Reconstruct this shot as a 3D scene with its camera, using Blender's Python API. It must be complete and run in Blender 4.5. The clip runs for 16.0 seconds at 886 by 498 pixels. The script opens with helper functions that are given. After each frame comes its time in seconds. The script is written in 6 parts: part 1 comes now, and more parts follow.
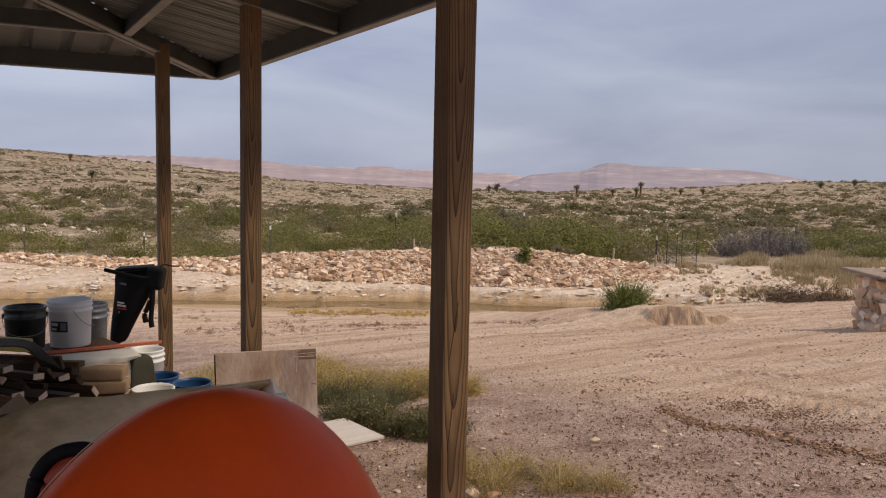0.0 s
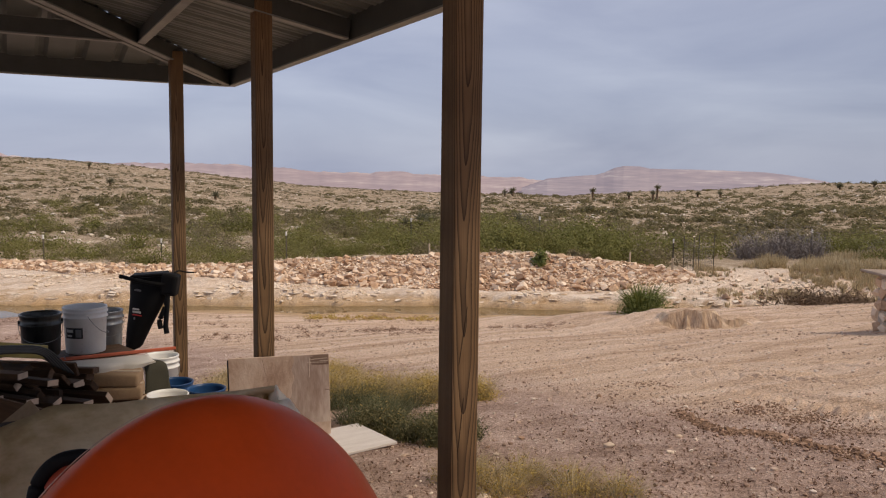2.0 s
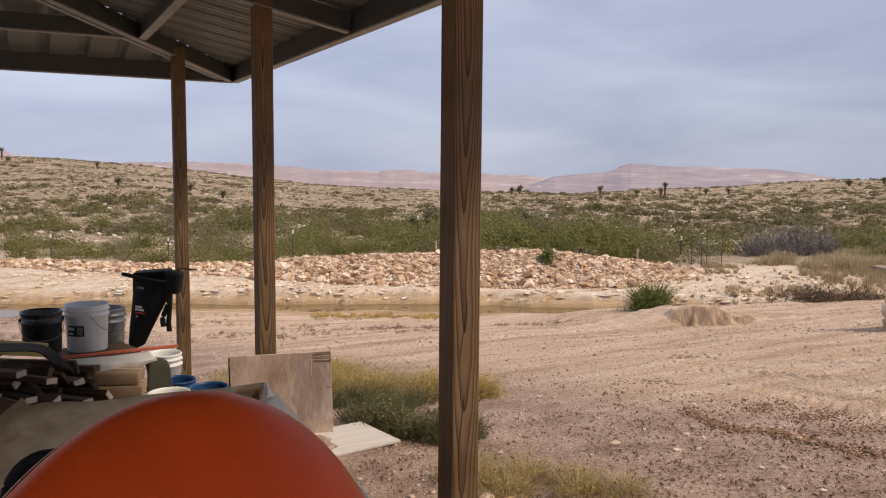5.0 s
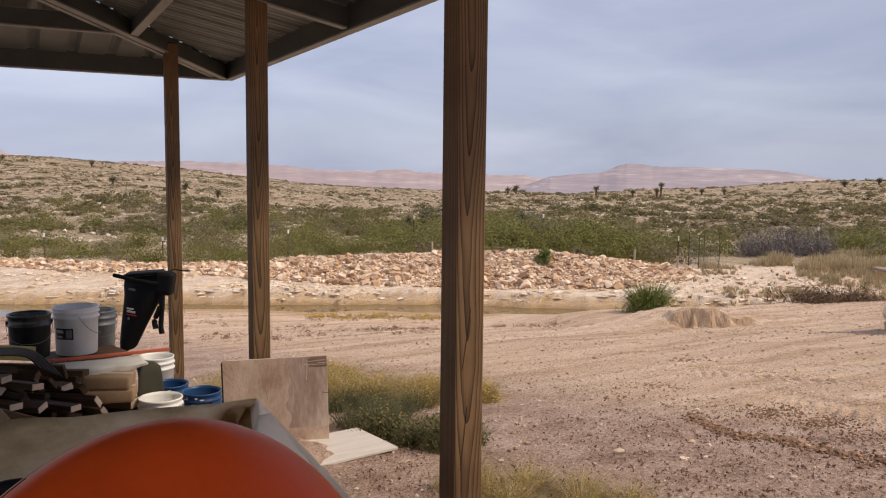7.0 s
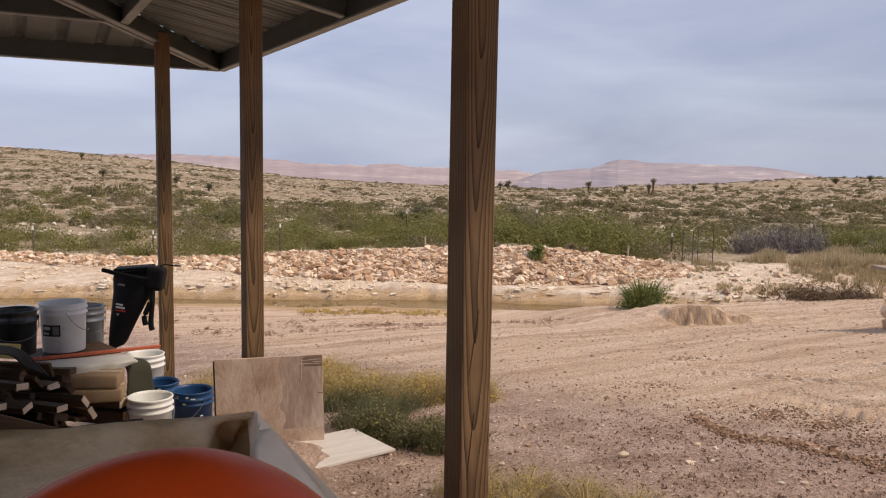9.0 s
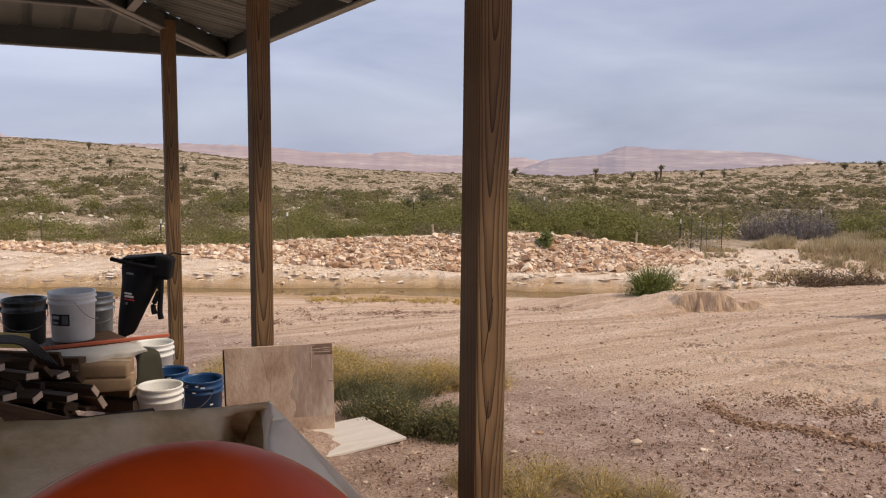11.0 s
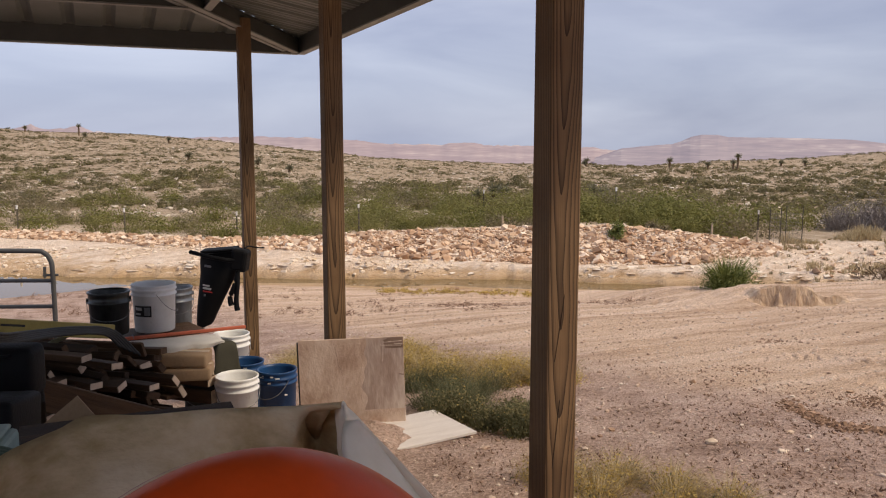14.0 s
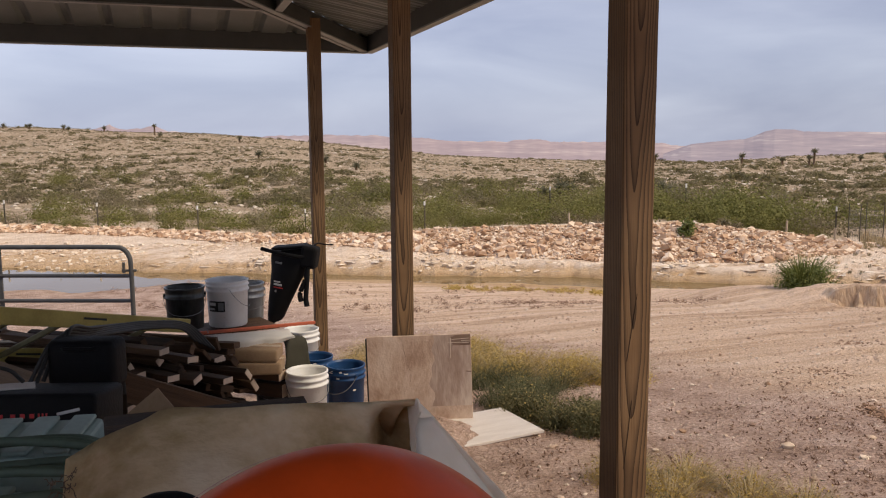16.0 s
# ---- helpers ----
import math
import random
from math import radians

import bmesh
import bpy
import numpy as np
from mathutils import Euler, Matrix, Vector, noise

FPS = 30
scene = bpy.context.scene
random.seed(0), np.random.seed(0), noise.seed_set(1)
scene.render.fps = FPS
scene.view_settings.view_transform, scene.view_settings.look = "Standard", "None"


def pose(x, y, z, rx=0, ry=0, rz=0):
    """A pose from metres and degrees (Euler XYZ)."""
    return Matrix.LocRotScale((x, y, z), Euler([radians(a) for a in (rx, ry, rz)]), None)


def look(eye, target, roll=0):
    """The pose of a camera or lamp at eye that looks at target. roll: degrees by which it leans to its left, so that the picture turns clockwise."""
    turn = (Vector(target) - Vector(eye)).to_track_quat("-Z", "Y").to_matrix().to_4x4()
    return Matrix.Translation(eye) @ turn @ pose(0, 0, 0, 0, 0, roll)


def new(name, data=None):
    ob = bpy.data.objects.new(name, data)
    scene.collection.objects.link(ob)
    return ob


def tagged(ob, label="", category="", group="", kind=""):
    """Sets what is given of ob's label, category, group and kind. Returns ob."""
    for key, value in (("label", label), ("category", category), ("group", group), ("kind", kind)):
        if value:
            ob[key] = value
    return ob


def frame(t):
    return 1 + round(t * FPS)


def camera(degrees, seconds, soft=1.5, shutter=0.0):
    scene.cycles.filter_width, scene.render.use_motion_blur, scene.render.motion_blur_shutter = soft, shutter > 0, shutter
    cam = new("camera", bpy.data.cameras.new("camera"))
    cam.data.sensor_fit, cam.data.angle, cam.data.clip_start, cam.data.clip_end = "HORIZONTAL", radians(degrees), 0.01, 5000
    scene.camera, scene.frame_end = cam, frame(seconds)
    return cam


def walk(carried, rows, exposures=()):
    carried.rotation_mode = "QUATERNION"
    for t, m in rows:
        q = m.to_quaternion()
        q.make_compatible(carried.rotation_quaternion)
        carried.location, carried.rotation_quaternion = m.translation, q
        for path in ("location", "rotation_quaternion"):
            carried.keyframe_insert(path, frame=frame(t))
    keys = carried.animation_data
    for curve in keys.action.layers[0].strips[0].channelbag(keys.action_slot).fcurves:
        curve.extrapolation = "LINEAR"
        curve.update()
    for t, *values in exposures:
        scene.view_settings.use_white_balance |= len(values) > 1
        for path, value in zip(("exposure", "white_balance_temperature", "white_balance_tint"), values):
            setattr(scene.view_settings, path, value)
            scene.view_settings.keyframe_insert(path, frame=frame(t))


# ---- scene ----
cam = camera(56.95, 16.0, soft=1.12)
PATH = [
    (0, pose(-1.414, -2.463, 1.554, 84.48, 0.00, -29.29) @ pose(0, 0, 0, 0, 0, 1.18)),
    (0.5, pose(-1.406, -2.465, 1.554, 84.65, 0.00, -28.82) @ pose(0, 0, 0, 0, 0, 1.05)),
    (1, pose(-1.400, -2.463, 1.554, 84.75, 0.00, -28.50) @ pose(0, 0, 0, 0, 0, 0.89)),
    (1.5, pose(-1.395, -2.467, 1.554, 84.76, 0.00, -28.40) @ pose(0, 0, 0, 0, 0, 0.76)),
    (2, pose(-1.384, -2.464, 1.553, 84.78, 0.00, -28.14) @ pose(0, 0, 0, 0, 0, 0.68)),
    (2.5, pose(-1.372, -2.455, 1.552, 84.77, 0.00, -28.03) @ pose(0, 0, 0, 0, 0, 0.65)),
    (3, pose(-1.358, -2.452, 1.545, 84.87, 0.00, -27.69) @ pose(0, 0, 0, 0, 0, 0.63)),
    (3.5, pose(-1.347, -2.458, 1.536, 84.69, 0.00, -27.66) @ pose(0, 0, 0, 0, 0, 0.61)),
    (4, pose(-1.338, -2.446, 1.535, 84.68, 0.00, -27.51) @ pose(0, 0, 0, 0, 0, 0.53)),
    (6.5, pose(-1.308, -2.346, 1.530, 84.61, 0.00, -27.87) @ pose(0, 0, 0, 0, 0, 0.40)),
    (7, pose(-1.289, -2.295, 1.532, 84.64, 0.00, -27.92) @ pose(0, 0, 0, 0, 0, 0.60)),
    (7.5, pose(-1.277, -2.244, 1.532, 84.59, 0.00, -28.38) @ pose(0, 0, 0, 0, 0, 0.84)),
    (8, pose(-1.267, -2.206, 1.531, 84.54, 0.00, -28.47) @ pose(0, 0, 0, 0, 0, 0.98)),
    (10.5, pose(-1.264, -2.110, 1.520, 83.68, 0.00, -28.39) @ pose(0, 0, 0, 0, 0, 0.71)),
    (11, pose(-1.262, -2.105, 1.518, 83.43, 0.00, -28.05) @ pose(0, 0, 0, 0, 0, 0.63)),
    (11.5, pose(-1.262, -2.103, 1.520, 83.12, 0.00, -27.58) @ pose(0, 0, 0, 0, 0, 0.58)),
    (12, pose(-1.260, -2.104, 1.528, 82.94, 0.00, -26.95) @ pose(0, 0, 0, 0, 0, 0.43)),
    (12.5, pose(-1.259, -2.108, 1.532, 82.82, 0.00, -26.31) @ pose(0, 0, 0, 0, 0, 0.31)),
    (13, pose(-1.259, -2.103, 1.533, 82.81, 0.00, -25.38) @ pose(0, 0, 0, 0, 0, 0.22)),
    (13.5, pose(-1.260, -2.102, 1.536, 82.83, 0.00, -24.46) @ pose(0, 0, 0, 0, 0, 0.09)),
    (14, pose(-1.263, -2.100, 1.538, 82.76, 0.00, -23.13) @ pose(0, 0, 0, 0, 0, 0.07)),
    (14.5, pose(-1.263, -2.094, 1.540, 82.71, 0.00, -22.01) @ pose(0, 0, 0, 0, 0, 0.04)),
    (15, pose(-1.267, -2.089, 1.540, 82.66, 0.00, -20.69) @ pose(0, 0, 0, 0, 0, -0.05)),
    (15.5, pose(-1.272, -2.092, 1.541, 82.63, 0.00, -19.45) @ pose(0, 0, 0, 0, 0, -0.22)),
    (16, pose(-1.277, -2.094, 1.540, 82.57, 0.00, -18.53) @ pose(0, 0, 0, 0, 0, -0.35)),
]
walk(cam, PATH, exposures=((0, -0.18), (3.5, -0.18), (4, 0.02), (8, 0.05), (16, 0.02)))

# ---------------------------------------------------------------- world, sun
SUN_EL, SUN_AZ = 52.0, 130.0
world = bpy.data.worlds.new("sky")
scene.world = world
world.use_nodes = True
wn, wl = world.node_tree.nodes, world.node_tree.links
wn.clear()
w_out = wn.new("ShaderNodeOutputWorld")
w_bg = wn.new("ShaderNodeBackground")
w_sky = wn.new("ShaderNodeTexSky")
w_sky.sky_type = "NISHITA"
w_sky.sun_disc = False
w_sky.sun_elevation = radians(SUN_EL)
w_sky.sun_rotation = radians(SUN_AZ)
w_sky.dust_density = 2.0
w_sky.air_density = 1.0
w_mul = wn.new("ShaderNodeMix")
w_mul.data_type = "RGBA"
w_mul.blend_type = "MULTIPLY"
w_mul.inputs[0].default_value = 1.0
wl.new(w_sky.outputs[0], w_mul.inputs[6])
w_mul.inputs[7].default_value = (0.125, 0.125, 0.125, 1)
w_tc = wn.new("ShaderNodeTexCoord")
w_sep = wn.new("ShaderNodeSeparateXYZ")
wl.new(w_tc.outputs["Generated"], w_sep.inputs[0])
# a thin high overcast: flattened noise streaks in the direction of the view vector
w_map = wn.new("ShaderNodeMapping")
w_map.inputs["Scale"].default_value = (2.2, 2.2, 9.0)
wl.new(w_tc.outputs["Generated"], w_map.inputs[0])
w_no = wn.new("ShaderNodeTexNoise")
w_no.inputs["Scale"].default_value = 1.3
w_no.inputs["Detail"].default_value = 7.0
w_no.inputs["Roughness"].default_value = 0.5
w_no.inputs["Distortion"].default_value = 0.4
wl.new(w_map.outputs[0], w_no.inputs["Vector"])
w_cr = wn.new("ShaderNodeValToRGB")
w_cr.color_ramp.elements[0].position = 0.35
w_cr.color_ramp.elements[0].color = (0.40, 0.44, 0.60, 1)
w_cr.color_ramp.elements[1].position = 0.72
w_cr.color_ramp.elements[1].color = (0.60, 0.64, 0.785, 1)
wl.new(w_no.outputs["Fac"], w_cr.inputs[0])
# clearer and bluer towards the horizon
w_mr = wn.new("ShaderNodeMapRange")
w_mr.inputs[1].default_value = 0.0
w_mr.inputs[2].default_value = 0.20
w_mr.inputs[3].default_value = 0.80
w_mr.inputs[4].default_value = 0.93
wl.new(w_sep.outputs[2], w_mr.inputs[0])
w_low = wn.new("ShaderNodeMix")
w_low.data_type = "RGBA"
wl.new(w_mr.outputs[0], w_low.inputs[0])
wl.new(w_mul.outputs[2], w_low.inputs[6])
wl.new(w_cr.outputs[0], w_low.inputs[7])
w_dot = wn.new("ShaderNodeVectorMath")
w_dot.operation = "DOT_PRODUCT"
wl.new(w_tc.outputs["Generated"], w_dot.inputs[0])
w_dot.inputs[1].default_value = (-0.87, 0.49, 0.0)
w_gain = wn.new("ShaderNodeMath")
w_gain.operation = "MULTIPLY_ADD"
wl.new(w_dot.outputs["Value"], w_gain.inputs[0])
w_gain.inputs[1].default_value = 0.22
w_gain.inputs[2].default_value = 1.04
wl.new(w_low.outputs[2], w_bg.inputs[0])
wl.new(w_gain.outputs[0], w_bg.inputs[1])
wl.new(w_bg.outputs[0], w_out.inputs[0])

sun = new("sun", bpy.data.lights.new("sun", "SUN"))
sun.data.energy = 3.2
sun.data.angle = radians(14)
sun.data.color = (1.0, 0.83, 0.62)
_az = radians(SUN_AZ)
sun_dir = Vector((math.sin(_az) * math.cos(radians(SUN_EL)), math.cos(_az) * math.cos(radians(SUN_EL)), math.sin(radians(SUN_EL))))
sun.matrix_world = look(sun_dir * 50, (0, 0, 0))


# ---------------------------------------------------------------- materials
def mat(name, ramp, scale=8.0, rough=0.8, bump=0.3, bump_scale=40.0, metal=0.0, stretch=(1, 1, 1), detail=6.0,
        fine=0.25, vary=0.0, spec=0.4, coat=0.0, island=False, dist=0.01, thin=0.0):
    """Colour ramp over noise at two scales, with fine relief; vary: how far pieces differ among themselves."""
    m = bpy.data.materials.new(name)
    m.use_nodes = True
    n, l = m.node_tree.nodes, m.node_tree.links
    b = n["Principled BSDF"]
    tc = n.new("ShaderNodeTexCoord")
    mp = n.new("ShaderNodeMapping")
    mp.inputs["Scale"].default_value = stretch
    l.new(tc.outputs["Object"], mp.inputs[0])
    vec = mp.outputs[0]
    rnd = None
    if vary:
        if island:
            g = n.new("ShaderNodeNewGeometry")
            rnd = g.outputs["Random Per Island"]
        else:
            oi = n.new("ShaderNodeObjectInfo")
            rnd = oi.outputs["Random"]
        off = n.new("ShaderNodeVectorMath")
        off.operation = "MULTIPLY_ADD"
        cb = n.new("ShaderNodeCombineXYZ")
        for i in range(3):
            l.new(rnd, cb.inputs[i])
        l.new(cb.outputs[0], off.inputs[0])
        off.inputs[1].default_value = (37, 23, 51)
        l.new(vec, off.inputs[2])
        vec = off.outputs[0]
    a = n.new("ShaderNodeTexNoise")
    a.inputs["Scale"].default_value = scale
    a.inputs["Detail"].default_value = detail
    a.inputs["Roughness"].default_value = 0.6
    l.new(vec, a.inputs["Vector"])
    f = n.new("ShaderNodeTexNoise")
    f.inputs["Scale"].default_value = bump_scale
    f.inputs["Detail"].default_value = 4.0
    l.new(vec, f.inputs["Vector"])
    mx = n.new("ShaderNodeMix")
    mx.inputs[0].default_value = fine
    l.new(a.outputs["Fac"], mx.inputs[2])
    l.new(f.outputs["Fac"], mx.inputs[3])
    val = mx.outputs[0]
    if rnd is not None:
        ad = n.new("ShaderNodeMath")
        ad.operation = "MULTIPLY_ADD"
        sb = n.new("ShaderNodeMath")
        sb.operation = "SUBTRACT"
        sb.inputs[1].default_value = 0.5
        l.new(rnd, sb.inputs[0])
        l.new(sb.outputs[0], ad.inputs[0])
        ad.inputs[1].default_value = vary
        l.new(val, ad.inputs[2])
        val = ad.outputs[0]
    cr = n.new("ShaderNodeValToRGB")
    els = cr.color_ramp.elements
    while len(els) < len(ramp):
        els.new(0.5)
    for e, (p, c) in zip(els, ramp):
        e.position, e.color = p, (*c, 1)
    l.new(val, cr.inputs[0])
    l.new(cr.outputs[0], b.inputs["Base Color"])
    rr = n.new("ShaderNodeMapRange")
    rr.inputs[3].default_value = max(0.03, rough - 0.1)
    rr.inputs[4].default_value = min(1.0, rough + 0.1)
    l.new(f.outputs["Fac"], rr.inputs[0])
    l.new(rr.outputs[0], b.inputs["Roughness"])
    b.inputs["Metallic"].default_value = metal
    b.inputs["Specular IOR Level"].default_value = spec
    b.inputs["Coat Weight"].default_value = coat
    if bump:
        bp = n.new("ShaderNodeBump")
        bp.inputs["Strength"].default_value = bump
        bp.inputs["Distance"].default_value = dist
        l.new(f.outputs["Fac"], bp.inputs["Height"])
        l.new(bp.outputs[0], b.inputs["Normal"])
    if thin:
        # leaves and cloth let part of the light through
        tr = n.new("ShaderNodeBsdfTranslucent")
        l.new(cr.outputs[0], tr.inputs[0])
        ms = n.new("ShaderNodeMixShader")
        ms.inputs[0].default_value = thin
        l.new(b.outputs[0], ms.inputs[1])
        l.new(tr.outputs[0], ms.inputs[2])
        l.new(ms.outputs[0], n["Material Output"].inputs[0])
    return m


def shade(a, k):
    return tuple(min(1.0, v * k) for v in a)


def two(c, lo=0.75, hi=1.2):
    return [(0.3, shade(c, lo)), (0.7, shade(c, hi))]


M_STEEL = mat("painted_steel", two((0.070, 0.074, 0.067), 0.75, 1.15), 5, 0.6, 0.1, 60)
M_STEEL_EDGE = mat("galvanised_steel", two((0.25, 0.255, 0.235)), 6, 0.5, 0.1, 60, metal=0.3)
M_ROOF = mat("roof_sheet_underside", two((0.165, 0.178, 0.160), 0.75, 1.2), 2.5, 0.5, 0.05, 30, stretch=(1, 1, 1))
M_ORANGE = mat("orange_paint", two((0.62, 0.075, 0.012), 0.8, 1.12), 4, 0.34, 0.01, 90, spec=0.07, fine=0.15)
M_ORANGE_DARK = mat("orange_paint_worn", two((0.35, 0.05, 0.02), 0.8, 1.1), 6, 0.5, 0.1, 70)
M_RIM = mat("lip_highlight", two((0.62, 0.42, 0.33)), 30, 0.5, 0.1, 70)
M_BLACK = mat("black_plastic", two((0.008, 0.008, 0.009)), 9, 0.65, 0.2, 90, spec=0.14)
M_WOODBOARD = mat("sawn_board", [(0.3, (0.035, 0.018, 0.009)), (0.5, (0.070, 0.037, 0.018)), (0.75, (0.13, 0.072, 0.036))], 6, 0.8, 0.3, 50, stretch=(0.25, 4, 4), vary=0.4)
M_WOODEND = mat("board_end_grain", two((0.56, 0.44, 0.33)), 14, 0.85, 0.3, 60, vary=0.3)
M_PLY = mat("plywood_face", [(0.36, (0.36, 0.235, 0.165)), (0.45, (0.50, 0.355, 0.265)), (0.54, (0.60, 0.455, 0.355)), (0.64, (0.68, 0.55, 0.45))], 4.5, 0.85, 0.25, 70, stretch=(1.0, 1, 0.7), fine=0.15)
M_PLY_GREY = mat("weathered_plywood", [(0.25, (0.52, 0.46, 0.42)), (0.75, (0.72, 0.67, 0.62))], 3, 0.9, 0.3, 50, stretch=(1, 5, 1))
M_TARP = mat("canvas_tarp", [(0.36, (0.30, 0.215, 0.108)), (0.45, (0.50, 0.375, 0.205)), (0.53, (0.70, 0.56, 0.35)), (0.63, (0.84, 0.73, 0.54))], 2.4, 0.9, 0.7, 17, fine=0.12, dist=0.018, spec=0.1, detail=9.0, thin=0.25, stretch=(1.0, 1.0, 2.2))
# the tarp's canvas again, paler for light falling on and through it
M_TARP_LIT = mat("lit_canvas", [(0.3, (0.80, 0.73, 0.60)), (0.7, (0.92, 0.87, 0.76))], 5, 0.85, 0.3, 20, dist=0.012, thin=0.25)
M_CLOTH = mat("white_cloth", two((0.62, 0.59, 0.54), 0.85, 1.1), 4, 0.9, 0.2, 200, dist=0.003)
M_WHITEP = mat("white_bucket_plastic", [(0.28, (0.50, 0.48, 0.44)), (0.42, (0.74, 0.735, 0.715)), (0.75, (0.82, 0.82, 0.81))], 7, 0.45, 0.08, 60)
M_GREYP = mat("grey_metal_bucket", two((0.27, 0.28, 0.29), 0.6, 1.2), 12, 0.4, 0.1, 60, metal=0.5, stretch=(1, 1, 0.35))
M_BLUEP = mat("blue_bucket_plastic", [(0.3, (0.008, 0.034, 0.105)), (0.7, (0.015, 0.072, 0.20))], 6, 0.4, 0.08, 60)
M_BLACKP = mat("black_bucket_paint", two((0.05, 0.052, 0.05), 0.4, 1.5), 14, 0.32, 0.1, 50, metal=0.6, stretch=(1, 1, 0.35))
M_REDP = mat("faded_red_paint", two((0.50, 0.12, 0.06)), 6, 0.7, 0.2, 60)
M_PIPE = mat("galvanised_pipe", two((0.24, 0.25, 0.26)), 9, 0.5, 0.15, 60, metal=0.4)


# ---------------------------------------------------------------- building helpers
def mesh_of(name, bm):
    me = bpy.data.meshes.new(name)
    bm.normal_update()
    bm.to_mesh(me)
    bm.free()
    return me


def part(name, bm, material, parent=None, label="", smooth=False):
    me = mesh_of(name, bm)
    for m in (material if isinstance(material, (list, tuple)) else [material]):
        me.materials.append(m)
    if smooth:
        me.polygons.foreach_set("use_smooth", [True] * len(me.polygons))
    ob = new(name, me)
    if parent is not None:
        ob.parent = parent
    if label:
        ob["label"] = label
    return ob


def empty(name, m, label, category, group="", kind=""):
    e = new(name)
    e.empty_display_size = 0.1
    e.matrix_basis = m
    return tagged(e, label, category, group, kind)


def add_box(bm, size, m=Matrix(), bevel=0.0, seg=1):
    r = bmesh.ops.create_cube(bm, size=1.0)
    vs = r["verts"]
    bmesh.ops.scale(bm, vec=size, verts=vs)
    if bevel:
        es = list({e for v in vs for e in v.link_edges})
        q = bmesh.ops.bevel(bm, geom=es, offset=bevel, segments=seg, affect="EDGES", profile=0.5)
        vs = list({v for f in q["faces"] for v in f.verts} | {v for v in vs if v.is_valid})
    bmesh.ops.transform(bm, matrix=m, verts=vs)
    return vs


def box(size, m=Matrix(), bevel=0.0, seg=1):
    bm = bmesh.new()
    add_box(bm, size, m, bevel, seg)
    return bm


def add_lathe(bm, profile, n=32, m=Matrix(), a0=0.0, a1=2 * math.pi):
    full = abs(a1 - a0 - 2 * math.pi) < 1e-6
    cols = n if full else n + 1
    rings = []
    for r, z in profile:
        rings.append([bm.verts.new(m @ Vector((r * math.cos(a0 + (a1 - a0) * i / n), r * math.sin(a0 + (a1 - a0) * i / n), z))) for i in range(cols)])
    for p, q in zip(rings, rings[1:]):
        for i in range(n):
            j = (i + 1) % cols
            bm.faces.new((p[i], p[j], q[j], q[i]))
    return rings


def lathe(profile, n=32, m=Matrix()):
    bm = bmesh.new()
    add_lathe(bm, profile, n, m)
    return bm


def add_tube(bm, pts, r, n=8, closed=False, r_end=None):
    pts = [Vector(p) for p in pts]
    rings = []
    up = Vector((0, 0, 1))
    for i, p in enumerate(pts):
        if closed:
            d = pts[(i + 1) % len(pts)] - pts[i - 1]
        else:
            d = pts[min(i + 1, len(pts) - 1)] - pts[max(i - 1, 0)]
        d.normalize()
        a = d.cross(up if abs(d.z) < 0.95 else Vector((1, 0, 0))).normalized()
        b = a.cross(d)
        rr = r if r_end is None else r + (r_end - r) * i / (len(pts) - 1)
        rings.append([bm.verts.new(p + rr * (math.cos(2 * math.pi * k / n) * a + math.sin(2 * math.pi * k / n) * b)) for k in range(n)])
    pairs = list(zip(rings, rings[1:])) + ([(rings[-1], rings[0])] if closed else [])
    for p, q in pairs:
        for k in range(n):
            bm.faces.new((p[k], p[(k + 1) % n], q[(k + 1) % n], q[k]))
    if not closed:
        bm.faces.new(rings[0])
        bm.faces.new(list(reversed(rings[-1])))


def tube(pts, r, n=8, closed=False, r_end=None):
    bm = bmesh.new()
    add_tube(bm, pts, r, n, closed, r_end)
    return bm


def smooth_path(pts, k=6):
    """A Catmull-Rom line through the points."""
    p = [Vector(q) for q in pts]
    p = [2 * p[0] - p[1]] + p + [2 * p[-1] - p[-2]]
    out = []
    for i in range(1, len(p) - 2):
        for s in range(k):
            t = s / k
            out.append(0.5 * ((2 * p[i]) + (p[i + 1] - p[i - 1]) * t + (2 * p[i - 1] - 5 * p[i] + 4 * p[i + 1] - p[i + 2]) * t * t
                              + (3 * p[i] - p[i - 1] - 3 * p[i + 1] + p[i + 2]) * t ** 3))
    out.append(p[-2])
    return out


def mesh_np(name, verts, faces, material, smooth=False):
    me = bpy.data.meshes.new(name)
    me.from_pydata(verts, [], faces)
    for m in (material if isinstance(material, (list, tuple)) else [material]):
        me.materials.append(m)
    if smooth:
        me.polygons.foreach_set("use_smooth", [True] * len(me.polygons))
    return me


# ---------------------------------------------------------------- terrain
# v runs along the view across the wash, u to its side
V0 = np.array([-1.414, -2.463])
VF = np.array([0.489, 0.872])
VR = np.array([0.872, -0.489])
WATER_Z = -1.9


def vnoise(x, y, s, seed=0):
    """Smooth value noise on arrays, about -1 to 1."""
    x = x / s + seed * 17.31
    y = y / s - seed * 9.77
    xi, yi = np.floor(x), np.floor(y)
    fx, fy = x - xi, y - yi
    fx, fy = fx * fx * (3 - 2 * fx), fy * fy * (3 - 2 * fy)

    def h(a, b):
        q = np.sin(a * 127.1 + b * 311.7 + seed * 3.1) * 43758.5453
        return 2 * (q - np.floor(q)) - 1
    return (h(xi, yi) * (1 - fx) + h(xi + 1, yi) * fx) * (1 - fy) + (h(xi, yi + 1) * (1 - fx) + h(xi + 1, yi + 1) * fx) * fy


def sstep(a, b, x):
    t = np.clip((x - a) / (b - a), 0, 1)
    return t * t * (3 - 2 * t)


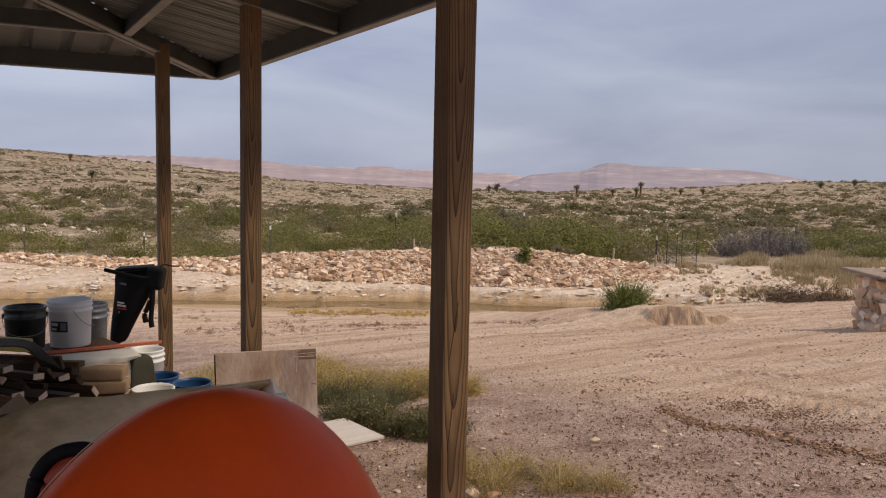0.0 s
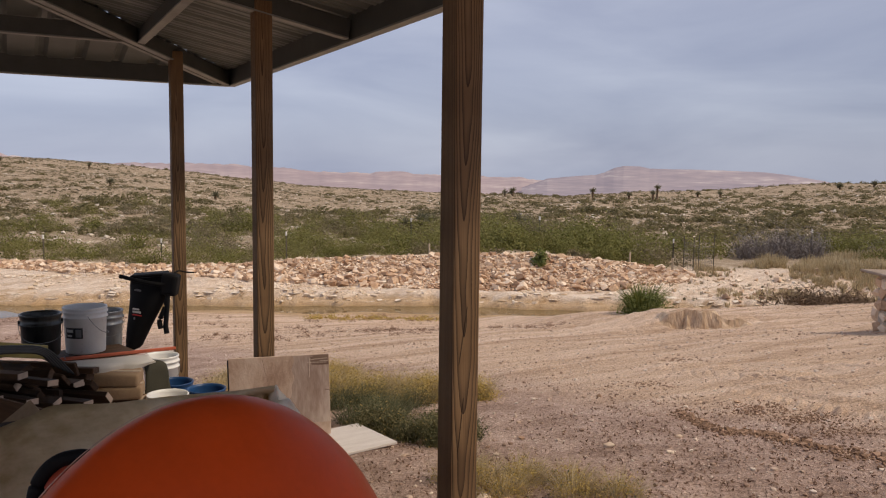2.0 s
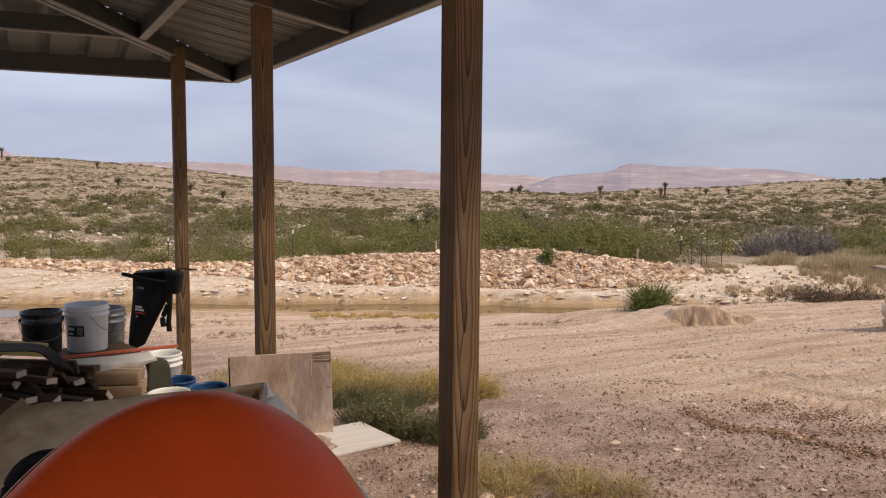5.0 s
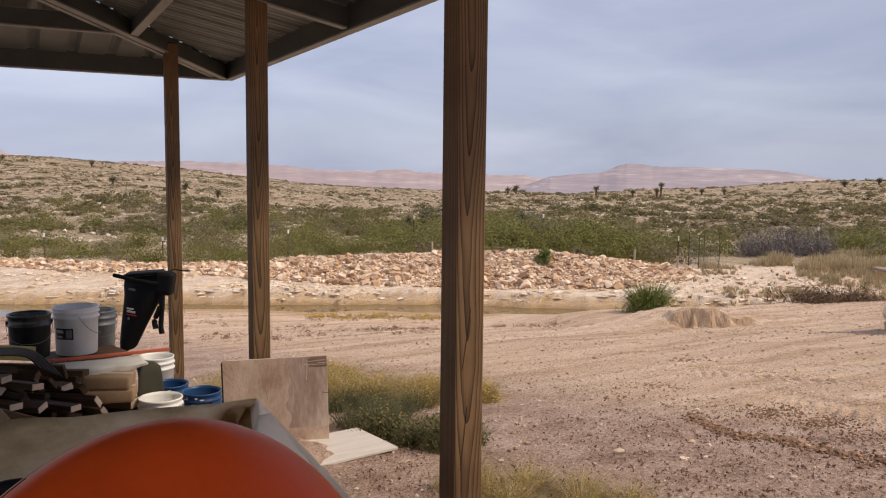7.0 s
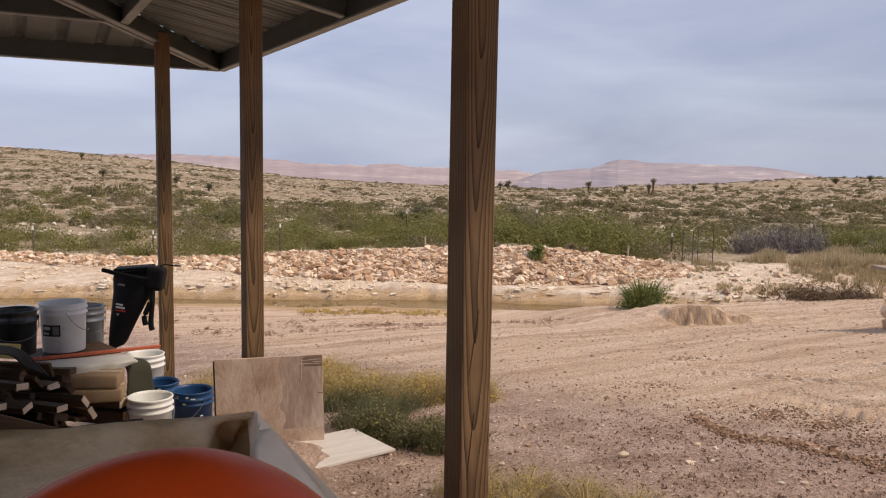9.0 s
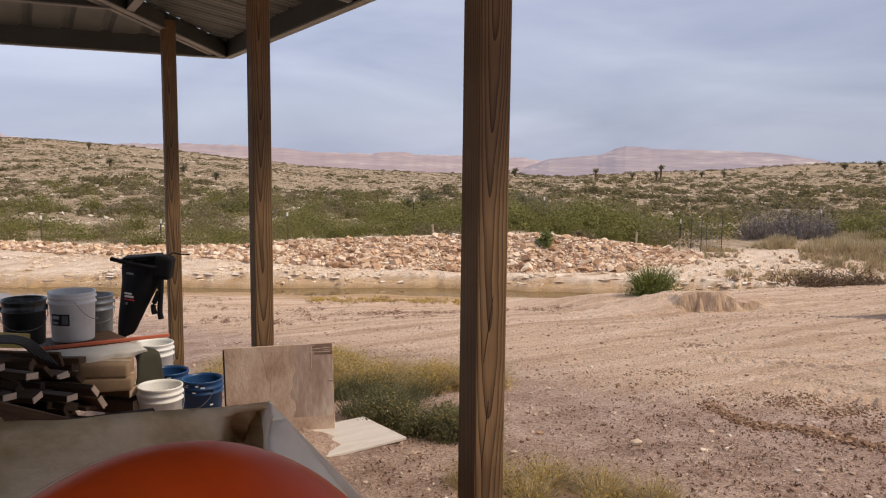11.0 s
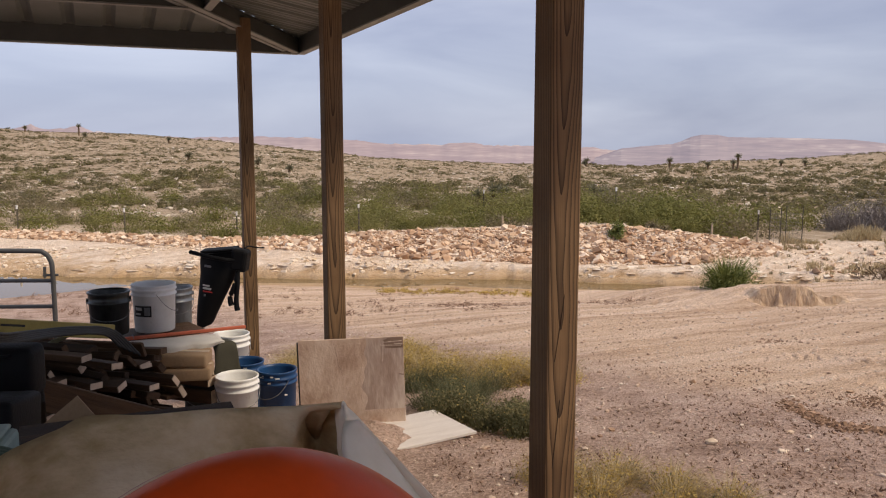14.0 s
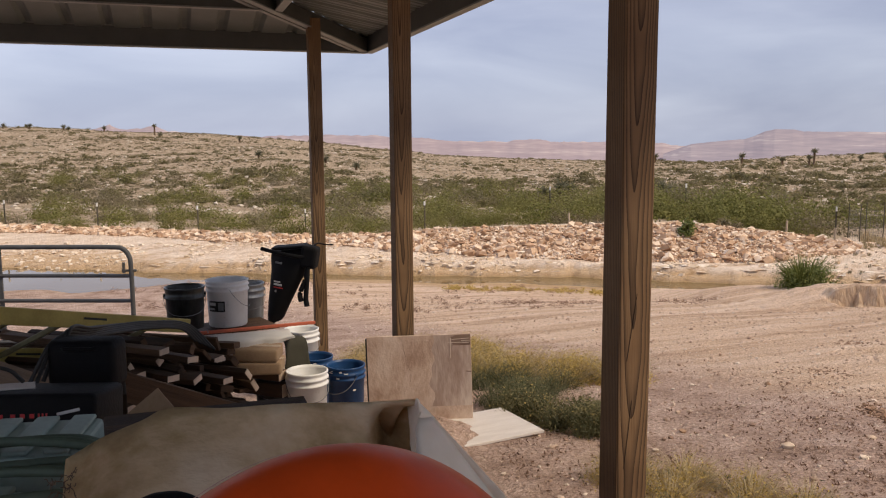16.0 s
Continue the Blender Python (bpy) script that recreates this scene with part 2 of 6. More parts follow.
def uv_of(x, y):
    dx, dy = x - V0[0], y - V0[1]
    return dx * VR[0] + dy * VR[1], dx * VF[0] + dy * VF[1]


def xy_of(u, v):
    return V0[0] + u * VR[0] + v * VF[0], V0[1] + u * VR[1] + v * VF[1]


def far_edge(u):
    """Where the far bank meets the water."""
    return np.interp(u, [-18, -12, -8, -4, 0, 2.5, 6, 12], [20.2, 20.3, 20.6, 20.95, 21.2, 20.7, 20.5, 19.7]) + 0.22 * vnoise(u, u * 0, 1.9, 6) + 0.15 * vnoise(u, u * 0, 0.6, 16) + 0.07 * vnoise(u, u * 0, 0.22, 26)


def rubble_foot(u):
    """Where the loose rubble starts above the beach, which is wide on one side and narrow on the other."""
    return np.interp(u, [-14, -10.5], [23.3, 21.9]) + np.interp(u, [-7, -3, 1, 7], [0, 0.3, 0.3, 0.0])


def height(x, y):
    x, y = np.asarray(x, float), np.asarray(y, float)
    u, v = uv_of(x, y)
    # the yard, which falls towards the wash
    yard = 0.13 - 0.115 * np.maximum(y, 0.3)
    yard = yard - 0.08 * sstep(0.6, -0.3, x) * sstep(0.5, 3.0, y)
    yard = yard + 0.035 * vnoise(x, y, 2.3, 1) + 0.018 * vnoise(x, y, 0.7, 2) + 0.008 * vnoise(x, y, 0.22, 3)
    yard = yard - 0.24 * sstep(9.0, 17.5, v) * sstep(0.0, 3.0, u)
    # the wash: a near edge, a floor under water, a far bank of rock
    edge = np.interp(u, [-16, -12, -9.5, -8, -3, 1.0, 2.2, 6, 9, 14], [16.9, 17.2, 19.1, 19.6, 19.95, 19.4, 17.9, 17.2, 17.8, 17.0]) + 0.35 * vnoise(u, v * 0, 1.6, 4)
    shore = WATER_Z + 0.03 + np.clip(edge - v, -0.5, 12.0) * 0.075 + 0.012 * vnoise(x, y, 0.6, 19)
    k0 = sstep(12.0, 17.5, v) * (1 - sstep(0.5, 3.0, u))
    yard = yard * (1 - k0) + shore * k0
    berm = np.interp(u, [0.5, 2.2, 5.0, 7.5], [0.0, 0.06, 0.10, 0.05]) * np.exp(-((v - edge + 1.2) / 1.1) ** 2)
    floor = -2.25 + 0.08 * vnoise(u, v, 1.7, 5) + np.interp(u, [2, 6, 12], [0.0, 0.10, 0.30])
    far0 = far_edge(u)
    rub = rubble_foot(u)
    flat = np.interp(u, [-14, -10.5], [1.0, 0.0])
    foot = 1.54 - (0.1308 * flat + 0.1402 * (1 - flat)) * rub
    old = np.interp(u, [-20, -16, -11, -7.8, -4.5, -1, 2.3, 4.65, 6.2, 8, 14, 24], [-1.26, -1.32, -1.44, -1.46, -1.16, -1.0, -0.90, -1.10, -1.38, -1.35, -1.2, -1.0])
    crest = 1.54 - (1.54 - old) / 25.2 * (rub + 1.9)
    beach = np.clip((v - far0 - 0.42) / np.maximum(rub - far0 - 0.42, 0.2), 0, 1)
    lip = WATER_Z + 0.30 - 0.22 * flat + 0.07 * vnoise(u, v * 0, 1.3, 18) * (1 - flat) + 0.04 * vnoise(u, v, 0.35, 20) * (1 - flat)
    far = -2.02 + (lip + 2.02) * (0.55 * sstep(0.0, 0.14, v - far0) + 0.45 * sstep(0.26, 0.42, v - far0)) + (foot - lip) * beach + (crest - foot) * np.clip((v - rub) / 1.9, 0, 1) ** 0.9
    far = far + (old - crest) * sstep(rub + 1.9, 26.0, v)
    far = far + (0.03 * vnoise(u, v, 0.45, 17) + 0.018 * vnoise(u, v, 0.18, 27)) * sstep(0.1, 0.5, v - far0)
    k1 = sstep(-0.1, 0.9, v - edge)
    k2 = sstep(-0.35, 0.05, v - far0)
    low = (yard + berm) * (1 - k1) + np.minimum(floor, yard) * k1
    z = low * (1 - k2) + far * k2
    # the hills beyond
    b = u / np.maximum(v, 1.0)
    ridge = np.interp(b, [-1.2, -0.75, -0.53, -0.40, -0.25, -0.1, 0.1, 0.25, 0.4, 0.52, 0.9], [4.4, 3.9, 2.9, 2.0, 0.7, -0.5, -1.0, -0.5, 0.45, 0.95, 1.5])
    rv = 100.0
    t = np.clip((v - 34) / (rv - 34), 0, 1)
    hill = (-1.15 + (ridge + 1.15) * (t ** 1.15)) - 14 * sstep(rv, rv + 160, v) - 110 * sstep(240, 1500, v)
    hill = hill + (0.35 * vnoise(x, y, 13, 8) + 0.16 * vnoise(x, y, 4.5, 9)) * sstep(36, 60, v) * sstep(400, 200, v)
    k3 = sstep(29, 36, v)
    z = z * (1 - k3) + hill * k3
    # behind and beside the shelter the yard runs level
    back = 0.1 + 0.05 * vnoise(x, y, 4, 1)
    z = np.where(v < 0.5, back * (1 - sstep(-1.5, 0.5, v)) + z * sstep(-1.5, 0.5, v), z)
    return z


def ground_at(x, y):
    return float(height(np.array([x]), np.array([y]))[0])


def build_ground():
    f = math.atan2(VF[1], VF[0])
    fine = np.linspace(-0.98, 0.75, 520)
    rest = np.linspace(0.75, 2 * math.pi - 0.98, 60)[1:-1]
    ang = np.concatenate([fine, rest])
    rad = np.concatenate([[0.25], 0.6 * np.exp(np.linspace(0, math.log(17 / 0.6), 255)), np.arange(17.1, 26.5, 0.085), 26.6 * np.exp(np.linspace(0, math.log(45 / 26.6), 36)), 45 * np.exp(np.linspace(0.03, math.log(4500 / 45), 80))])
    A, R = np.meshgrid(ang, rad)
    X = V0[0] + R * np.cos(f - A)
    Y = V0[1] + R * np.sin(f - A)
    Z = height(X, Y)
    na, nr = len(ang), len(rad)
    verts = np.stack([X.ravel(), Y.ravel(), Z.ravel()], 1)
    i = np.arange(nr - 1)[:, None] * na
    j = np.arange(na)[None, :]
    j2 = (j + 1) % na
    faces = np.stack([i + j, i + na + j, i + na + j2, i + j2], -1).reshape(-1, 4)
    c = len(verts)
    verts = np.vstack([verts, [[V0[0], V0[1], ground_at(V0[0], V0[1])]]])
    fl = faces.tolist() + [[c, int(k), int((k + 1) % na)] for k in range(na)]
    me = mesh_np("ground", verts.tolist(), fl, M_GROUND, True)
    return tagged(new("ground", me), "pale tan desert ground sloping to a wash and hills", "ground", kind="structure")


def ground_material():
    """Soil that changes along the slope: trampled yard, bare silt, pale bank rock, gritty hillside."""
    m = bpy.data.materials.new("desert_soil")
    m.use_nodes = True
    n, l = m.node_tree.nodes, m.node_tree.links
    b = n["Principled BSDF"]
    geo = n.new("ShaderNodeNewGeometry")

    def dot(vec, off):
        k = n.new("ShaderNodeVectorMath")
        k.operation = "DOT_PRODUCT"
        l.new(geo.outputs["Position"], k.inputs[0])
        k.inputs[1].default_value = (*vec, 0)
        a = n.new("ShaderNodeMath")
        a.operation = "SUBTRACT"
        l.new(k.outputs["Value"], a.inputs[0])
        a.inputs[1].default_value = off
        return a.outputs[0]

    def noise_tex(scale, detail=5, rough=0.6, stretch=None):
        t = n.new("ShaderNodeTexNoise")
        t.inputs["Scale"].default_value = scale
        t.inputs["Detail"].default_value = detail
        t.inputs["Roughness"].default_value = rough
        if stretch:
            mp = n.new("ShaderNodeMapping")
            mp.inputs["Rotation"].default_value = (0, 0, radians(-29))
            mp.inputs["Scale"].default_value = stretch
            l.new(geo.outputs["Position"], mp.inputs[0])
            l.new(mp.outputs[0], t.inputs["Vector"])
        else:
            l.new(geo.outputs["Position"], t.inputs["Vector"])
        return t.outputs["Fac"]

    def ramp(fac, stops):
        r = n.new("ShaderNodeValToRGB")
        while len(r.color_ramp.elements) < len(stops):
            r.color_ramp.elements.new(0.5)
        for e, (p, c) in zip(r.color_ramp.elements, stops):
            e.position, e.color = p, (*c, 1)
        l.new(fac, r.inputs[0])
        return r.outputs[0]

    def math1(op, a, c):
        k = n.new("ShaderNodeMath")
        k.operation = op
        for i, v in enumerate((a, c)):
            if isinstance(v, (int, float)):
                k.inputs[i].default_value = v
            else:
                l.new(v, k.inputs[i])
        return k.outputs[0]

    def mixc(fac, a, c, mode="MIX"):
        k = n.new("ShaderNodeMix")
        k.data_type = "RGBA"
        k.blend_type = mode
        if isinstance(fac, (int, float)):
            k.inputs[0].default_value = fac
        else:
            l.new(fac, k.inputs[0])
        for s, v in ((6, a), (7, c)):
            if isinstance(v, tuple):
                k.inputs[s].default_value = (*v, 1)
            else:
                l.new(v, k.inputs[s])
        return k.outputs[2]

    def span(x, a, c):
        k = n.new("ShaderNodeMapRange")
        k.interpolation_type = "SMOOTHSTEP"
        k.inputs[1].default_value = a
        k.inputs[2].default_value = c
        l.new(x, k.inputs[0])
        return k.outputs[0]
    v = dot(VF, float(V0 @ VF))
    big, mid, fine = noise_tex(0.35, 6), noise_tex(2.6, 6), noise_tex(26, 5, 0.7)
    streak = noise_tex(1.1, 6, 0.6, (0.35, 3.2, 1))
    grit = noise_tex(60, 3, 0.75)
    vv = math1("ADD", v, math1("MULTIPLY", big, 5.0))
    u = dot(VR, float(V0 @ VR))
    yard = ramp(math1("ADD", math1("MULTIPLY", mid, 0.55), math1("MULTIPLY", fine, 0.45)),
                [(0.36, (0.26, 0.172, 0.130)), (0.46, (0.42, 0.295, 0.232)), (0.55, (0.52, 0.380, 0.308)), (0.66, (0.63, 0.485, 0.41))])
    silt = ramp(math1("ADD", math1("MULTIPLY", streak, 0.7), math1("MULTIPLY", fine, 0.3)),
                [(0.34, (0.40, 0.262, 0.170)), (0.46, (0.59, 0.420, 0.295)), (0.58, (0.70, 0.530, 0.400)), (0.70, (0.79, 0.64, 0.51))])
    bank = ramp(math1("ADD", math1("MULTIPLY", streak, 0.40), math1("ADD", math1("MULTIPLY", mid, 0.30), math1("MULTIPLY", noise_tex(7.0, 5, 0.7), 0.30))),
                [(0.36, (0.36, 0.24, 0.145)), (0.44, (0.62, 0.465, 0.335)), (0.54, (0.76, 0.62, 0.49)), (0.66, (0.85, 0.745, 0.635))])
    hill = ramp(math1("ADD", math1("MULTIPLY", mid, 0.5), math1("MULTIPLY", noise_tex(0.9, 6), 0.5)),
                [(0.36, (0.23, 0.170, 0.108)), (0.46, (0.325, 0.248, 0.166)), (0.56, (0.42, 0.33, 0.238)), (0.68, (0.58, 0.485, 0.38))])
    edge_v = math1("ADD", math1("ADD", v, math1("MULTIPLY", u, 1.15)), math1("MULTIPLY", big, 3.2))
    c = mixc(span(edge_v, 8.2, 10.2), yard, silt)
    c = mixc(span(v, 19.3, 20.4), c, bank)
    c = mixc(span(vv, 27.5, 30.0), c, hill)
    # wet rim and water-stained soil low in the wash
    sep = n.new("ShaderNodeSeparateXYZ")
    l.new(geo.outputs["Position"], sep.inputs[0])
    wet = n.new("ShaderNodeMapRange")
    wet.inputs[1].default_value = WATER_Z + 0.16
    wet.inputs[2].default_value = WATER_Z - 0.02
    l.new(math1("ADD", sep.outputs[2], math1("MULTIPLY", mid, 0.10)), wet.inputs[0])
    inwash = math1("MULTIPLY", span(v, 15.0, 17.0), math1("SUBTRACT", 1.0, span(v, 25.0, 27.0)))
    c = mixc(math1("MULTIPLY", math1("MULTIPLY", wet.outputs[0], inwash), 0.75), c, (0.24, 0.155, 0.075))
    # ochre clay laid bare low in the far bank
    och = n.new("ShaderNodeMapRange")
    och.inputs[1].default_value = WATER_Z + 0.46
    och.inputs[2].default_value = WATER_Z + 0.31
    l.new(math1("ADD", sep.outputs[2], math1("MULTIPLY", streak, 0.30)), och.inputs[0])
    farside = math1("MULTIPLY", span(v, 18.9, 19.4), math1("SUBTRACT", 1.0, span(v, 22.3, 23.2)))
    c = mixc(math1("MULTIPLY", math1("MULTIPLY", och.outputs[0], farside), 0.65), c, (0.46, 0.295, 0.14))
    # pebbles and dark specks of litter
    vor = n.new("ShaderNodeTexVoronoi")
    vor.inputs["Scale"].default_value = 22.0
    l.new(geo.outputs["Position"], vor.inputs["Vector"])
    speck = math1("LESS_THAN", vor.outputs["Distance"], 0.16)
    sel = math1("GREATER_THAN", math1("ADD", math1("MULTIPLY", mid, 0.8), math1("MULTIPLY", fine, 0.3)), 0.58)
    near = math1("SUBTRACT", 1.0, span(v, 13.0, 18.0))
    c = mixc(math1("MULTIPLY", math1("MULTIPLY", speck, sel), math1("MULTIPLY", near, 0.5)), c, (0.17, 0.105, 0.08))
    # fine light and dark grains
    gr = ramp(grit, [(0.32, (0.52, 0.49, 0.47)), (0.44, (0.93, 0.92, 0.91)), (0.56, (1.06, 1.06, 1.06)), (0.68, (1.42, 1.42, 1.42))])
    c = mixc(1.0, c, gr, "MULTIPLY")
    l.new(c, b.inputs["Base Color"])
    b.inputs["Roughness"].default_value = 0.95
    b.inputs["Specular IOR Level"].default_value = 0.1
    hgt = math1("ADD", math1("MULTIPLY", fine, 0.6), math1("ADD", math1("MULTIPLY", grit, 0.25), math1("MULTIPLY", mid, 0.8)))
    bp = n.new("ShaderNodeBump")
    bp.inputs["Strength"].default_value = 1.0
    bp.inputs["Distance"].default_value = 0.065
    l.new(hgt, bp.inputs["Height"])
    l.new(bp.outputs[0], b.inputs["Normal"])
    return m


M_GROUND = ground_material()
build_ground()

# water
def build_water():
    bm = bmesh.new()
    vs = []
    for u, v in ((-45, 13), (9, 16.5), (9, 22.5), (-45, 22.5)):
        x, y = xy_of(u, v)
        vs.append(bm.verts.new((x, y, WATER_Z)))
    bm.faces.new(vs)
    m = bpy.data.materials.new("pond_water")
    m.use_nodes = True
    b = m.node_tree.nodes["Principled BSDF"]
    b.inputs["Base Color"].default_value = (0.17, 0.115, 0.050, 1)
    b.inputs["Roughness"].default_value = 0.03
    b.inputs["IOR"].default_value = 1.33
    n = m.node_tree.nodes.new("ShaderNodeTexNoise")
    n.inputs["Scale"].default_value = 2.0
    bp = m.node_tree.nodes.new("ShaderNodeBump")
    bp.inputs["Strength"].default_value = 0.02
    bp.inputs["Distance"].default_value = 0.15
    m.node_tree.links.new(n.outputs["Fac"], bp.inputs["Height"])
    m.node_tree.links.new(bp.outputs[0], b.inputs["Normal"])
    return tagged(part("water", bm, m), "shallow brown water standing in the wash", "water", kind="structure")


build_water()

# ---------------------------------------------------------------- shelter
PH = 0.0525
EX, EY, EZ = 0.562, 5.53, 2.37
PITCH = 0.19
POSTS = ((0.0, 0.0), (-0.014, 2.42), (-0.07, 4.88))


def post_wood():
    """Treated softwood: growth rings round a pith that leans out of the post, so that a face shows long arches."""
    m = bpy.data.materials.new("post_wood")
    m.use_nodes = True
    n, l = m.node_tree.nodes, m.node_tree.links
    b = n["Principled BSDF"]
    tc = n.new("ShaderNodeTexCoord")
    sp = n.new("ShaderNodeSeparateXYZ")
    l.new(tc.outputs["Object"], sp.inputs[0])

    def mth(op, a, c, d=None):
        k = n.new("ShaderNodeMath")
        k.operation = op
        for i, v in enumerate((a, c, d)):
            if v is None:
                continue
            if isinstance(v, (int, float)):
                k.inputs[i].default_value = v
            else:
                l.new(v, k.inputs[i])
        return k.outputs[0]
    warp = n.new("ShaderNodeTexNoise")
    mpw = n.new("ShaderNodeMapping")
    mpw.inputs["Scale"].default_value = (9, 9, 2.2)
    l.new(tc.outputs["Object"], mpw.inputs[0])
    l.new(mpw.outputs[0], warp.inputs["Vector"])
    warp.inputs["Scale"].default_value = 1.0
    warp.inputs["Detail"].default_value = 2.0
    wob = mth("MULTIPLY_ADD", warp.outputs["Fac"], 0.030, -0.015)
    px = mth("ADD", mth("ADD", sp.outputs[0], 0.012), wob)
    py = mth("MULTIPLY_ADD", sp.outputs[2], -0.028, mth("ADD", sp.outputs[1], 0.095))
    py = mth("ADD", py, mth("MULTIPLY", wob, 0.7))
    r = mth("SQRT", mth("ADD", mth("MULTIPLY", px, px), mth("MULTIPLY", py, py)), 0.0)
    saw = mth("FRACT", mth("MULTIPLY", r, 120.0), 0.0)
    late = mth("POWER", saw, 2.2)
    fib = n.new("ShaderNodeTexNoise")
    mpf = n.new("ShaderNodeMapping")
    mpf.inputs["Scale"].default_value = (260, 260, 6)
    l.new(tc.outputs["Object"], mpf.inputs[0])
    l.new(mpf.outputs[0], fib.inputs["Vector"])
    fib.inputs["Scale"].default_value = 1.0
    blot = n.new("ShaderNodeTexNoise")
    blot.inputs["Scale"].default_value = 3.0
    blot.inputs["Detail"].default_value = 5.0
    l.new(tc.outputs["Object"], blot.inputs["Vector"])
    cr = n.new("ShaderNodeValToRGB")
    cr.color_ramp.elements[0].color = (0.25, 0.155, 0.078, 1)
    cr.color_ramp.elements[1].color = (0.030, 0.015, 0.008, 1)
    cr.color_ramp.elements[0].position = 0.1
    cr.color_ramp.elements[1].position = 0.95
    mixf = mth("MULTIPLY_ADD", fib.outputs["Fac"], 0.35, mth("MULTIPLY_ADD", late, 0.85, -0.14))
    l.new(mixf, cr.inputs[0])
    mul = n.new("ShaderNodeMix")
    mul.data_type = "RGBA"
    mul.blend_type = "MULTIPLY"
    mul.inputs[0].default_value = 1.0
    cb = n.new("ShaderNodeValToRGB")
    cb.color_ramp.elements[0].position, cb.color_ramp.elements[0].color = 0.3, (0.62, 0.58, 0.55, 1)
    cb.color_ramp.elements[1].position, cb.color_ramp.elements[1].color = 0.7, (1, 1, 1, 1)
    l.new(blot.outputs["Fac"], cb.inputs[0])
    l.new(cr.outputs[0], mul.inputs[6])
    l.new(cb.outputs[0], mul.inputs[7])
    l.new(mul.outputs[2], b.inputs["Base Color"])
    b.inputs["Roughness"].default_value = 0.72
    b.inputs["Specular IOR Level"].default_value = 0.3
    bp = n.new("ShaderNodeBump")
    bp.inputs["Strength"].default_value = 0.35
    bp.inputs["Distance"].default_value = 0.004
    l.new(mth("SUBTRACT", fib.outputs["Fac"], mth("MULTIPLY", late, 0.8)), bp.inputs["Height"])
    l.new(bp.outputs[0], b.inputs["Normal"])
    return m


M_POST = post_wood()
M_CHECK = mat("split_in_wood", two((0.02, 0.012, 0.008)), 20, 0.9, 0.0)
shelter = empty("shelter", pose(0, 0, 0), "open shelter with timber posts and a low metal hip roof", "shelter", kind="")
for px, py in POSTS:
    g = ground_at(px, py)
    top = EZ + 0.1 + (EX - px) * PITCH - 0.02
    b = box((2 * PH, 2 * PH, top - g + 0.2), pose(px, py, (top + g - 0.2) / 2), 0.006, 2)
    post = part("post", b, M_POST, shelter, "square brown treated timber post with bold grain")
    post.data.transform(Matrix.Translation((-px, -py, -(top + g) / 2)))
    post.location = (px, py, (top + g) / 2)
    if py < 1:
        # long drying splits in the face
        for cx, z0, z1, lean in ((-0.012, 0.90, 1.10, -0.030), (-0.018, 0.57, 0.78, -0.022)):
            zc = (z0 + z1) / 2 - post.location.z
            d = tube([(cx - lean / 2, -PH - 0.0005, zc + (z1 - z0) / 2), (cx, -PH - 0.0012, zc), (cx + lean / 2, -PH - 0.0005, zc - (z1 - z0) / 2)], 0.0009, 5)
            part("split", d, M_CHECK, post)


def beam(name, a, b, w, h, label, material=None, lip=True):
    """A C-shaped steel channel from a to b, whose lower flange shows as a pale lip."""
    a, b = Vector(a), Vector(b)
    d = (b - a)
    m = Matrix.Translation((a + b) / 2) @ d.to_track_quat("X", "Z").to_matrix().to_4x4()
    o = part(name, box((d.length, w, h), m, 0.003), material or M_STEEL, shelter, label)
    if lip:
        part("flange", box((d.length, w + 0.016, 0.012), m @ pose(0, 0, -h / 2 - 0.004), 0.002), M_STEEL_EDGE, o)
    return o


# YB: unseen rear end of the roof, assumed here to shade drum and tarp
XW, YB = -7.0, -2.55
beam("eave_channel", (EX, YB, EZ + 0.087), (EX, EY, EZ + 0.087), 0.05, 0.158, "grey steel channel along the eave")
beam("eave_channel", (EX - 0.025, EY, EZ + 0.087), (XW, EY, EZ + 0.087), 0.05, 0.158, "grey steel channel along the eave")
hx = 3.0
beam("roof_rafter", (EX - 0.03, 2.40, EZ + 0.075), (EX - 3.0, 2.40, EZ + 0.075 + 2.97 * PITCH), 0.05, 0.11, "grey steel rafter under the roof sheet")
beam("roof_rafter", (EX - 0.03, -0.75, EZ + 0.075), (EX - 3.0, -0.75, EZ + 0.075 + 2.97 * PITCH), 0.05, 0.11, "grey steel rafter under the roof sheet")
beam("purlin", (EX - 0.957, 4.57, EZ + 0.07 + 0.957 * PITCH), (EX - 0.957, -1.85, EZ + 0.07 + 0.957 * PITCH), 0.05, 0.10, "grey steel purlin under the roof sheet")
beam("purlin", (EX - 1.08, EY - 1.0, EZ + 0.07 + 1.0 * PITCH), (XW, EY - 1.0, EZ + 0.07 + 1.0 * PITCH), 0.05, 0.12, "grey steel purlin under the roof sheet")
beam("hip_rafter", (EX - 0.05, EY - 0.05, EZ + 0.07), (EX - hx, EY - hx, EZ + 0.07 + hx * PITCH), 0.05, 0.12, "grey steel hip rafter")
beam("hip_rafter", (EX - 0.16, EY - 0.04, EZ + 0.075), (EX - hx - 0.13, EY - hx, EZ + 0.075 + hx * PITCH), 0.03, 0.10, "second grey steel hip rafter")
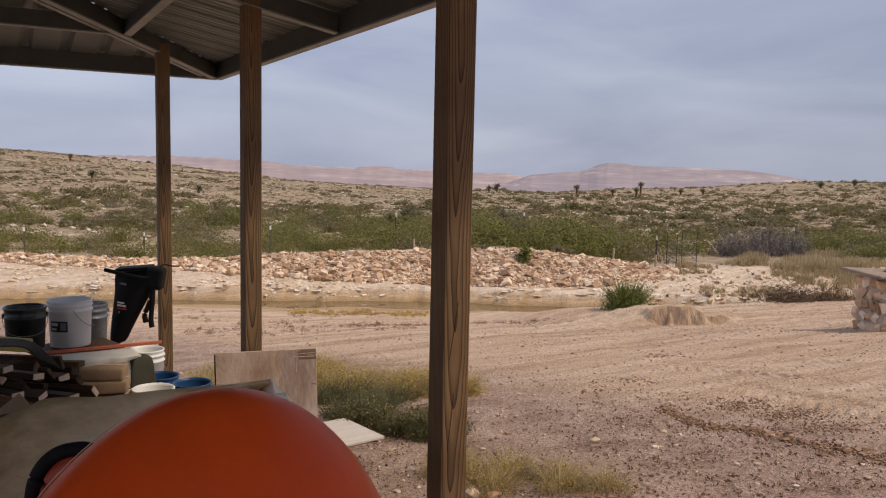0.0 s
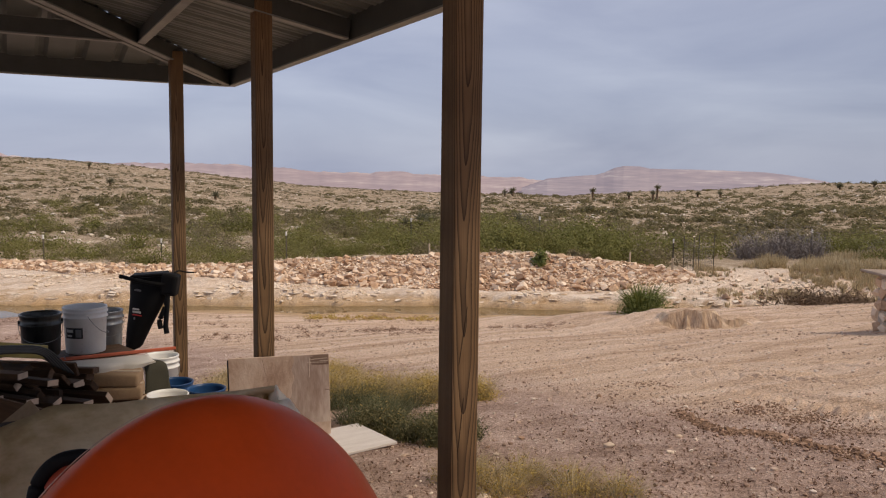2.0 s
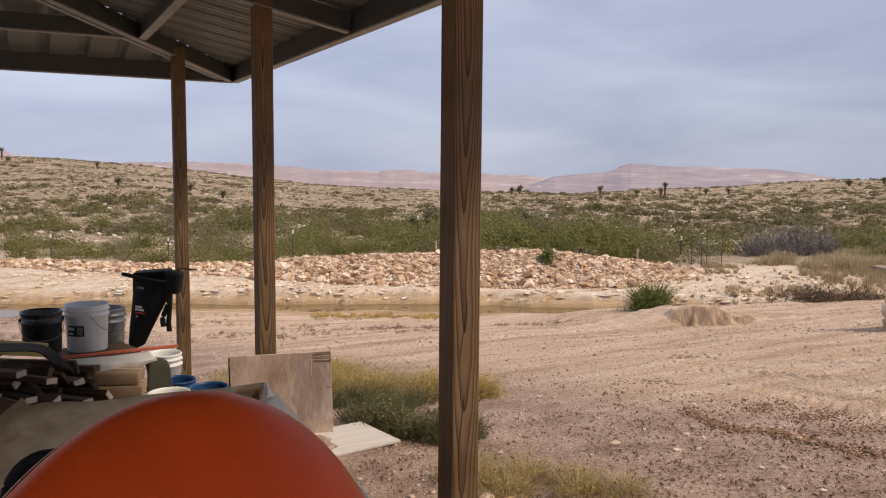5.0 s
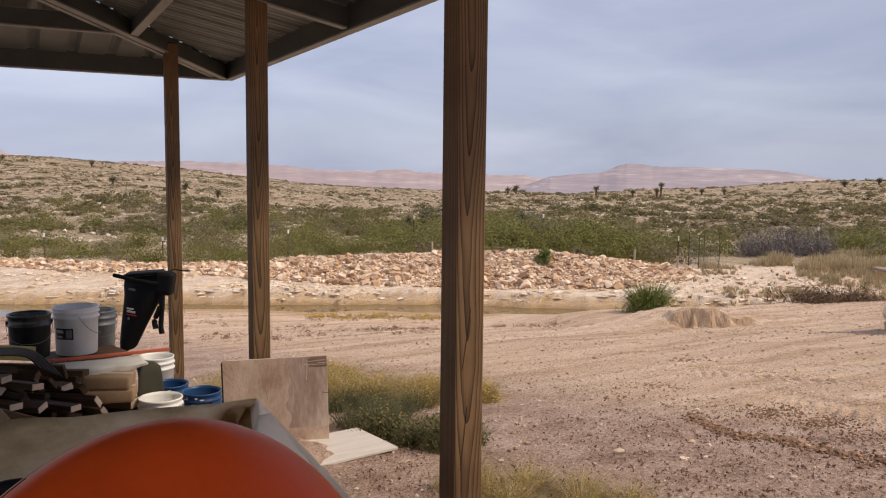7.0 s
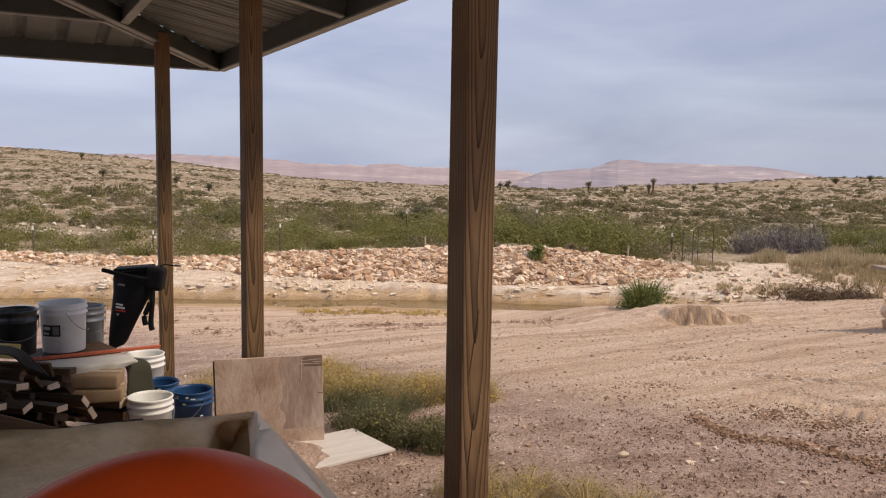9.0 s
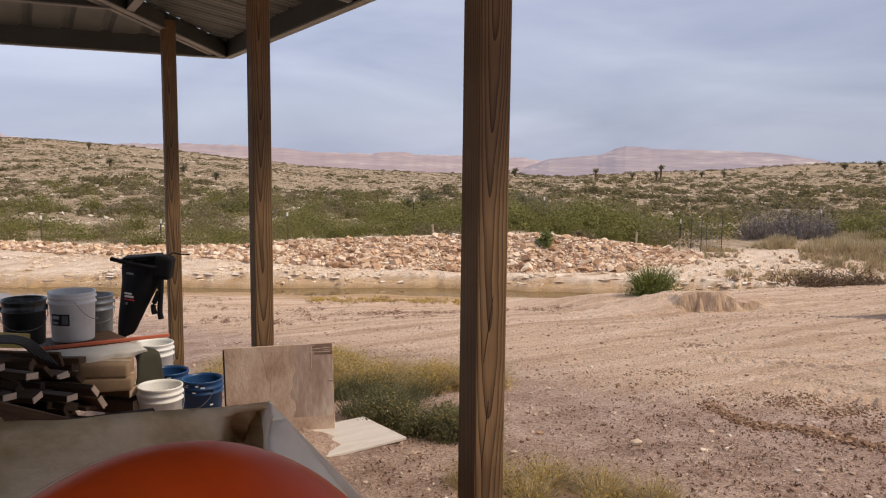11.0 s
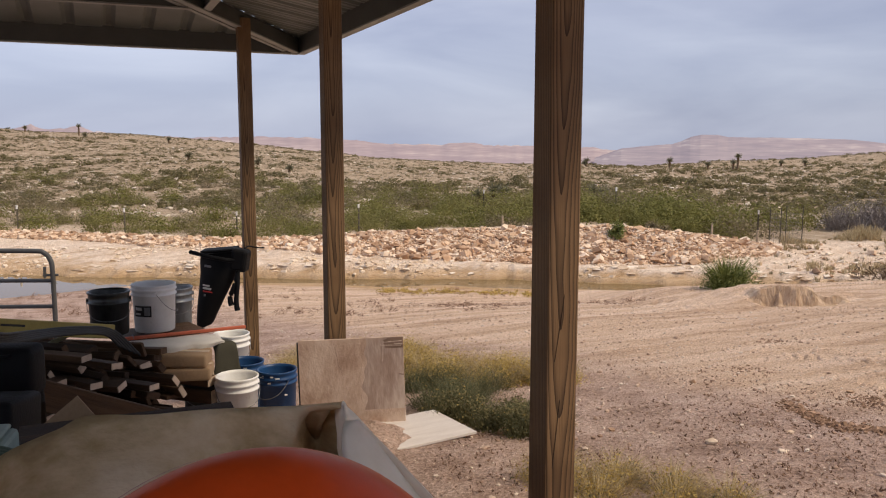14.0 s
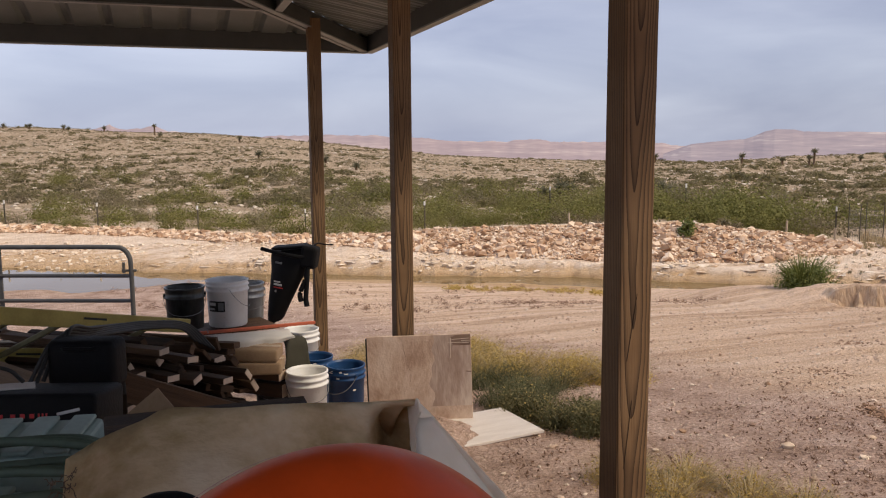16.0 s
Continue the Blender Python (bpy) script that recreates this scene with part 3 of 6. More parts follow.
# roof planes with trapezoid ribs
def roof_sheet(along_x):
    """along_x: the plane over the long eave, whose ribs run down towards +x; else the end plane."""
    bm = bmesh.new()
    n = 0
    rib, w0, w1, hgt = 0.305, 0.02, 0.05, 0.032
    lo, hi = (YB, EY) if along_x else (XW, EX)
    prof = [(lo, 0.0)]
    s = hi - 0.12
    marks = []
    while s > lo + 0.2:
        marks.append(s)
        s -= rib
    for s in reversed(marks):
        prof += [(s - w1, 0.0), (s - w0, hgt), (s + w0, hgt), (s + w1, 0.0)]
        if along_x and s is not marks[0]:
            for q in (0.102, 0.203):
                prof += [(s + q - 0.018, 0.0), (s + q - 0.006, 0.011), (s + q + 0.006, 0.011), (s + q + 0.018, 0.0)]
    prof.append((hi, 0.0))
    rows = []
    for s, h in prof:
        if along_x:
            run = min(3.0, max(0.0, EY - s))
            e0 = Vector((EX + 0.04, s, EZ + 0.14 + h))
            e1 = Vector((EX - run, s, EZ + 0.14 + h + run * PITCH))
        else:
            run = min(3.0, max(0.0, EX - s))
            e0 = Vector((s, EY + 0.04, EZ + 0.14 + h))
            e1 = Vector((s, EY - run, EZ + 0.14 + h + run * PITCH))
        rows.append((bm.verts.new(e0), bm.verts.new(e1)))
    for (a, b), (c, d) in zip(rows, rows[1:]):
        bm.faces.new((a, b, d, c))
    return bm


part("roof_sheet", roof_sheet(True), M_ROOF, shelter, "ribbed grey metal roof sheet seen from below")
part("roof_sheet", roof_sheet(False), M_ROOF, shelter, "ribbed grey metal roof sheet seen from below")
# the flat middle of the roof, past the slopes
part("roof_deck", box((abs(XW) - 2.4, EY - 3 - YB, 0.03), pose((XW + EX - 3) / 2, (YB + EY - 3) / 2, EZ + 0.14 + 3 * PITCH)), M_ROOF, shelter)

# ---------------------------------------------------------------- orange machine and tarp
DC, DA, DYAW = Vector((-1.155, -1.331, 0.639)), (0.244, 0.402, 0.60), -66.7
mixer = empty("cement_mixer", pose(DC.x, DC.y, ground_at(DC.x, DC.y), 0, 0, DYAW), "glossy orange cement mixer drum on a dark steel stand", "machine")
base_z = DC.z - ground_at(DC.x, DC.y)


def drum_shell(k, th0, th1, n=72, rows=40):
    bm = bmesh.new()
    prof = []
    for i in range(rows + 1):
        th = th0 + (th1 - th0) * i / rows
        prof.append((math.cos(th), math.sin(th)))
    rings = add_lathe(bm, prof, n)
    bmesh.ops.transform(bm, matrix=Matrix.Translation((0, 0, base_z)) @ Matrix.Diagonal((DA[0] * k, DA[1] * k, DA[2] * k, 1)), verts=bm.verts)
    bmesh.ops.remove_doubles(bm, verts=bm.verts, dist=1e-5)
    return bm


part("drum", drum_shell(1.0, -0.55, math.pi / 2), M_ORANGE, mixer, "glossy orange painted steel drum", True)
# a pale tube painted as the lip's highlight, and a dark band on the far side of the drum
seam = []
for i in range(40):
    a = radians(204 + 88 * i / 39)
    th = radians(84 - 62 * i / 39)
    r = 1.004
    seam.append((DA[0] * r * math.cos(th) * math.cos(a), DA[1] * r * math.cos(th) * math.sin(a), base_z + DA[2] * r * math.sin(th)))
part("seam", tube(seam, 0.0002, 6, r_end=0.0018), M_RIM, mixer, "pale painted highlight along the raised lip of the drum", True)
bm = bmesh.new()
inv = mixer.matrix_basis.inverted()
add_tube(bm, [inv @ p for p in smooth_path([(-1.372, -1.0, 0.90), (-1.362, -1.0, 0.99), (-1.355, -1.0, 1.03), (-1.342, -1.004, 1.056), (-1.324, -1.011, 1.072), (-1.303, -1.022, 1.080), (-1.275, -1.036, 1.080), (-1.235, -1.06, 1.06)], 5)], 0.013, 10)
fl_ = bmesh.new()
add_tube(fl_, [inv @ (p + Vector((0.022, -0.012, -0.022))) for p in smooth_path([(-1.362, -1.0, 0.90), (-1.352, -1.0, 1.03), (-1.324, -1.011, 1.072), (-1.275, -1.036, 1.080)], 8)], 0.022, 10)
part("flange", fl_, M_ORANGE_DARK, mixer, "dull red flange of the drum", True)
part("rubber_band", bm, M_BLACK, mixer, "black rubber ring behind the drum", True)
bm = bmesh.new()
for sx in (-1, 1):
    for sy in (-1, 1):
        add_tube(bm, [(sx * 0.16, sy * 0.24, base_z - 0.25), (sx * 0.2, sy * 0.34, 0.0)], 0.02, 8)
    add_tube(bm, [(sx * 0.18, -0.29, base_z * 0.4), (sx * 0.18, 0.29, base_z * 0.4)], 0.018, 8)
part("stand", bm, M_BLACK, mixer, "dark steel tube stand")

# tarp ridge, from its torn end to the peak, then down the folded end
RIDGE = smooth_path([(-1.60, -0.66, 0.955), (-1.472, -0.552, 0.984), (-1.42, -0.463, 0.985), (-1.352, -0.38, 0.983), (-1.296, -0.355, 0.996), (-1.185, -0.392, 0.995),
                     (-1.10, -0.46, 1.014), (-1.032, -0.544, 1.036), (-0.945, -0.654, 1.062), (-0.879, -0.747, 1.089)], 8)[8:]
END = smooth_path([(-0.879, -0.747, 1.089), (-0.861, -0.788, 1.07), (-0.843, -0.84, 1.045), (-0.817, -0.906, 1.011), (-0.80, -0.968, 0.987), (-0.775, -1.06, 0.945), (-0.75, -1.15, 0.90)], 6)[1:]

TARP_EYE = Vector((-1.28, -2.2, 1.53))
END = [TARP_EYE + (p - TARP_EYE) * (1 + 0.30 * (i + 1) / len(END)) for i, p in enumerate(END)]


def sstep_f(a, b, x):
    t = min(1.0, max(0.0, (x - a) / (b - a)))
    return t * t * (3 - 2 * t)


def build_tarp():
    cols = RIDGE + END
    nr, ne = len(RIDGE), len(END)
    rows = 30
    bm = bmesh.new()
    grid = []
    for c, p in enumerate(cols):
        col = []
        for k in range(rows + 1):
            w = k / rows
            s = c / (nr - 1)
            if c < nr:
                # front sheet: falls steeply, leaning a little towards -y
                q = p + Vector((-0.03 * w, -0.34 * w - 0.03 * math.sin(w * 3.1), -0.62 * w - 0.012 * (1 - math.exp(-w * 30)) * 0))
                q.y += 0.012 * math.sin(s * 9 + w * 5) * min(1, w * 6)
                # the hollow under the peak
                g = sstep_f(0.86, 0.94, s) * sstep_f(0.0, 0.12, w)
                q += Vector((0.03, 0.20, 0.0)) * g
                # broad sag folds
                q.y -= 0.035 * math.exp(-((s - 0.35 - w * 0.25) / 0.16) ** 2) * math.sin(min(1.0, w * 1.6) * math.pi)
            else:
                e = (c - nr + 1) / ne
                # the folded end turns a face with the lit canvas colour towards -y
                q = p + Vector((0.02 * w, 0.10 * w, -0.50 * w))
                q += Vector((-0.02, -0.03, 0)) * math.exp(-((e - 0.12) / 0.12) ** 2) * math.sin(min(1.0, w * 2.5) * math.pi if w < 0.4 else 0)
            nz = noise.fractal(Vector((q.x * 4 + q.z * 3, q.y * 4, q.z * 7)), 0.8, 2.0, 4)
            q += Vector((0.2, -0.6, 0.35)) * 0.024 * nz * min(1.0, w * 5 + 0.15)
            col.append(bm.verts.new(q))
        grid.append(col)
    for a, b in zip(grid, grid[1:]):
        for k in range(rows):
            f = bm.faces.new((a[k], a[k + 1], b[k + 1], b[k]))
            f.material_index = 1 if a is grid[nr - 1] or a in grid[nr:] else 0
    # the back sheet, from the ridge down and away
    back = []
    for c, p in enumerate(RIDGE):
        back.append([grid[c][0]] + [bm.verts.new(p + Vector((0.0, 0.30 * w, -0.30 * w * w - 0.05 * w))) for w in (0.2, 0.45, 0.7, 1.0)])
    for a, b in zip(back, back[1:]):
        for k in range(4):
            bm.faces.new((a[k], b[k], b[k + 1], a[k + 1]))
    ob = part("canvas_tarp", bm, [M_TARP, M_TARP_LIT], None, "", True)
    md = ob.modifiers.new("thick", "SOLIDIFY")
    md.thickness = 0.004
    # the flap that is folded over at the corner, its brightness put into the colour
    fm = bmesh.new()
    left = smooth_path([(-0.884, -0.765, 1.060), (-0.905, -0.800, 1.040), (-0.915, -0.835, 1.000), (-0.915, -0.87, 0.94), (-0.91, -0.93, 0.84), (-0.90, -1.0, 0.70)], 6)
    right = [Vector((-0.861, -0.790, 1.068)) + (Vector((-0.70, -1.22, 0.80)) - Vector((-0.861, -0.790, 1.068))) * (i / (len(left) - 1)) for i in range(len(left))]
    for i in range(len(left)):
        f = i / (len(left) - 1)
        left[i] = TARP_EYE + (left[i] - TARP_EYE) * (1 - 0.06 * f)
        right[i] = TARP_EYE + (right[i] - TARP_EYE) * (0.99 + 0.28 * f)
    g2 = []
    for i, (p, q) in enumerate(zip(left, right)):
        row = []
        for k in range(9):
            w = k / 8
            c = p.lerp(q, w) + Vector((-0.05, -0.09, 0.02)).normalized() * 0.022 * math.sin(math.sqrt(w) * math.pi) * min(1, i / 5)
            c += Vector((0.02, 0.035, 0)) * max(0.0, 1 - w * 5) ** 2
            row.append(fm.verts.new(c))
        g2.append(row)
    for p, q in zip(g2, g2[1:]):
        for k in range(8):
            fm.faces.new((p[k], q[k], q[k + 1], p[k + 1]))
    fo_ = part("folded_flap", fm, M_TARP_LIT, ob, "brightly lit folded corner of the tarp", True)
    fo_.modifiers.new("thick", "SOLIDIFY").thickness = 0.0015
    return tagged(ob, "stained beige canvas tarp draped over stored goods with a sharp fold", "tarp")


tarp = build_tarp()
# what the tarp lies on
tp = empty("covered_pallet", pose(-1.2, 0.02, ground_at(-1.2, 0.02)), "wooden pallet stack under the canvas tarp", "pallet")
for i in range(5):
    part("deck", box((0.55, 0.5, 0.02), pose(0, 0, 0.12 + i * 0.14)), M_WOODBOARD, tp)
    part("runner", box((0.55, 0.09, 0.115), pose(0, -0.17, 0.058 + i * 0.14)), M_WOODBOARD, tp)
    part("runner", box((0.55, 0.09, 0.115), pose(0, 0.17, 0.058 + i * 0.14)), M_WOODBOARD, tp)
# torn threads at the end of the tarp
bm = bmesh.new()
rt = random.Random(4)
for i in range(90):
    p = Vector((-1.485 + rt.uniform(-0.015, 0.03), -0.575 - rt.uniform(0, 0.03), 0.97 - rt.uniform(0, 0.09)))
    q = p + Vector((rt.uniform(-0.016, 0.008), rt.uniform(-0.012, 0.012), rt.uniform(-0.014, 0.010)))
    add_tube(bm, [p, (p + q) / 2 + Vector((0, 0, rt.uniform(-0.006, 0.006))), q], 0.0009, 4)
part("torn_threads", bm, mat("frayed_thread", two((0.12, 0.09, 0.06)), 9, 0.9), tarp, "dark frayed threads at the torn end")


# ---------------------------------------------------------------- buckets
def bucket(name, x, y, zrim, r, h, material, label, handle="side", group="buckets by the pile", ribs=(0.05, 0.10), metal=False, lid=False, tilt=(0, 0)):
    e = empty(name, pose(x, y, zrim - h, tilt[0], tilt[1], 0), label, "bucket", group)
    r0 = r * 0.88
    t = 0.004
    at = lambda z: r0 + (r * 0.965 - r0) * z / h
    prof = [(0.001, 0.004), (at(0) - 0.004, 0.0), (at(0), 0.005)]
    zs = sorted(h - q for q in ribs)
    z_prev = 0.005
    for z in zs:
        prof += [(at(z - 0.010), z - 0.010), (at(z) + 0.009, z - 0.004), (at(z) + 0.009, z + 0.004), (at(z + 0.010), z + 0.010)]
    prof += [(at(h - 0.02), h - 0.02), (r, h - 0.012), (r, h - 0.002), (r - 0.003, h), (r - 0.010, h - 0.001), (at(h) - t - 0.006, h - 0.02), (r0 - t, 0.012), (0.001, 0.011)]
    part("body", lathe(prof, 40), material, e, "", True)
    a0 = {"side": 0.0, "front": -1.2, "back": 1.6}[handle]
    pts = []
    for i in range(17):
        a = math.pi * i / 16
        v = Vector((math.cos(a) * (r + 0.004), -math.sin(a) * r * 0.62, h - 0.055 - math.sin(a) * r * 0.95))
        if v.y < 0:
            rad = math.hypot(v.x, v.y)
            if rad < r + 0.003:
                s = (r + 0.003) / max(rad, 1e-4)
                v.x, v.y = v.x * s, v.y * s
        pts.append(Matrix.Rotation(a0, 3, "Z") @ v)
    hd = part("handle", tube(pts, 0.0022, 6), M_PIPE, e, "thin wire handle", True)
    for sgn in (-1, 1):
        q = Matrix.Rotation(a0, 3, "Z") @ Vector((sgn * (r - 0.004), 0, h - 0.055))
        part("ear", lathe([(0.001, -0.008), (0.013, -0.008), (0.013, 0.008), (0.001, 0.010)], 12, Matrix.Translation(q) @ Matrix.Rotation(a0, 4, "Z") @ pose(0, 0, 0, 0, 90, 0)), material, e)
    return e


def wrap_patch(r, a0, a1, z0, z1, n=10):
    bm = bmesh.new()
    prev = None
    for i in range(n + 1):
        a = a0 + (a1 - a0) * i / n
        p = (bm.verts.new((r * math.cos(a), r * math.sin(a), z0)), bm.verts.new((r * math.cos(a), r * math.sin(a), z1)))
        if prev:
            bm.faces.new((prev[0], p[0], p[1], prev[1]))
        prev = p
    return bm


M_LABEL = mat("black_label", two((0.02, 0.02, 0.02)), 9, 0.5, 0.0)
M_BAR = mat("white_lettering", two((0.55, 0.55, 0.55)), 9, 0.6, 0.0)
M_REDBAR = mat("red_lettering", two((0.45, 0.03, 0.03)), 9, 0.6, 0.0)
CAM_A = math.atan2(-0.948, -0.317)      # the side of a thing that faces the open shelter

b = bucket("black_bucket", -1.207, 3.60, 0.592, 0.133, 0.285, M_BLACKP, "black painted metal bucket standing on the timber pile", ribs=(0.07,), group="buckets on the pile")
b = bucket("white_bucket", -0.916, 3.80, 0.592, 0.150, 0.325, M_WHITEP, "tall white plastic bucket with a black label on the timber pile", handle="back", ribs=(0.035, 0.07), group="buckets on the pile")
lab = part("label", wrap_patch(0.1425, CAM_A - 0.80, CAM_A + 0.12, 0.115, 0.19), M_LABEL, b, "black rectangular label")
for z0, z1, a0, a1 in ((0.158, 0.178, -0.72, -0.34), (0.128, 0.140, -0.70, -0.40), (0.125, 0.18, -0.22, 0.06)):
    part("print", wrap_patch(0.1440, CAM_A + a0, CAM_A + a1, z0, z1), M_BAR if a1 < 0 else M_GREYP, lab)
b = bucket("grey_bucket", -0.752, 4.20, 0.492, 0.138, 0.30, M_GREYP, "grey galvanised metal bucket on the timber pile", ribs=(0.05, 0.10), group="buckets on the pile")

GB = lambda x, y: ground_at(x, y)
bucket("white_bucket", -0.466, 3.173, 0.055, 0.139, 0.055 - GB(-0.466, 3.173), M_WHITEP, "white plastic bucket with a wire handle on the ground", ribs=(0.045, 0.085), group="buckets by the pile")
for bx, by, bz in ((-0.145, 3.47, -0.012), (-0.30, 3.86, -0.035)):
    b = bucket("blue_bucket", bx, by, bz, 0.139, bz - GB(bx, by), M_BLUEP, "open blue plastic bucket splashed with white paint", ribs=(0.05, 0.085), handle="front", group="buckets by the pile")
    rb = random.Random(int(bx * 100))
    hb = bz - GB(bx, by)
    for i in range(7):
        a = CAM_A + rb.uniform(-1.0, 1.0)
        z = hb - rb.choice((0.018, 0.03, 0.065, 0.15))
        part("paint_splash", wrap_patch(0.1445 if z > hb - 0.04 else 0.140, a, a + rb.uniform(0.08, 0.3), z - rb.uniform(0.004, 0.012), z), M_WHITEP, b)
b = bucket("white_bucket", -0.33, 4.28, 0.085, 0.139, 0.085 - GB(-0.33, 4.28), M_WHITEP, "white plastic bucket with a blue label beside the post", ribs=(0.045, 0.09), group="buckets by the pile")
part("label", wrap_patch(0.1385, CAM_A - 0.7, CAM_A + 0.9, 0.10, 0.24), M_BLUEP, b, "blue paper label")
b = bucket("black_bucket", -0.655, 3.40, 0.02, 0.132, 0.02 - GB(-0.655, 3.40), M_BLACKP, "black plastic bucket in the shade of the pile", ribs=(0.05, 0.09), group="buckets by the pile")
part("drip", wrap_patch(0.1285, CAM_A + 0.72, CAM_A + 0.80, 0.02, 0.16), M_WHITEP, b, "white paint drip")

# ---------------------------------------------------------------- hanging bag
bag = empty("collection_bag", pose(-0.32, 4.78, 0.66, 0, 0, -29), "black fabric blower bag hung from the timber post by a cord", "bag")
bm = bmesh.new()
sect = [(0.0, 0.01, 0.185, 0.075), (-0.06, 0.012, 0.190, 0.085), (-0.15, -0.005, 0.170, 0.095), (-0.28, -0.050, 0.138, 0.10), (-0.42, -0.100, 0.108, 0.095), (-0.54, -0.140, 0.085, 0.08), (-0.61, -0.158, 0.07, 0.065), (-0.635, -0.16, 0.05, 0.04)]
rings = []
for z, ox, a, c in sect:
    ring = []
    for i in range(32):
        t = 2 * math.pi * i / 32
        k = 1 + 0.05 * math.sin(3 * t + z * 9) + 0.03 * noise.noise(Vector((math.cos(t) * 2, math.sin(t) * 2, z * 9)))
        ring.append(bm.verts.new((ox + a * math.cos(t) * k, c * math.sin(t) * k, z + 0.02 * math.cos(t))))
    rings.append(ring)
for p, q in zip(rings, rings[1:]):
    for i in range(32):
        bm.faces.new((p[i], q[i], q[(i + 1) % 32], p[(i + 1) % 32]))
bm.faces.new(list(reversed(rings[0])))
bm.faces.new(rings[-1])
part("body", bm, M_BLACK, bag, "", True)
part("top_frame", tube([(-0.235, -0.07, 0.005), (-0.19, -0.09, 0.0), (-0.05, -0.10, -0.03), (0.10, -0.10, -0.055), (0.17, -0.05, -0.06)], 0.017, 8), M_BLACK, bag, "black plastic frame tube", True)
part("top_flap", box((0.30, 0.13, 0.026), pose(-0.01, 0, 0.018, 4, -5, 4), 0.012, 2), M_BLACK, bag)
part("collar", box((0.14, 0.13, 0.19), pose(0.17, -0.02, -0.06, 0, 10, 0), 0.03, 3), M_BLACK, bag, "black plastic collar")
for k, (dx, dz) in enumerate(((0.100, -0.43), (0.150, -0.47))):
    part("strap", tube(smooth_path([(0.17, -0.08, -0.14), (0.145 + 0.02 * k, -0.09, -0.25), (dx, -0.09, dz + 0.07), (dx + 0.008, -0.09, dz)], 5), 0.018, 8, r_end=0.024), M_BLACK, bag, "black strap with a padded end", True)
part("cord", tube(smooth_path([(0.20, 0.0, 0.03), (0.22, 0.05, 0.045), (0.27, 0.09, 0.03), (0.315, 0.16, 0.02)], 5), 0.007, 6), M_BLACK, bag, "dark cord round the post", True)
for (x, z, w, h, m) in ((-0.075, -0.105, 0.055, 0.018, M_GREYP), (-0.095, -0.265, 0.055, 0.014, M_BAR), (-0.088, -0.290, 0.070, 0.018, M_BAR), (-0.085, -0.316, 0.078, 0.010, M_REDBAR), (-0.110, -0.345, 0.014, 0.020, M_GREYP)):
    part("print", box((w, 0.003, h), pose(x, -0.106, z, 8, 10, 6), 0.001), m, bag)

# ---------------------------------------------------------------- timber pile
rp = random.Random(11)
AX = Vector((-0.74, 0.67, 0)).normalized()


def board(x, y, z, length, w, h, yaw=0.0, roll=0.0, end=None, group="stacked boards", label="rough brown sawn board in the timber pile", pitch=0.0, pale=True):
    """A board whose near end is at (x, y, z) and which runs back into the pile."""
    a = math.degrees(math.atan2(AX.y, AX.x)) + yaw
    m = pose(x, y, z, 0, pitch, a) @ pose(0, 0, 0, roll, 0, 0)
    e = new("board", mesh_of("board", box((length, w, h), pose(length / 2, 0, 0), 0.003)))
    e.data.materials.append(M_WOODBOARD)
    e.matrix_basis = m
    tagged(e, label, "board", group)
    part("end_grain", box((0.004, w * 0.97, h * 0.96), pose(-0.003, 0, 0)), M_WOODEND if pale else M_WOODBOARD, e, "pale sawn end" if pale else "dark sawn end")
    return e


# layers of boards from the ground up; ends uneven
for layer in range(13):
    z = -0.24 + 0.052 * layer
    n = 7 if layer < 11 else 5
    for i in range(n):
        f = (i + 0.5 + rp.uniform(-0.3, 0.3)) / n
        x = -1.64 + 0.80 * f
        y = 2.34 + 0.34 * f + rp.uniform(-0.20, 0.14)
        w, h = rp.choice(((0.089, 0.022), (0.064, 0.038), (0.12, 0.022), (0.045, 0.045), (0.089, 0.038)))
        if layer > 8 and f > 0.66:
            continue
        board(x, y, z + rp.uniform(-0.008, 0.008), rp.uniform(0.9, 1.8), w, h, rp.uniform(-26, 20), rp.uniform(-18, 18) if rp.random() < 0.6 else rp.uniform(35, 75), pitch=rp.uniform(-3, 3), pale=rp.random() < 0.14)
# a few that stick out to the front, with bright ends
for x, y, z, yw, rl in ((-1.50, 2.26, 0.40, 12, 55), (-1.30, 2.20, 0.35, -8, 4), (-1.18, 2.28, 0.31, 6, -14), (-1.34, 2.30, 0.47, 3, 0), (-1.20, 2.24, 0.43, -4, 8), (-0.90, 2.50, 0.25, 4, 48), (-0.86, 2.58, 0.16, -10, 58), (-1.06, 2.18, 0.15, 8, 52), (-1.02, 2.38, 0.26, -3, 3), (-1.24, 2.16, 0.22, -6, 2)):
    board(x, y, z, 1.1, 0.075, 0.032, yw, rl)
for layer in range(5):
    for i in range(5):
        f = (i + 0.5 + rp.uniform(-0.3, 0.3)) / 5
        board(-1.50 + 0.62 * f, 2.56 + 0.42 * f + rp.uniform(-0.12, 0.08), 0.30 - 0.17 * f + 0.040 * layer + rp.uniform(-0.006, 0.006), rp.uniform(0.6, 1.0), *rp.choice(((0.089, 0.022), (0.064, 0.038), (0.089, 0.038))), rp.uniform(-24, 22), rp.uniform(-14, 14) if rp.random() < 0.65 else rp.uniform(35, 75), pitch=rp.uniform(-3, 3), pale=rp.random() < 0.2)
# long plank that leans at the front of the pile
PL0, PL1 = Vector((-1.56, 1.68, 0.50)), Vector((-1.03, 1.82, 0.24))
lp = part("leaning_plank", box(((PL1 - PL0).length, 0.025, 0.13), Matrix(), 0.004), M_WOODBOARD, None)
lp.matrix_basis = Matrix.Translation((PL0 + PL1) / 2) @ (PL1 - PL0).to_track_quat("X", "Z").to_matrix().to_4x4()
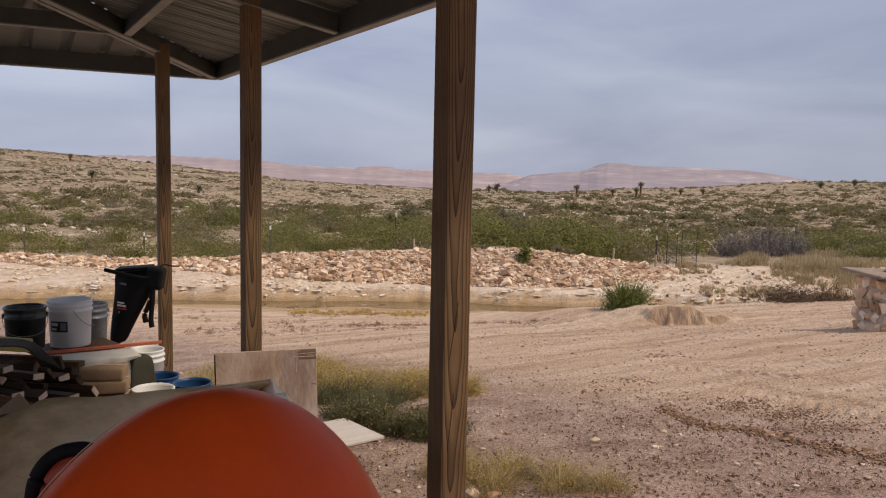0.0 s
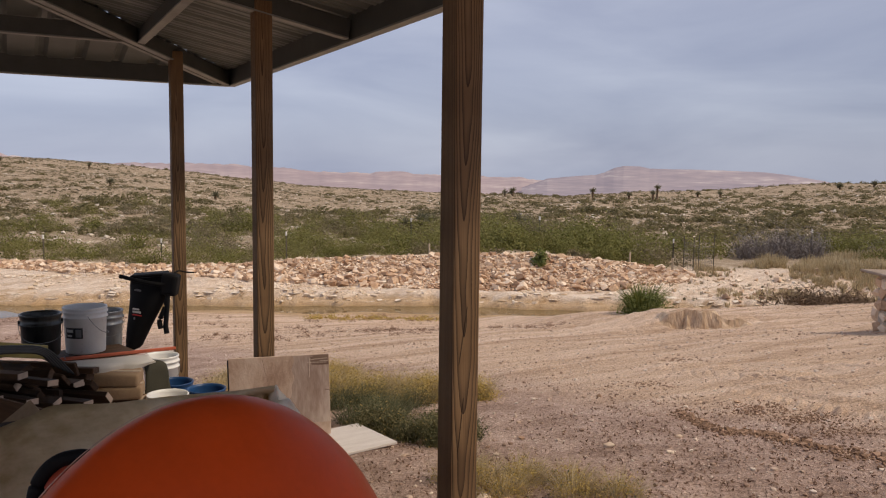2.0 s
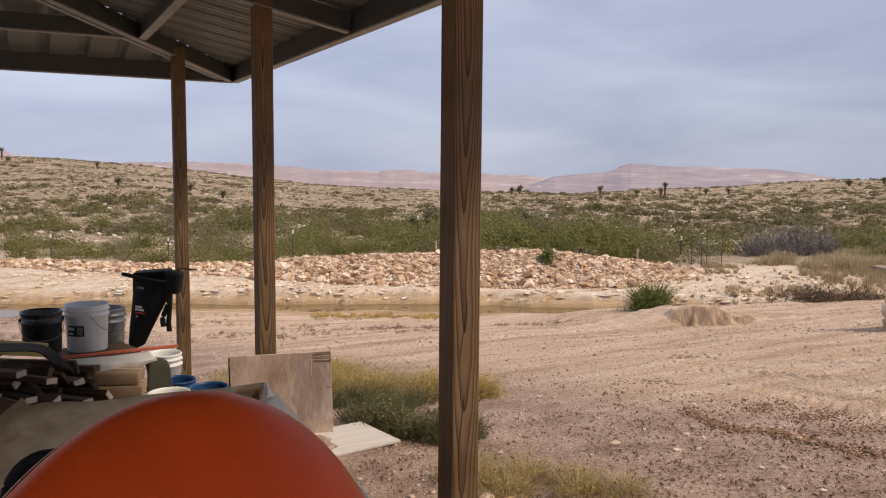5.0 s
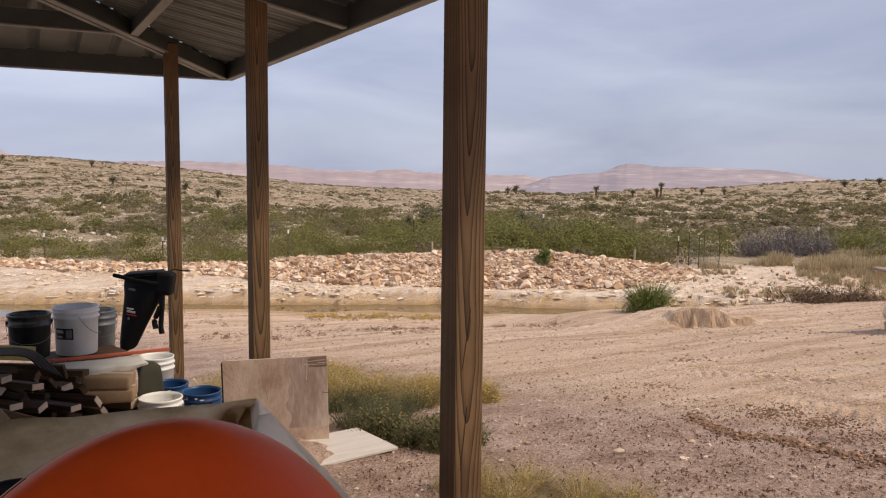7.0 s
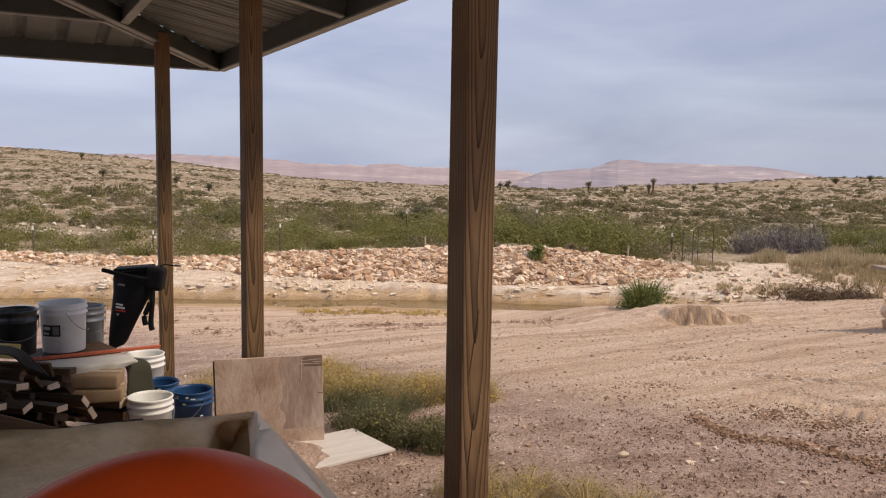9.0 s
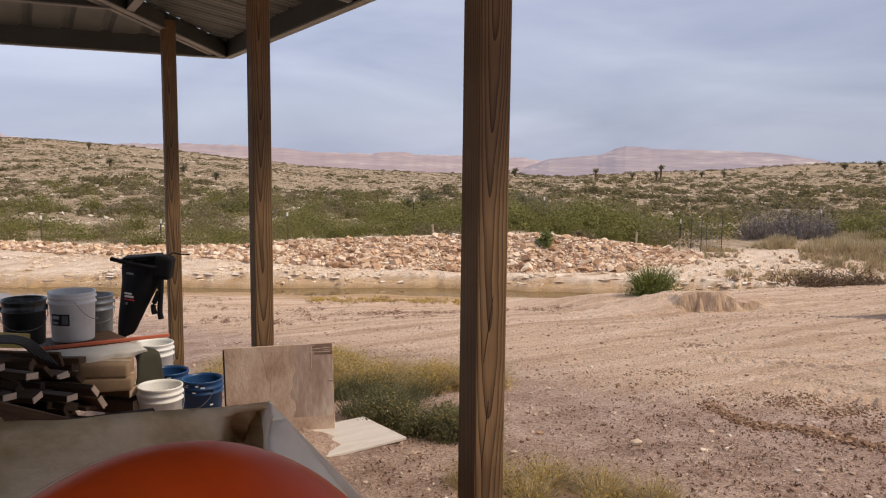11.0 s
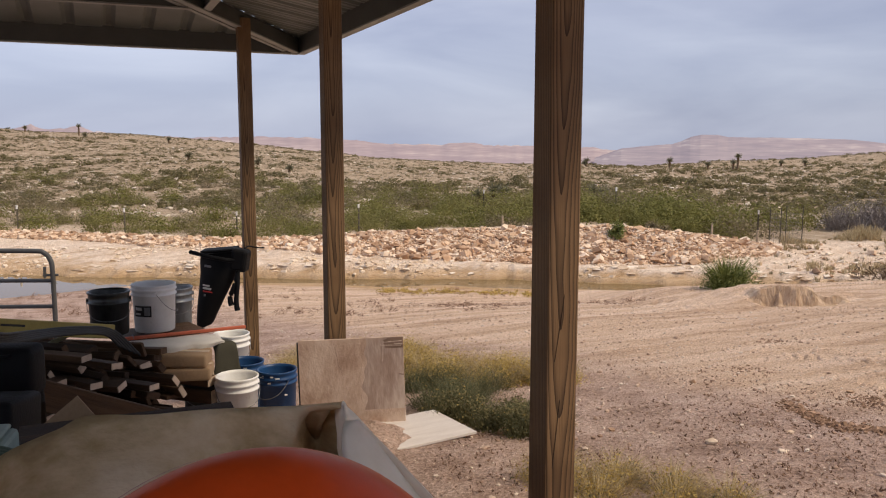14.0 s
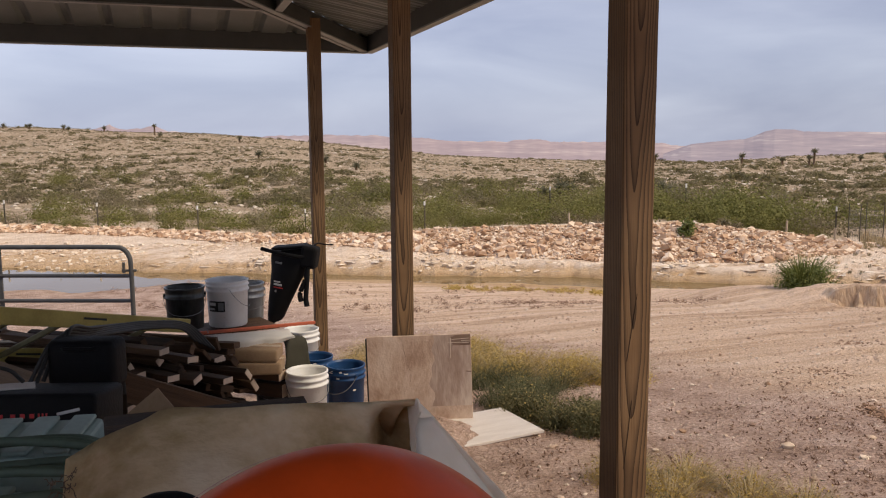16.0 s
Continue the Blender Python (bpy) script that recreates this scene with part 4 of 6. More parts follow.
tagged(lp, "dark weathered plank leaning at the front of the pile", "board")


def bundle(name, size, m, material, label, category, seam=True):
    e = empty(name, m, label, category)
    part("body", box(size, pose(0, 0, size[2] / 2), 0.018, 3), material, e, "", True)
    if seam:
        part("tape", box((size[0] * 1.004, 0.05, 0.003), pose(0, 0, size[2] + 0.0015)), M_WOODEND, e, "pale tape")
    return e


M_CARD = mat("brown_paper", [(0.3, (0.27, 0.17, 0.095)), (0.7, (0.43, 0.30, 0.18))], 4, 0.9, 0.2, 60)
bundle("paper_sack", (0.30, 0.22, 0.085), pose(-0.76, 3.24, 0.055, 0, 0, -14), M_CARD, "brown paper sack lying on the timber pile", "sack")
bundle("paper_sack", (0.29, 0.22, 0.085), pose(-0.77, 3.25, 0.142, 0, 2, -18), M_CARD, "brown paper sack on top of another sack", "sack")
for i in range(4):
    board(-0.62, 3.22 + 0.1 * i, 0.02, 1.0, 0.095, 0.06, 2 * i, 0)
    board(-0.60, 3.22 + 0.1 * i, -0.08, 1.1, 0.095, 0.09, -2 * i, 0)

# red board under the buckets
RA, RB = Vector((-1.16, 3.46, 0.292)), Vector((-0.31, 3.74, 0.245))
rbm = empty("red_board", Matrix.Translation((RA + RB) / 2) @ (RB - RA).to_track_quat("X", "Z").to_matrix().to_4x4(), "faded red painted plank in front of the buckets", "board")
part("plank", box(((RB - RA).length, 0.02, 0.022), Matrix(), 0.003), M_REDP, rbm)
part("wire_tie", tube([(-0.36, -0.02, 0.0), (-0.36, 0.0, 0.02), (-0.36, 0.02, 0.0)], 0.003, 5), M_PIPE, rbm)
dk = empty("deck_board", pose(-0.95, 3.80, 0.238, 0, 1.5, 16), "grey weathered board that carries the buckets", "board")
part("plank", box((0.60, 0.36, 0.02), pose(0.06, 0.03, 0), 0.003), M_WOODBOARD, dk)

# cloth hanging over the pile front
bm = bmesh.new()
grid = []
for i in range(29):
    s = i / 28
    top = Vector((-1.12 + 0.60 * s, 3.20 + 0.18 * s, 0.285 - 0.040 * s))
    col = []
    drop = (0.045 + 0.05 * math.sin(s * 3.3)) * min(1.0, 0.25 + s * 3.0) * (1.0 - 0.75 * s ** 4)
    for k in range(11):
        w = k / 10
        q = top + Vector((0, 0.24 * (1 - w * 2.5) if w < 0.4 else 0, 0))
        if w < 0.4:
            q.z -= 0.004
        else:
            v = (w - 0.4) / 0.6
            q += Vector((0.01 * math.sin(s * 14), -0.035 - 0.02 * math.sin(s * 17 + v), -drop * v))
        col.append(bm.verts.new(q))
    grid.append(col)
for a, c in zip(grid, grid[1:]):
    for k in range(10):
        bm.faces.new((a[k], a[k + 1], c[k + 1], c[k]))
ob = part("drop_cloth", bm, M_CLOTH, None, "", True)
ob.modifiers.new("thick", "SOLIDIFY").thickness = 0.004
tagged(ob, "pale cloth hanging over the front of the pile", "cloth")
# dark olive sheet at the end of the pile
bm = bmesh.new()
grid = []
for i in range(13):
    s = i / 12
    p = Vector((-0.62 + 0.18 * s, 3.45 + 0.10 * s, 0.238 - 0.04 * s * s))
    col = []
    for k in range(15):
        w = k / 14
        over = math.sin(min(1.0, w * 3.0) * math.pi / 2)
        col.append(bm.verts.new(p + Vector((0.04 * over + 0.05 * w * w * s + 0.010 * math.sin(9 * s + 4 * w), -0.05 * over - 0.015 * math.sin(s * 7) * w, -0.02 * over - 0.36 * max(0.0, w - 0.15)))))
    grid.append(col)
for a, c in zip(grid, grid[1:]):
    for k in range(14):
        bm.faces.new((a[k], a[k + 1], c[k + 1], c[k]))
ob = part("olive_sheet", bm, mat("olive_fabric", two((0.045, 0.042, 0.028)), 6, 0.9, 0.2, 90), None, "", True)
ob.modifiers.new("thick", "SOLIDIFY").thickness = 0.005
tagged(ob, "dark olive fabric sheet hanging at the end of the pile", "cloth")

# hoses over the pile
M_HOSE = mat("grey_hose", two((0.035, 0.034, 0.032)), 9, 0.6, 0.1, 90, spec=0.25)
for k in range(5):
    d = 0.022 * k
    pts = smooth_path([(-1.80 + d, 1.16 + d, 0.66), (-1.72 + d * 0.6, 1.24 + d, 0.80 + 0.006 * k), (-1.66 + d * 0.4, 1.62 + d, 0.725 + d * 0.25), (-1.54, 2.0 + d, 0.655 + d * 0.2), (-1.415 + d * 0.3, 2.30 + d, 0.600 + d * 0.15), (-1.25 + d * 0.5, 2.60 + d, 0.520), (-1.17 + d * 1.2, 2.70 + d, 0.42 - 0.02 * k)], 8)
    tagged(part("hose", tube(pts, 0.008, 8), M_HOSE, None, "", True), "grey rubber hose looped over the pile", "hose", "hoses on the pile")

# black case, standing open
case = empty("tool_case", pose(-1.60, 1.22, 0.62, 0, 0, -20), "black plastic tool case standing on the pile", "case")
part("shell", box((0.26, 0.14, 0.19), pose(0.0, 0, 0.095), 0.03, 3), M_BLACK, case, "", True)
part("panel", box((0.17, 0.006, 0.11), pose(0.01, -0.062, 0.10), 0.004), M_BLACK, case)
part("handle", tube(smooth_path([(-0.06, -0.05, 0.17), (-0.05, -0.075, 0.165), (0.05, -0.075, 0.165), (0.06, -0.05, 0.17)], 4), 0.008, 6), M_BLACK, case, "", True)
for dx in (-0.07, 0.02, 0.09):
    part("latch", box((0.035, 0.012, 0.03), pose(dx, -0.064, 0.015), 0.003), M_GREYP, case, "grey latch")

# battery charger with lettering
chg = empty("battery_charger", pose(-1.70, 0.82, 0.56, -8, 0, -17), "black battery charger with red and white lettering", "charger")
part("housing", box((0.42, 0.26, 0.175), pose(0, 0, 0.0875), 0.02, 3), M_BLACK, chg, "", True)
for i, (w, x) in enumerate(((0.03, -0.13), (0.026, -0.095), (0.028, -0.06), (0.024, -0.02), (0.024, 0.01), (0.024, 0.04), (0.008, 0.062), (0.008, 0.074), (0.008, 0.086))):
    part("red_letter", box((w * 0.62, 0.002, 0.014), pose(x - 0.03, -0.131, 0.105 + x * 0.02)), M_REDBAR, chg)
part("slot", box((0.075, 0.004, 0.010), pose(0.125, -0.131, 0.118, 0, -12, 0), 0.002), M_BAR, chg, "white slot mark")
fc = bpy.data.curves.new("return_text", "FONT")
fc.body = "RETURN"
fc.size = 0.022
fc.extrude = 0.0005
fo = new("return_lettering", fc)
fo.parent = chg
fo.matrix_basis = pose(0.125, -0.1315, 0.075, 90, 0, 0)
fo.data.materials.append(M_BAR)
part("cable", tube(smooth_path([(-0.20, -0.10, 0.2), (-0.16, -0.12, 0.26), (-0.08, -0.10, 0.25), (-0.05, -0.06, 0.205)], 5), 0.007, 6), M_HOSE, chg, "", True)
part("card", box((0.11, 0.08, 0.004), pose(-0.10, 0.0, 0.182, 6, 0, 25)), M_PLY_GREY, chg, "grey card on top")

# teal storage boxes and green hose
M_TEAL = mat("teal_plastic", two((0.32, 0.41, 0.37)), 5, 0.55, 0.1, 60)
M_GREENHOSE = mat("green_hose", two((0.085, 0.12, 0.085)), 9, 0.55, 0.1, 90)


def ribbed_box(x, y, z, w, d, h, yaw, label):
    e = empty("storage_box", pose(x, y, z, 0, 0, yaw), label, "box", "teal storage boxes")
    part("body", box((w, d, h), pose(0, 0, h / 2), 0.012, 2), M_TEAL, e)
    for i in range(5):
        part("rib", box((w / 8, d * 0.96, 0.012), pose(-w / 2 + w * (i + 0.5) / 5, 0, h + 0.006), 0.005, 2), M_TEAL, e, "moulded rib on the lid")
    return e


ribbed_box(-1.70, 0.02, 0.555, 0.44, 0.26, 0.29, -10, "teal plastic storage box with a ribbed lid")
ribbed_box(-1.82, -0.42, 0.55, 0.42, 0.30, 0.30, -16, "teal plastic storage box wound with green hose")
for k in range(7):
    z = 0.885 + 0.008 * (k % 3) - 0.012 * (k > 3)
    y0 = -0.10 - 0.05 * k
    pts = smooth_path([(-2.05, y0 - 0.10 + 0.02 * (k % 2), z - 0.02), (-1.85, y0 - 0.03, z + 0.008), (-1.66, y0 + 0.03 * ((k * 7) % 3 - 1), z), (-1.50 + 0.012 * k, y0 + 0.0, z - 0.02), (-1.42, y0 + 0.02, z - 0.07)], 7)
    tagged(part("green_hose", tube(pts, 0.011, 8), M_GREENHOSE, None, "", True), "dark green garden hose lying over the storage boxes", "hose", "green hoses")

# cardboard flap
cb = part("cardboard_sheet", box((0.20, 0.005, 0.13)), M_CARD, None)
cb.matrix_basis = pose(-1.375, 0.47, 0.690, 0, 0, -18) @ pose(0, 0, 0, -8, 0, 0) @ pose(0, 0, 0, 0, -40, 0)
tagged(cb, "pale cardboard sheet standing behind the tarp", "cardboard")

# yellow ladder
lad = empty("ladder", pose(0, 0, 0), "yellow fibreglass extension ladder lying over the pile", "ladder")
M_YEL = mat("yellow_fibreglass", [(0.3, (0.30, 0.235, 0.06)), (0.7, (0.47, 0.375, 0.105))], 5, 0.6, 0.1, 80)
M_RUNG = mat("worn_rung", two((0.22, 0.20, 0.11)), 7, 0.6, 0.1, 60)
L0, L1 = Vector((-2.75, 1.30, 1.02)), Vector((-1.20, 3.10, 0.425))
dl = (L1 - L0)
side = Vector((-0.30, 0.15, -0.17))
for k in range(2):
    a, b2 = L0 + side * k * 1.2, L1 + side * k * 1.2
    m = Matrix.Translation((a + b2) / 2) @ (b2 - a).to_track_quat("X", "Z").to_matrix().to_4x4()
    rail = part("rail", box((dl.length, 0.032, 0.085), m, 0.006, 2), M_YEL, lad, "yellow channel rail")
    part("rail_mark", box((0.16, 0.034, 0.012), m @ pose(0.45, 0, 0.01)), M_LABEL, rail)
for i in range(7):
    p = L0 + dl * (0.10 + 0.13 * i)
    rm = Matrix.Translation(p + side * 0.6) @ side.to_track_quat("X", "Z").to_matrix().to_4x4()
    part("rung", box((side.length * 1.2, 0.055, 0.028), rm, 0.006, 2), M_RUNG, lad, "flat grey-olive rung")
part("rope", tube(smooth_path([L0 + dl * 0.28 + Vector((0, 0, 0.045)), L0 + dl * 0.36 + Vector((0.01, 0, 0.055)), L0 + dl * 0.45 + Vector((0, -0.01, 0.05))], 4), 0.012, 6), M_BLACK, lad, "dark rope along the rail", True)

# tan boards, lightened in colour for daylight from the open west side
M_TANBOARD_LIT = mat("lit_tan_board", [(0.3, (0.16, 0.095, 0.052)), (0.7, (0.36, 0.235, 0.14))], 6, 0.85, 0.3, 50, stretch=(0.25, 4, 4), vary=0.3)
# boards at the far end of the pile
for i, (x, y, z) in enumerate(((-1.80, 1.55, 0.52), (-1.84, 1.50, 0.46), (-1.82, 1.60, 0.40), (-1.86, 1.55, 0.33), (-1.80, 1.62, 0.26))):
    lb = board(x, y, z, 1.3, 0.16, 0.05, -14 + 5 * i, 0, label="brown board under the ladder")
    lb.data.materials[0] = M_TANBOARD_LIT
for i in range(5):
    board(-1.52, 1.9 + 0.05 * i, -0.18 + 0.13 * i, 1.6, 0.3, 0.12, -6 + 3 * i, 0, label="dark heavy beam inside the timber pile")

M_DARKWOOD = mat("dark_old_timber", two((0.028, 0.018, 0.011)), 8, 0.9, 0.3, 50, spec=0.15)
# trestles that carry the near boxes
for x, y, zt in ((-1.68, 0.05, 0.55), (-1.85, -0.42, 0.545), (-1.64, 0.82, 0.55), (-1.68, 1.22, 0.61)):
    g = ground_at(x, y)
    e = empty("timber_block", pose(x, y, g), "stacked timber blocks under the stored boxes", "block", "timber blocks")
    h = zt - g
    for i in range(4):
        part("block", box((0.42, 0.24, h / 4 - 0.002), pose(0, 0, h / 8 + i * h / 4, 0, 0, 4 * (i % 2)), 0.004), M_DARKWOOD, e)

# ---------------------------------------------------------------- plywood
def blotch(name, x0, x1, z0, z1, y, wob, seed, material, parent, label):
    """A thin stain on a sheet, with an uneven outline."""
    bm = bmesh.new()
    n = 26
    low, top = [], []
    for i in range(n + 1):
        t = i / n
        low.append(bm.verts.new((x0 + wob * noise.noise(Vector((t * 5, seed, 0))), y, z0 + (z1 - z0) * t)))
        top.append(bm.verts.new((x1 + (wob * noise.noise(Vector((t * 4, seed + 9, 0))) if x1 < 0.28 else 0), y, z0 + (z1 - z0) * t)))
    for i in range(n):
        bm.faces.new((low[i], top[i], top[i + 1], low[i + 1]))
    return part(name, bm, material, parent, label)


ply = part("plywood_sheet", box((0.60, 0.012, 0.58), pose(0, 0, 0.29), 0.002), M_PLY, None)
ply.matrix_basis = pose(0.057, 2.291, -0.14, -2, -1.6, -18)
tagged(ply, "weathered brown plywood sheet leaning on the post", "plywood")
M_PLYDK = mat("damp_plywood", [(0.30, (0.23, 0.150, 0.112)), (0.44, (0.37, 0.265, 0.21)), (0.56, (0.48, 0.37, 0.305)), (0.68, (0.60, 0.50, 0.42))], 6, 0.9, 0.2, 60, stretch=(1, 1, 0.3))
blotch("damp_stain", 0.075, 0.298, 0.16, 0.577, -0.0064, 0.05, 3.3, M_PLYDK, ply, "greyer damp half of the sheet")
M_PLYBR = mat("wet_plywood_edge", [(0.34, (0.17, 0.105, 0.075)), (0.66, (0.36, 0.255, 0.195))], 9, 0.9, 0.2, 60, stretch=(0.3, 1, 1))
blotch("dark_stain", 0.185, 0.298, 0.515, 0.578, -0.0070, 0.05, 7.1, M_PLYBR, ply, "dark brown wet corner")
M_SCRAPE = mat("scraped_bare_wood", two((0.66, 0.54, 0.44)), 30, 0.9)
for zz_, xx_, ww_, tt_ in ((0.553, 0.240, 0.10, -3), (0.532, 0.228, 0.12, 2), (0.540, 0.270, 0.05, 5)):
    part("scrape", box((ww_, 0.0014, 0.0030), pose(xx_, -0.0078, zz_, 0, tt_, 0)), M_SCRAPE, ply, "pale scrape")
part("scrape", box((0.004, 0.0014, 0.12), pose(0.182, -0.0078, 0.50, 0, 3, 0)), M_SCRAPE, ply, "pale scrape")
part("crack", tube([(-0.10, -0.0064, 0.57), (-0.07, -0.0066, 0.42), (-0.05, -0.0066, 0.36), (-0.055, -0.0064, 0.31)], 0.0008, 4), M_PLYBR, ply, "thin crack")
part("chip", box((0.03, 0.0020, 0.006), pose(0.284, -0.0066, 0.36, 0, 8, 0)), M_PLYBR, ply, "split edge")
part("edge_strip", box((0.008, 0.014, 0.56), pose(-0.303, 0, 0.29)), M_LABEL, ply, "dark edge")
fl = part("plywood_board", box((0.80, 0.47, 0.016), Matrix(), 0.002), M_PLY_GREY, None)
fl.matrix_basis = pose(0.205, 2.035, -0.058, -1.0, -0.6, 8)
tagged(fl, "pale weathered plywood board half buried in sandy soil", "plywood")

# ---------------------------------------------------------------- pipe gate
# grey pipe with its backlit darkness put into the base colour
M_GATE = mat("backlit_grey_pipe", two((0.085, 0.085, 0.085)), 9, 0.6, 0.15, 60, spec=0.25)
gate = empty("pipe_gate", pose(0, 0, 0), "grey galvanised pipe gate standing near the water", "gate")
GX0, GY0 = -1.71, 7.45
gd = Vector((-0.95, 0.32, 0)).normalized()
gz = ground_at(GX0, GY0)
P = lambda s, z: Vector((GX0, GY0, 0)) + gd * s + Vector((0, 0, z))
part("frame", tube(smooth_path([P(0, gz + 0.05), P(0, gz + 0.4), P(0, 0.20), P(0.02, 0.33), P(0.08, 0.40), P(0.20, 0.42), P(0.9, 0.425), P(2.2, 0.43), P(3.2, 0.44)], 6), 0.026, 10), M_GATE, gate, "", True)
for z in (0.10, -0.18, -0.42, -0.65):
    if z > gz + 0.06:
        part("rail", tube([P(0.0, z), P(3.2, z + 0.02)], 0.022, 8), M_GATE, gate, "", True)
for s in (1.45, 2.9):
    part("brace", box((0.05, 0.02, 0.40 - gz), Matrix.Translation(P(s, (0.42 + gz) / 2)) @ pose(0, 0, 0, 0, 0, -18), 0.004), M_GATE, gate)
part("hinge_pin", tube([P(-0.06, 0.16), P(0.10, 0.16)], 0.014, 6), M_GATE, gate)
part("latch", box((0.03, 0.03, 0.12), Matrix.Translation(P(0.08, 0.19)), 0.004), M_GATE, gate)

# sandy soil heaped under and over the end of the plywood board
hx_, hy_ = np.meshgrid(np.linspace(-0.55, 0.80, 110), np.linspace(1.45, 2.45, 90))
gz_ = height(hx_, hy_)
bu, bv_ = (hx_ - 0.205) * 0.990 + (hy_ - 2.035) * 0.139, -(hx_ - 0.205) * 0.139 + (hy_ - 2.035) * 0.990
dist = np.maximum(np.maximum(np.abs(bu) - 0.34, np.abs(bv_) - 0.17), 0.0)
bed = np.where(gz_ < -0.075, (-0.075 - gz_) * sstep(0.20, 0.0, dist), 0.0)
heap = 0.115 * np.exp(-((hx_ - 0.03) / 0.20) ** 2 - ((hy_ - 2.02) / 0.21) ** 2)
rim = np.minimum(np.minimum(sstep(-0.55, -0.35, hx_), sstep(0.80, 0.66, hx_)), np.minimum(sstep(1.45, 1.62, hy_), sstep(2.45, 2.36, hy_)))
sz_ = gz_ + (bed + heap) * rim + (0.012 * vnoise(hx_, hy_, 0.08, 51) + 0.006 * vnoise(hx_, hy_, 0.03, 52)) * rim * (heap > 0.02) - 0.012 * (1 - rim)
n_i, n_j = hx_.shape
ii, jj = np.arange(n_i - 1)[:, None] * n_j, np.arange(n_j - 1)[None, :]
sf_ = np.stack([ii + jj, ii + jj + 1, ii + n_j + jj + 1, ii + n_j + jj], -1).reshape(-1, 4)
tagged(new("sand_heap", mesh_np("sand_heap", np.stack([hx_.ravel(), hy_.ravel(), sz_.ravel()], 1).tolist(), sf_.tolist(), M_GROUND, True)), "small heap of pinkish sand over the plywood board", "sand", kind="stuff")

# ---------------------------------------------------------------- landscape helpers
M_ROCK = mat("bank_rock", [(0.12, (0.27, 0.165, 0.10)), (0.36, (0.50, 0.325, 0.205)), (0.60, (0.66, 0.475, 0.325)), (0.88, (0.82, 0.685, 0.54))], 5, 0.9, 0.5, 18, vary=0.75, spec=0.2)
M_ROCK_I = mat("bank_rock_joined", [(0.12, (0.27, 0.165, 0.10)), (0.36, (0.50, 0.325, 0.205)), (0.60, (0.66, 0.475, 0.325)), (0.88, (0.82, 0.685, 0.54))], 5, 0.9, 0.5, 18, vary=0.75, island=True, spec=0.2)
M_PEBBLE = mat("pebbles", [(0.2, (0.32, 0.21, 0.15)), (0.5, (0.52, 0.38, 0.285)), (0.8, (0.74, 0.62, 0.51))], 9, 0.9, 0.2, 40, vary=0.7, island=True, spec=0.2)
M_CLOD = mat("dark_clods", [(0.2, (0.15, 0.088, 0.052)), (0.8, (0.42, 0.275, 0.19))], 9, 0.95, 0.4, 40, vary=0.5, island=True, spec=0.1)
M_LITTER = mat("dry_litter", [(0.2, (0.15, 0.085, 0.055)), (0.8, (0.34, 0.215, 0.15))], 9, 0.95, 0.0, vary=0.6, island=True, spec=0.1)
M_HILLBUSH = mat("hill_bush_leaves", [(0.25, (0.135, 0.118, 0.056)), (0.5, (0.205, 0.178, 0.090)), (0.75, (0.29, 0.245, 0.145))], 0.35, 0.8, 0.0, vary=0.45, island=True, spec=0.1, thin=0.5)
M_BRUSH = mat("creosote_leaves", [(0.30, (0.095, 0.100, 0.028)), (0.44, (0.165, 0.165, 0.048)), (0.56, (0.240, 0.228, 0.072)), (0.70, (0.32, 0.290, 0.120))], 0.42, 0.75, 0.0, vary=0.16, island=True, spec=0.2, thin=0.36)
M_BRUSH_Y = mat("olive_creosote_leaves", [(0.30, (0.140, 0.132, 0.046)), (0.5, (0.235, 0.218, 0.075)), (0.70, (0.335, 0.302, 0.130))], 0.6, 0.75, 0.0, vary=0.18, island=True, spec=0.2, thin=0.5)
M_YUCCA = mat("yucca_blades", [(0.2, (0.12, 0.118, 0.07)), (0.8, (0.28, 0.26, 0.17))], 3, 0.7, 0.0, vary=0.6, island=True, spec=0.2, thin=0.3)
M_SCRUB = mat("hill_scrub", [(0.10, (0.150, 0.125, 0.072)), (0.45, (0.245, 0.205, 0.125)), (0.9, (0.38, 0.32, 0.21))], 0.25, 0.8, 0.0, vary=0.7, island=True, spec=0.1, thin=0.5)
M_GREYTWIG = mat("grey_twigs", [(0.2, (0.15, 0.128, 0.118)), (0.8, (0.33, 0.29, 0.265))], 2, 0.9, 0.0, vary=0.5, island=True, spec=0.1)
M_STRAW = mat("dry_grass", [(0.15, (0.34, 0.265, 0.145)), (0.85, (0.64, 0.53, 0.345))], 2, 0.85, 0.0, vary=0.7, island=True, spec=0.1, thin=0.42)
M_GREEN = mat("fresh_green_leaves", [(0.15, (0.080, 0.098, 0.022)), (0.85, (0.215, 0.235, 0.062))], 2, 0.6, 0.0, vary=0.8, island=True, spec=0.3, thin=0.35)
M_WEED = mat("weed_leaves", [(0.15, (0.08, 0.085, 0.04)), (0.85, (0.22, 0.21, 0.11))], 2, 0.7, 0.0, vary=0.8, island=True, spec=0.2, thin=0.42)
M_WEED_G = mat("olive_weed_leaves", [(0.15, (0.105, 0.095, 0.042)), (0.85, (0.28, 0.24, 0.11))], 2, 0.7, 0.0, vary=0.8, island=True, spec=0.2, thin=0.35)
M_YELLOW = mat("yellow_flowers", [(0.15, (0.40, 0.28, 0.085)), (0.85, (0.66, 0.50, 0.18))], 2, 0.8, 0.0, vary=0.7, island=True, spec=0.1, thin=0.42)
M_TWIG = mat("brown_twigs", [(0.2, (0.09, 0.06, 0.04)), (0.8, (0.20, 0.14, 0.09))], 2, 0.9, 0.0, vary=0.5, island=True, spec=0.1)


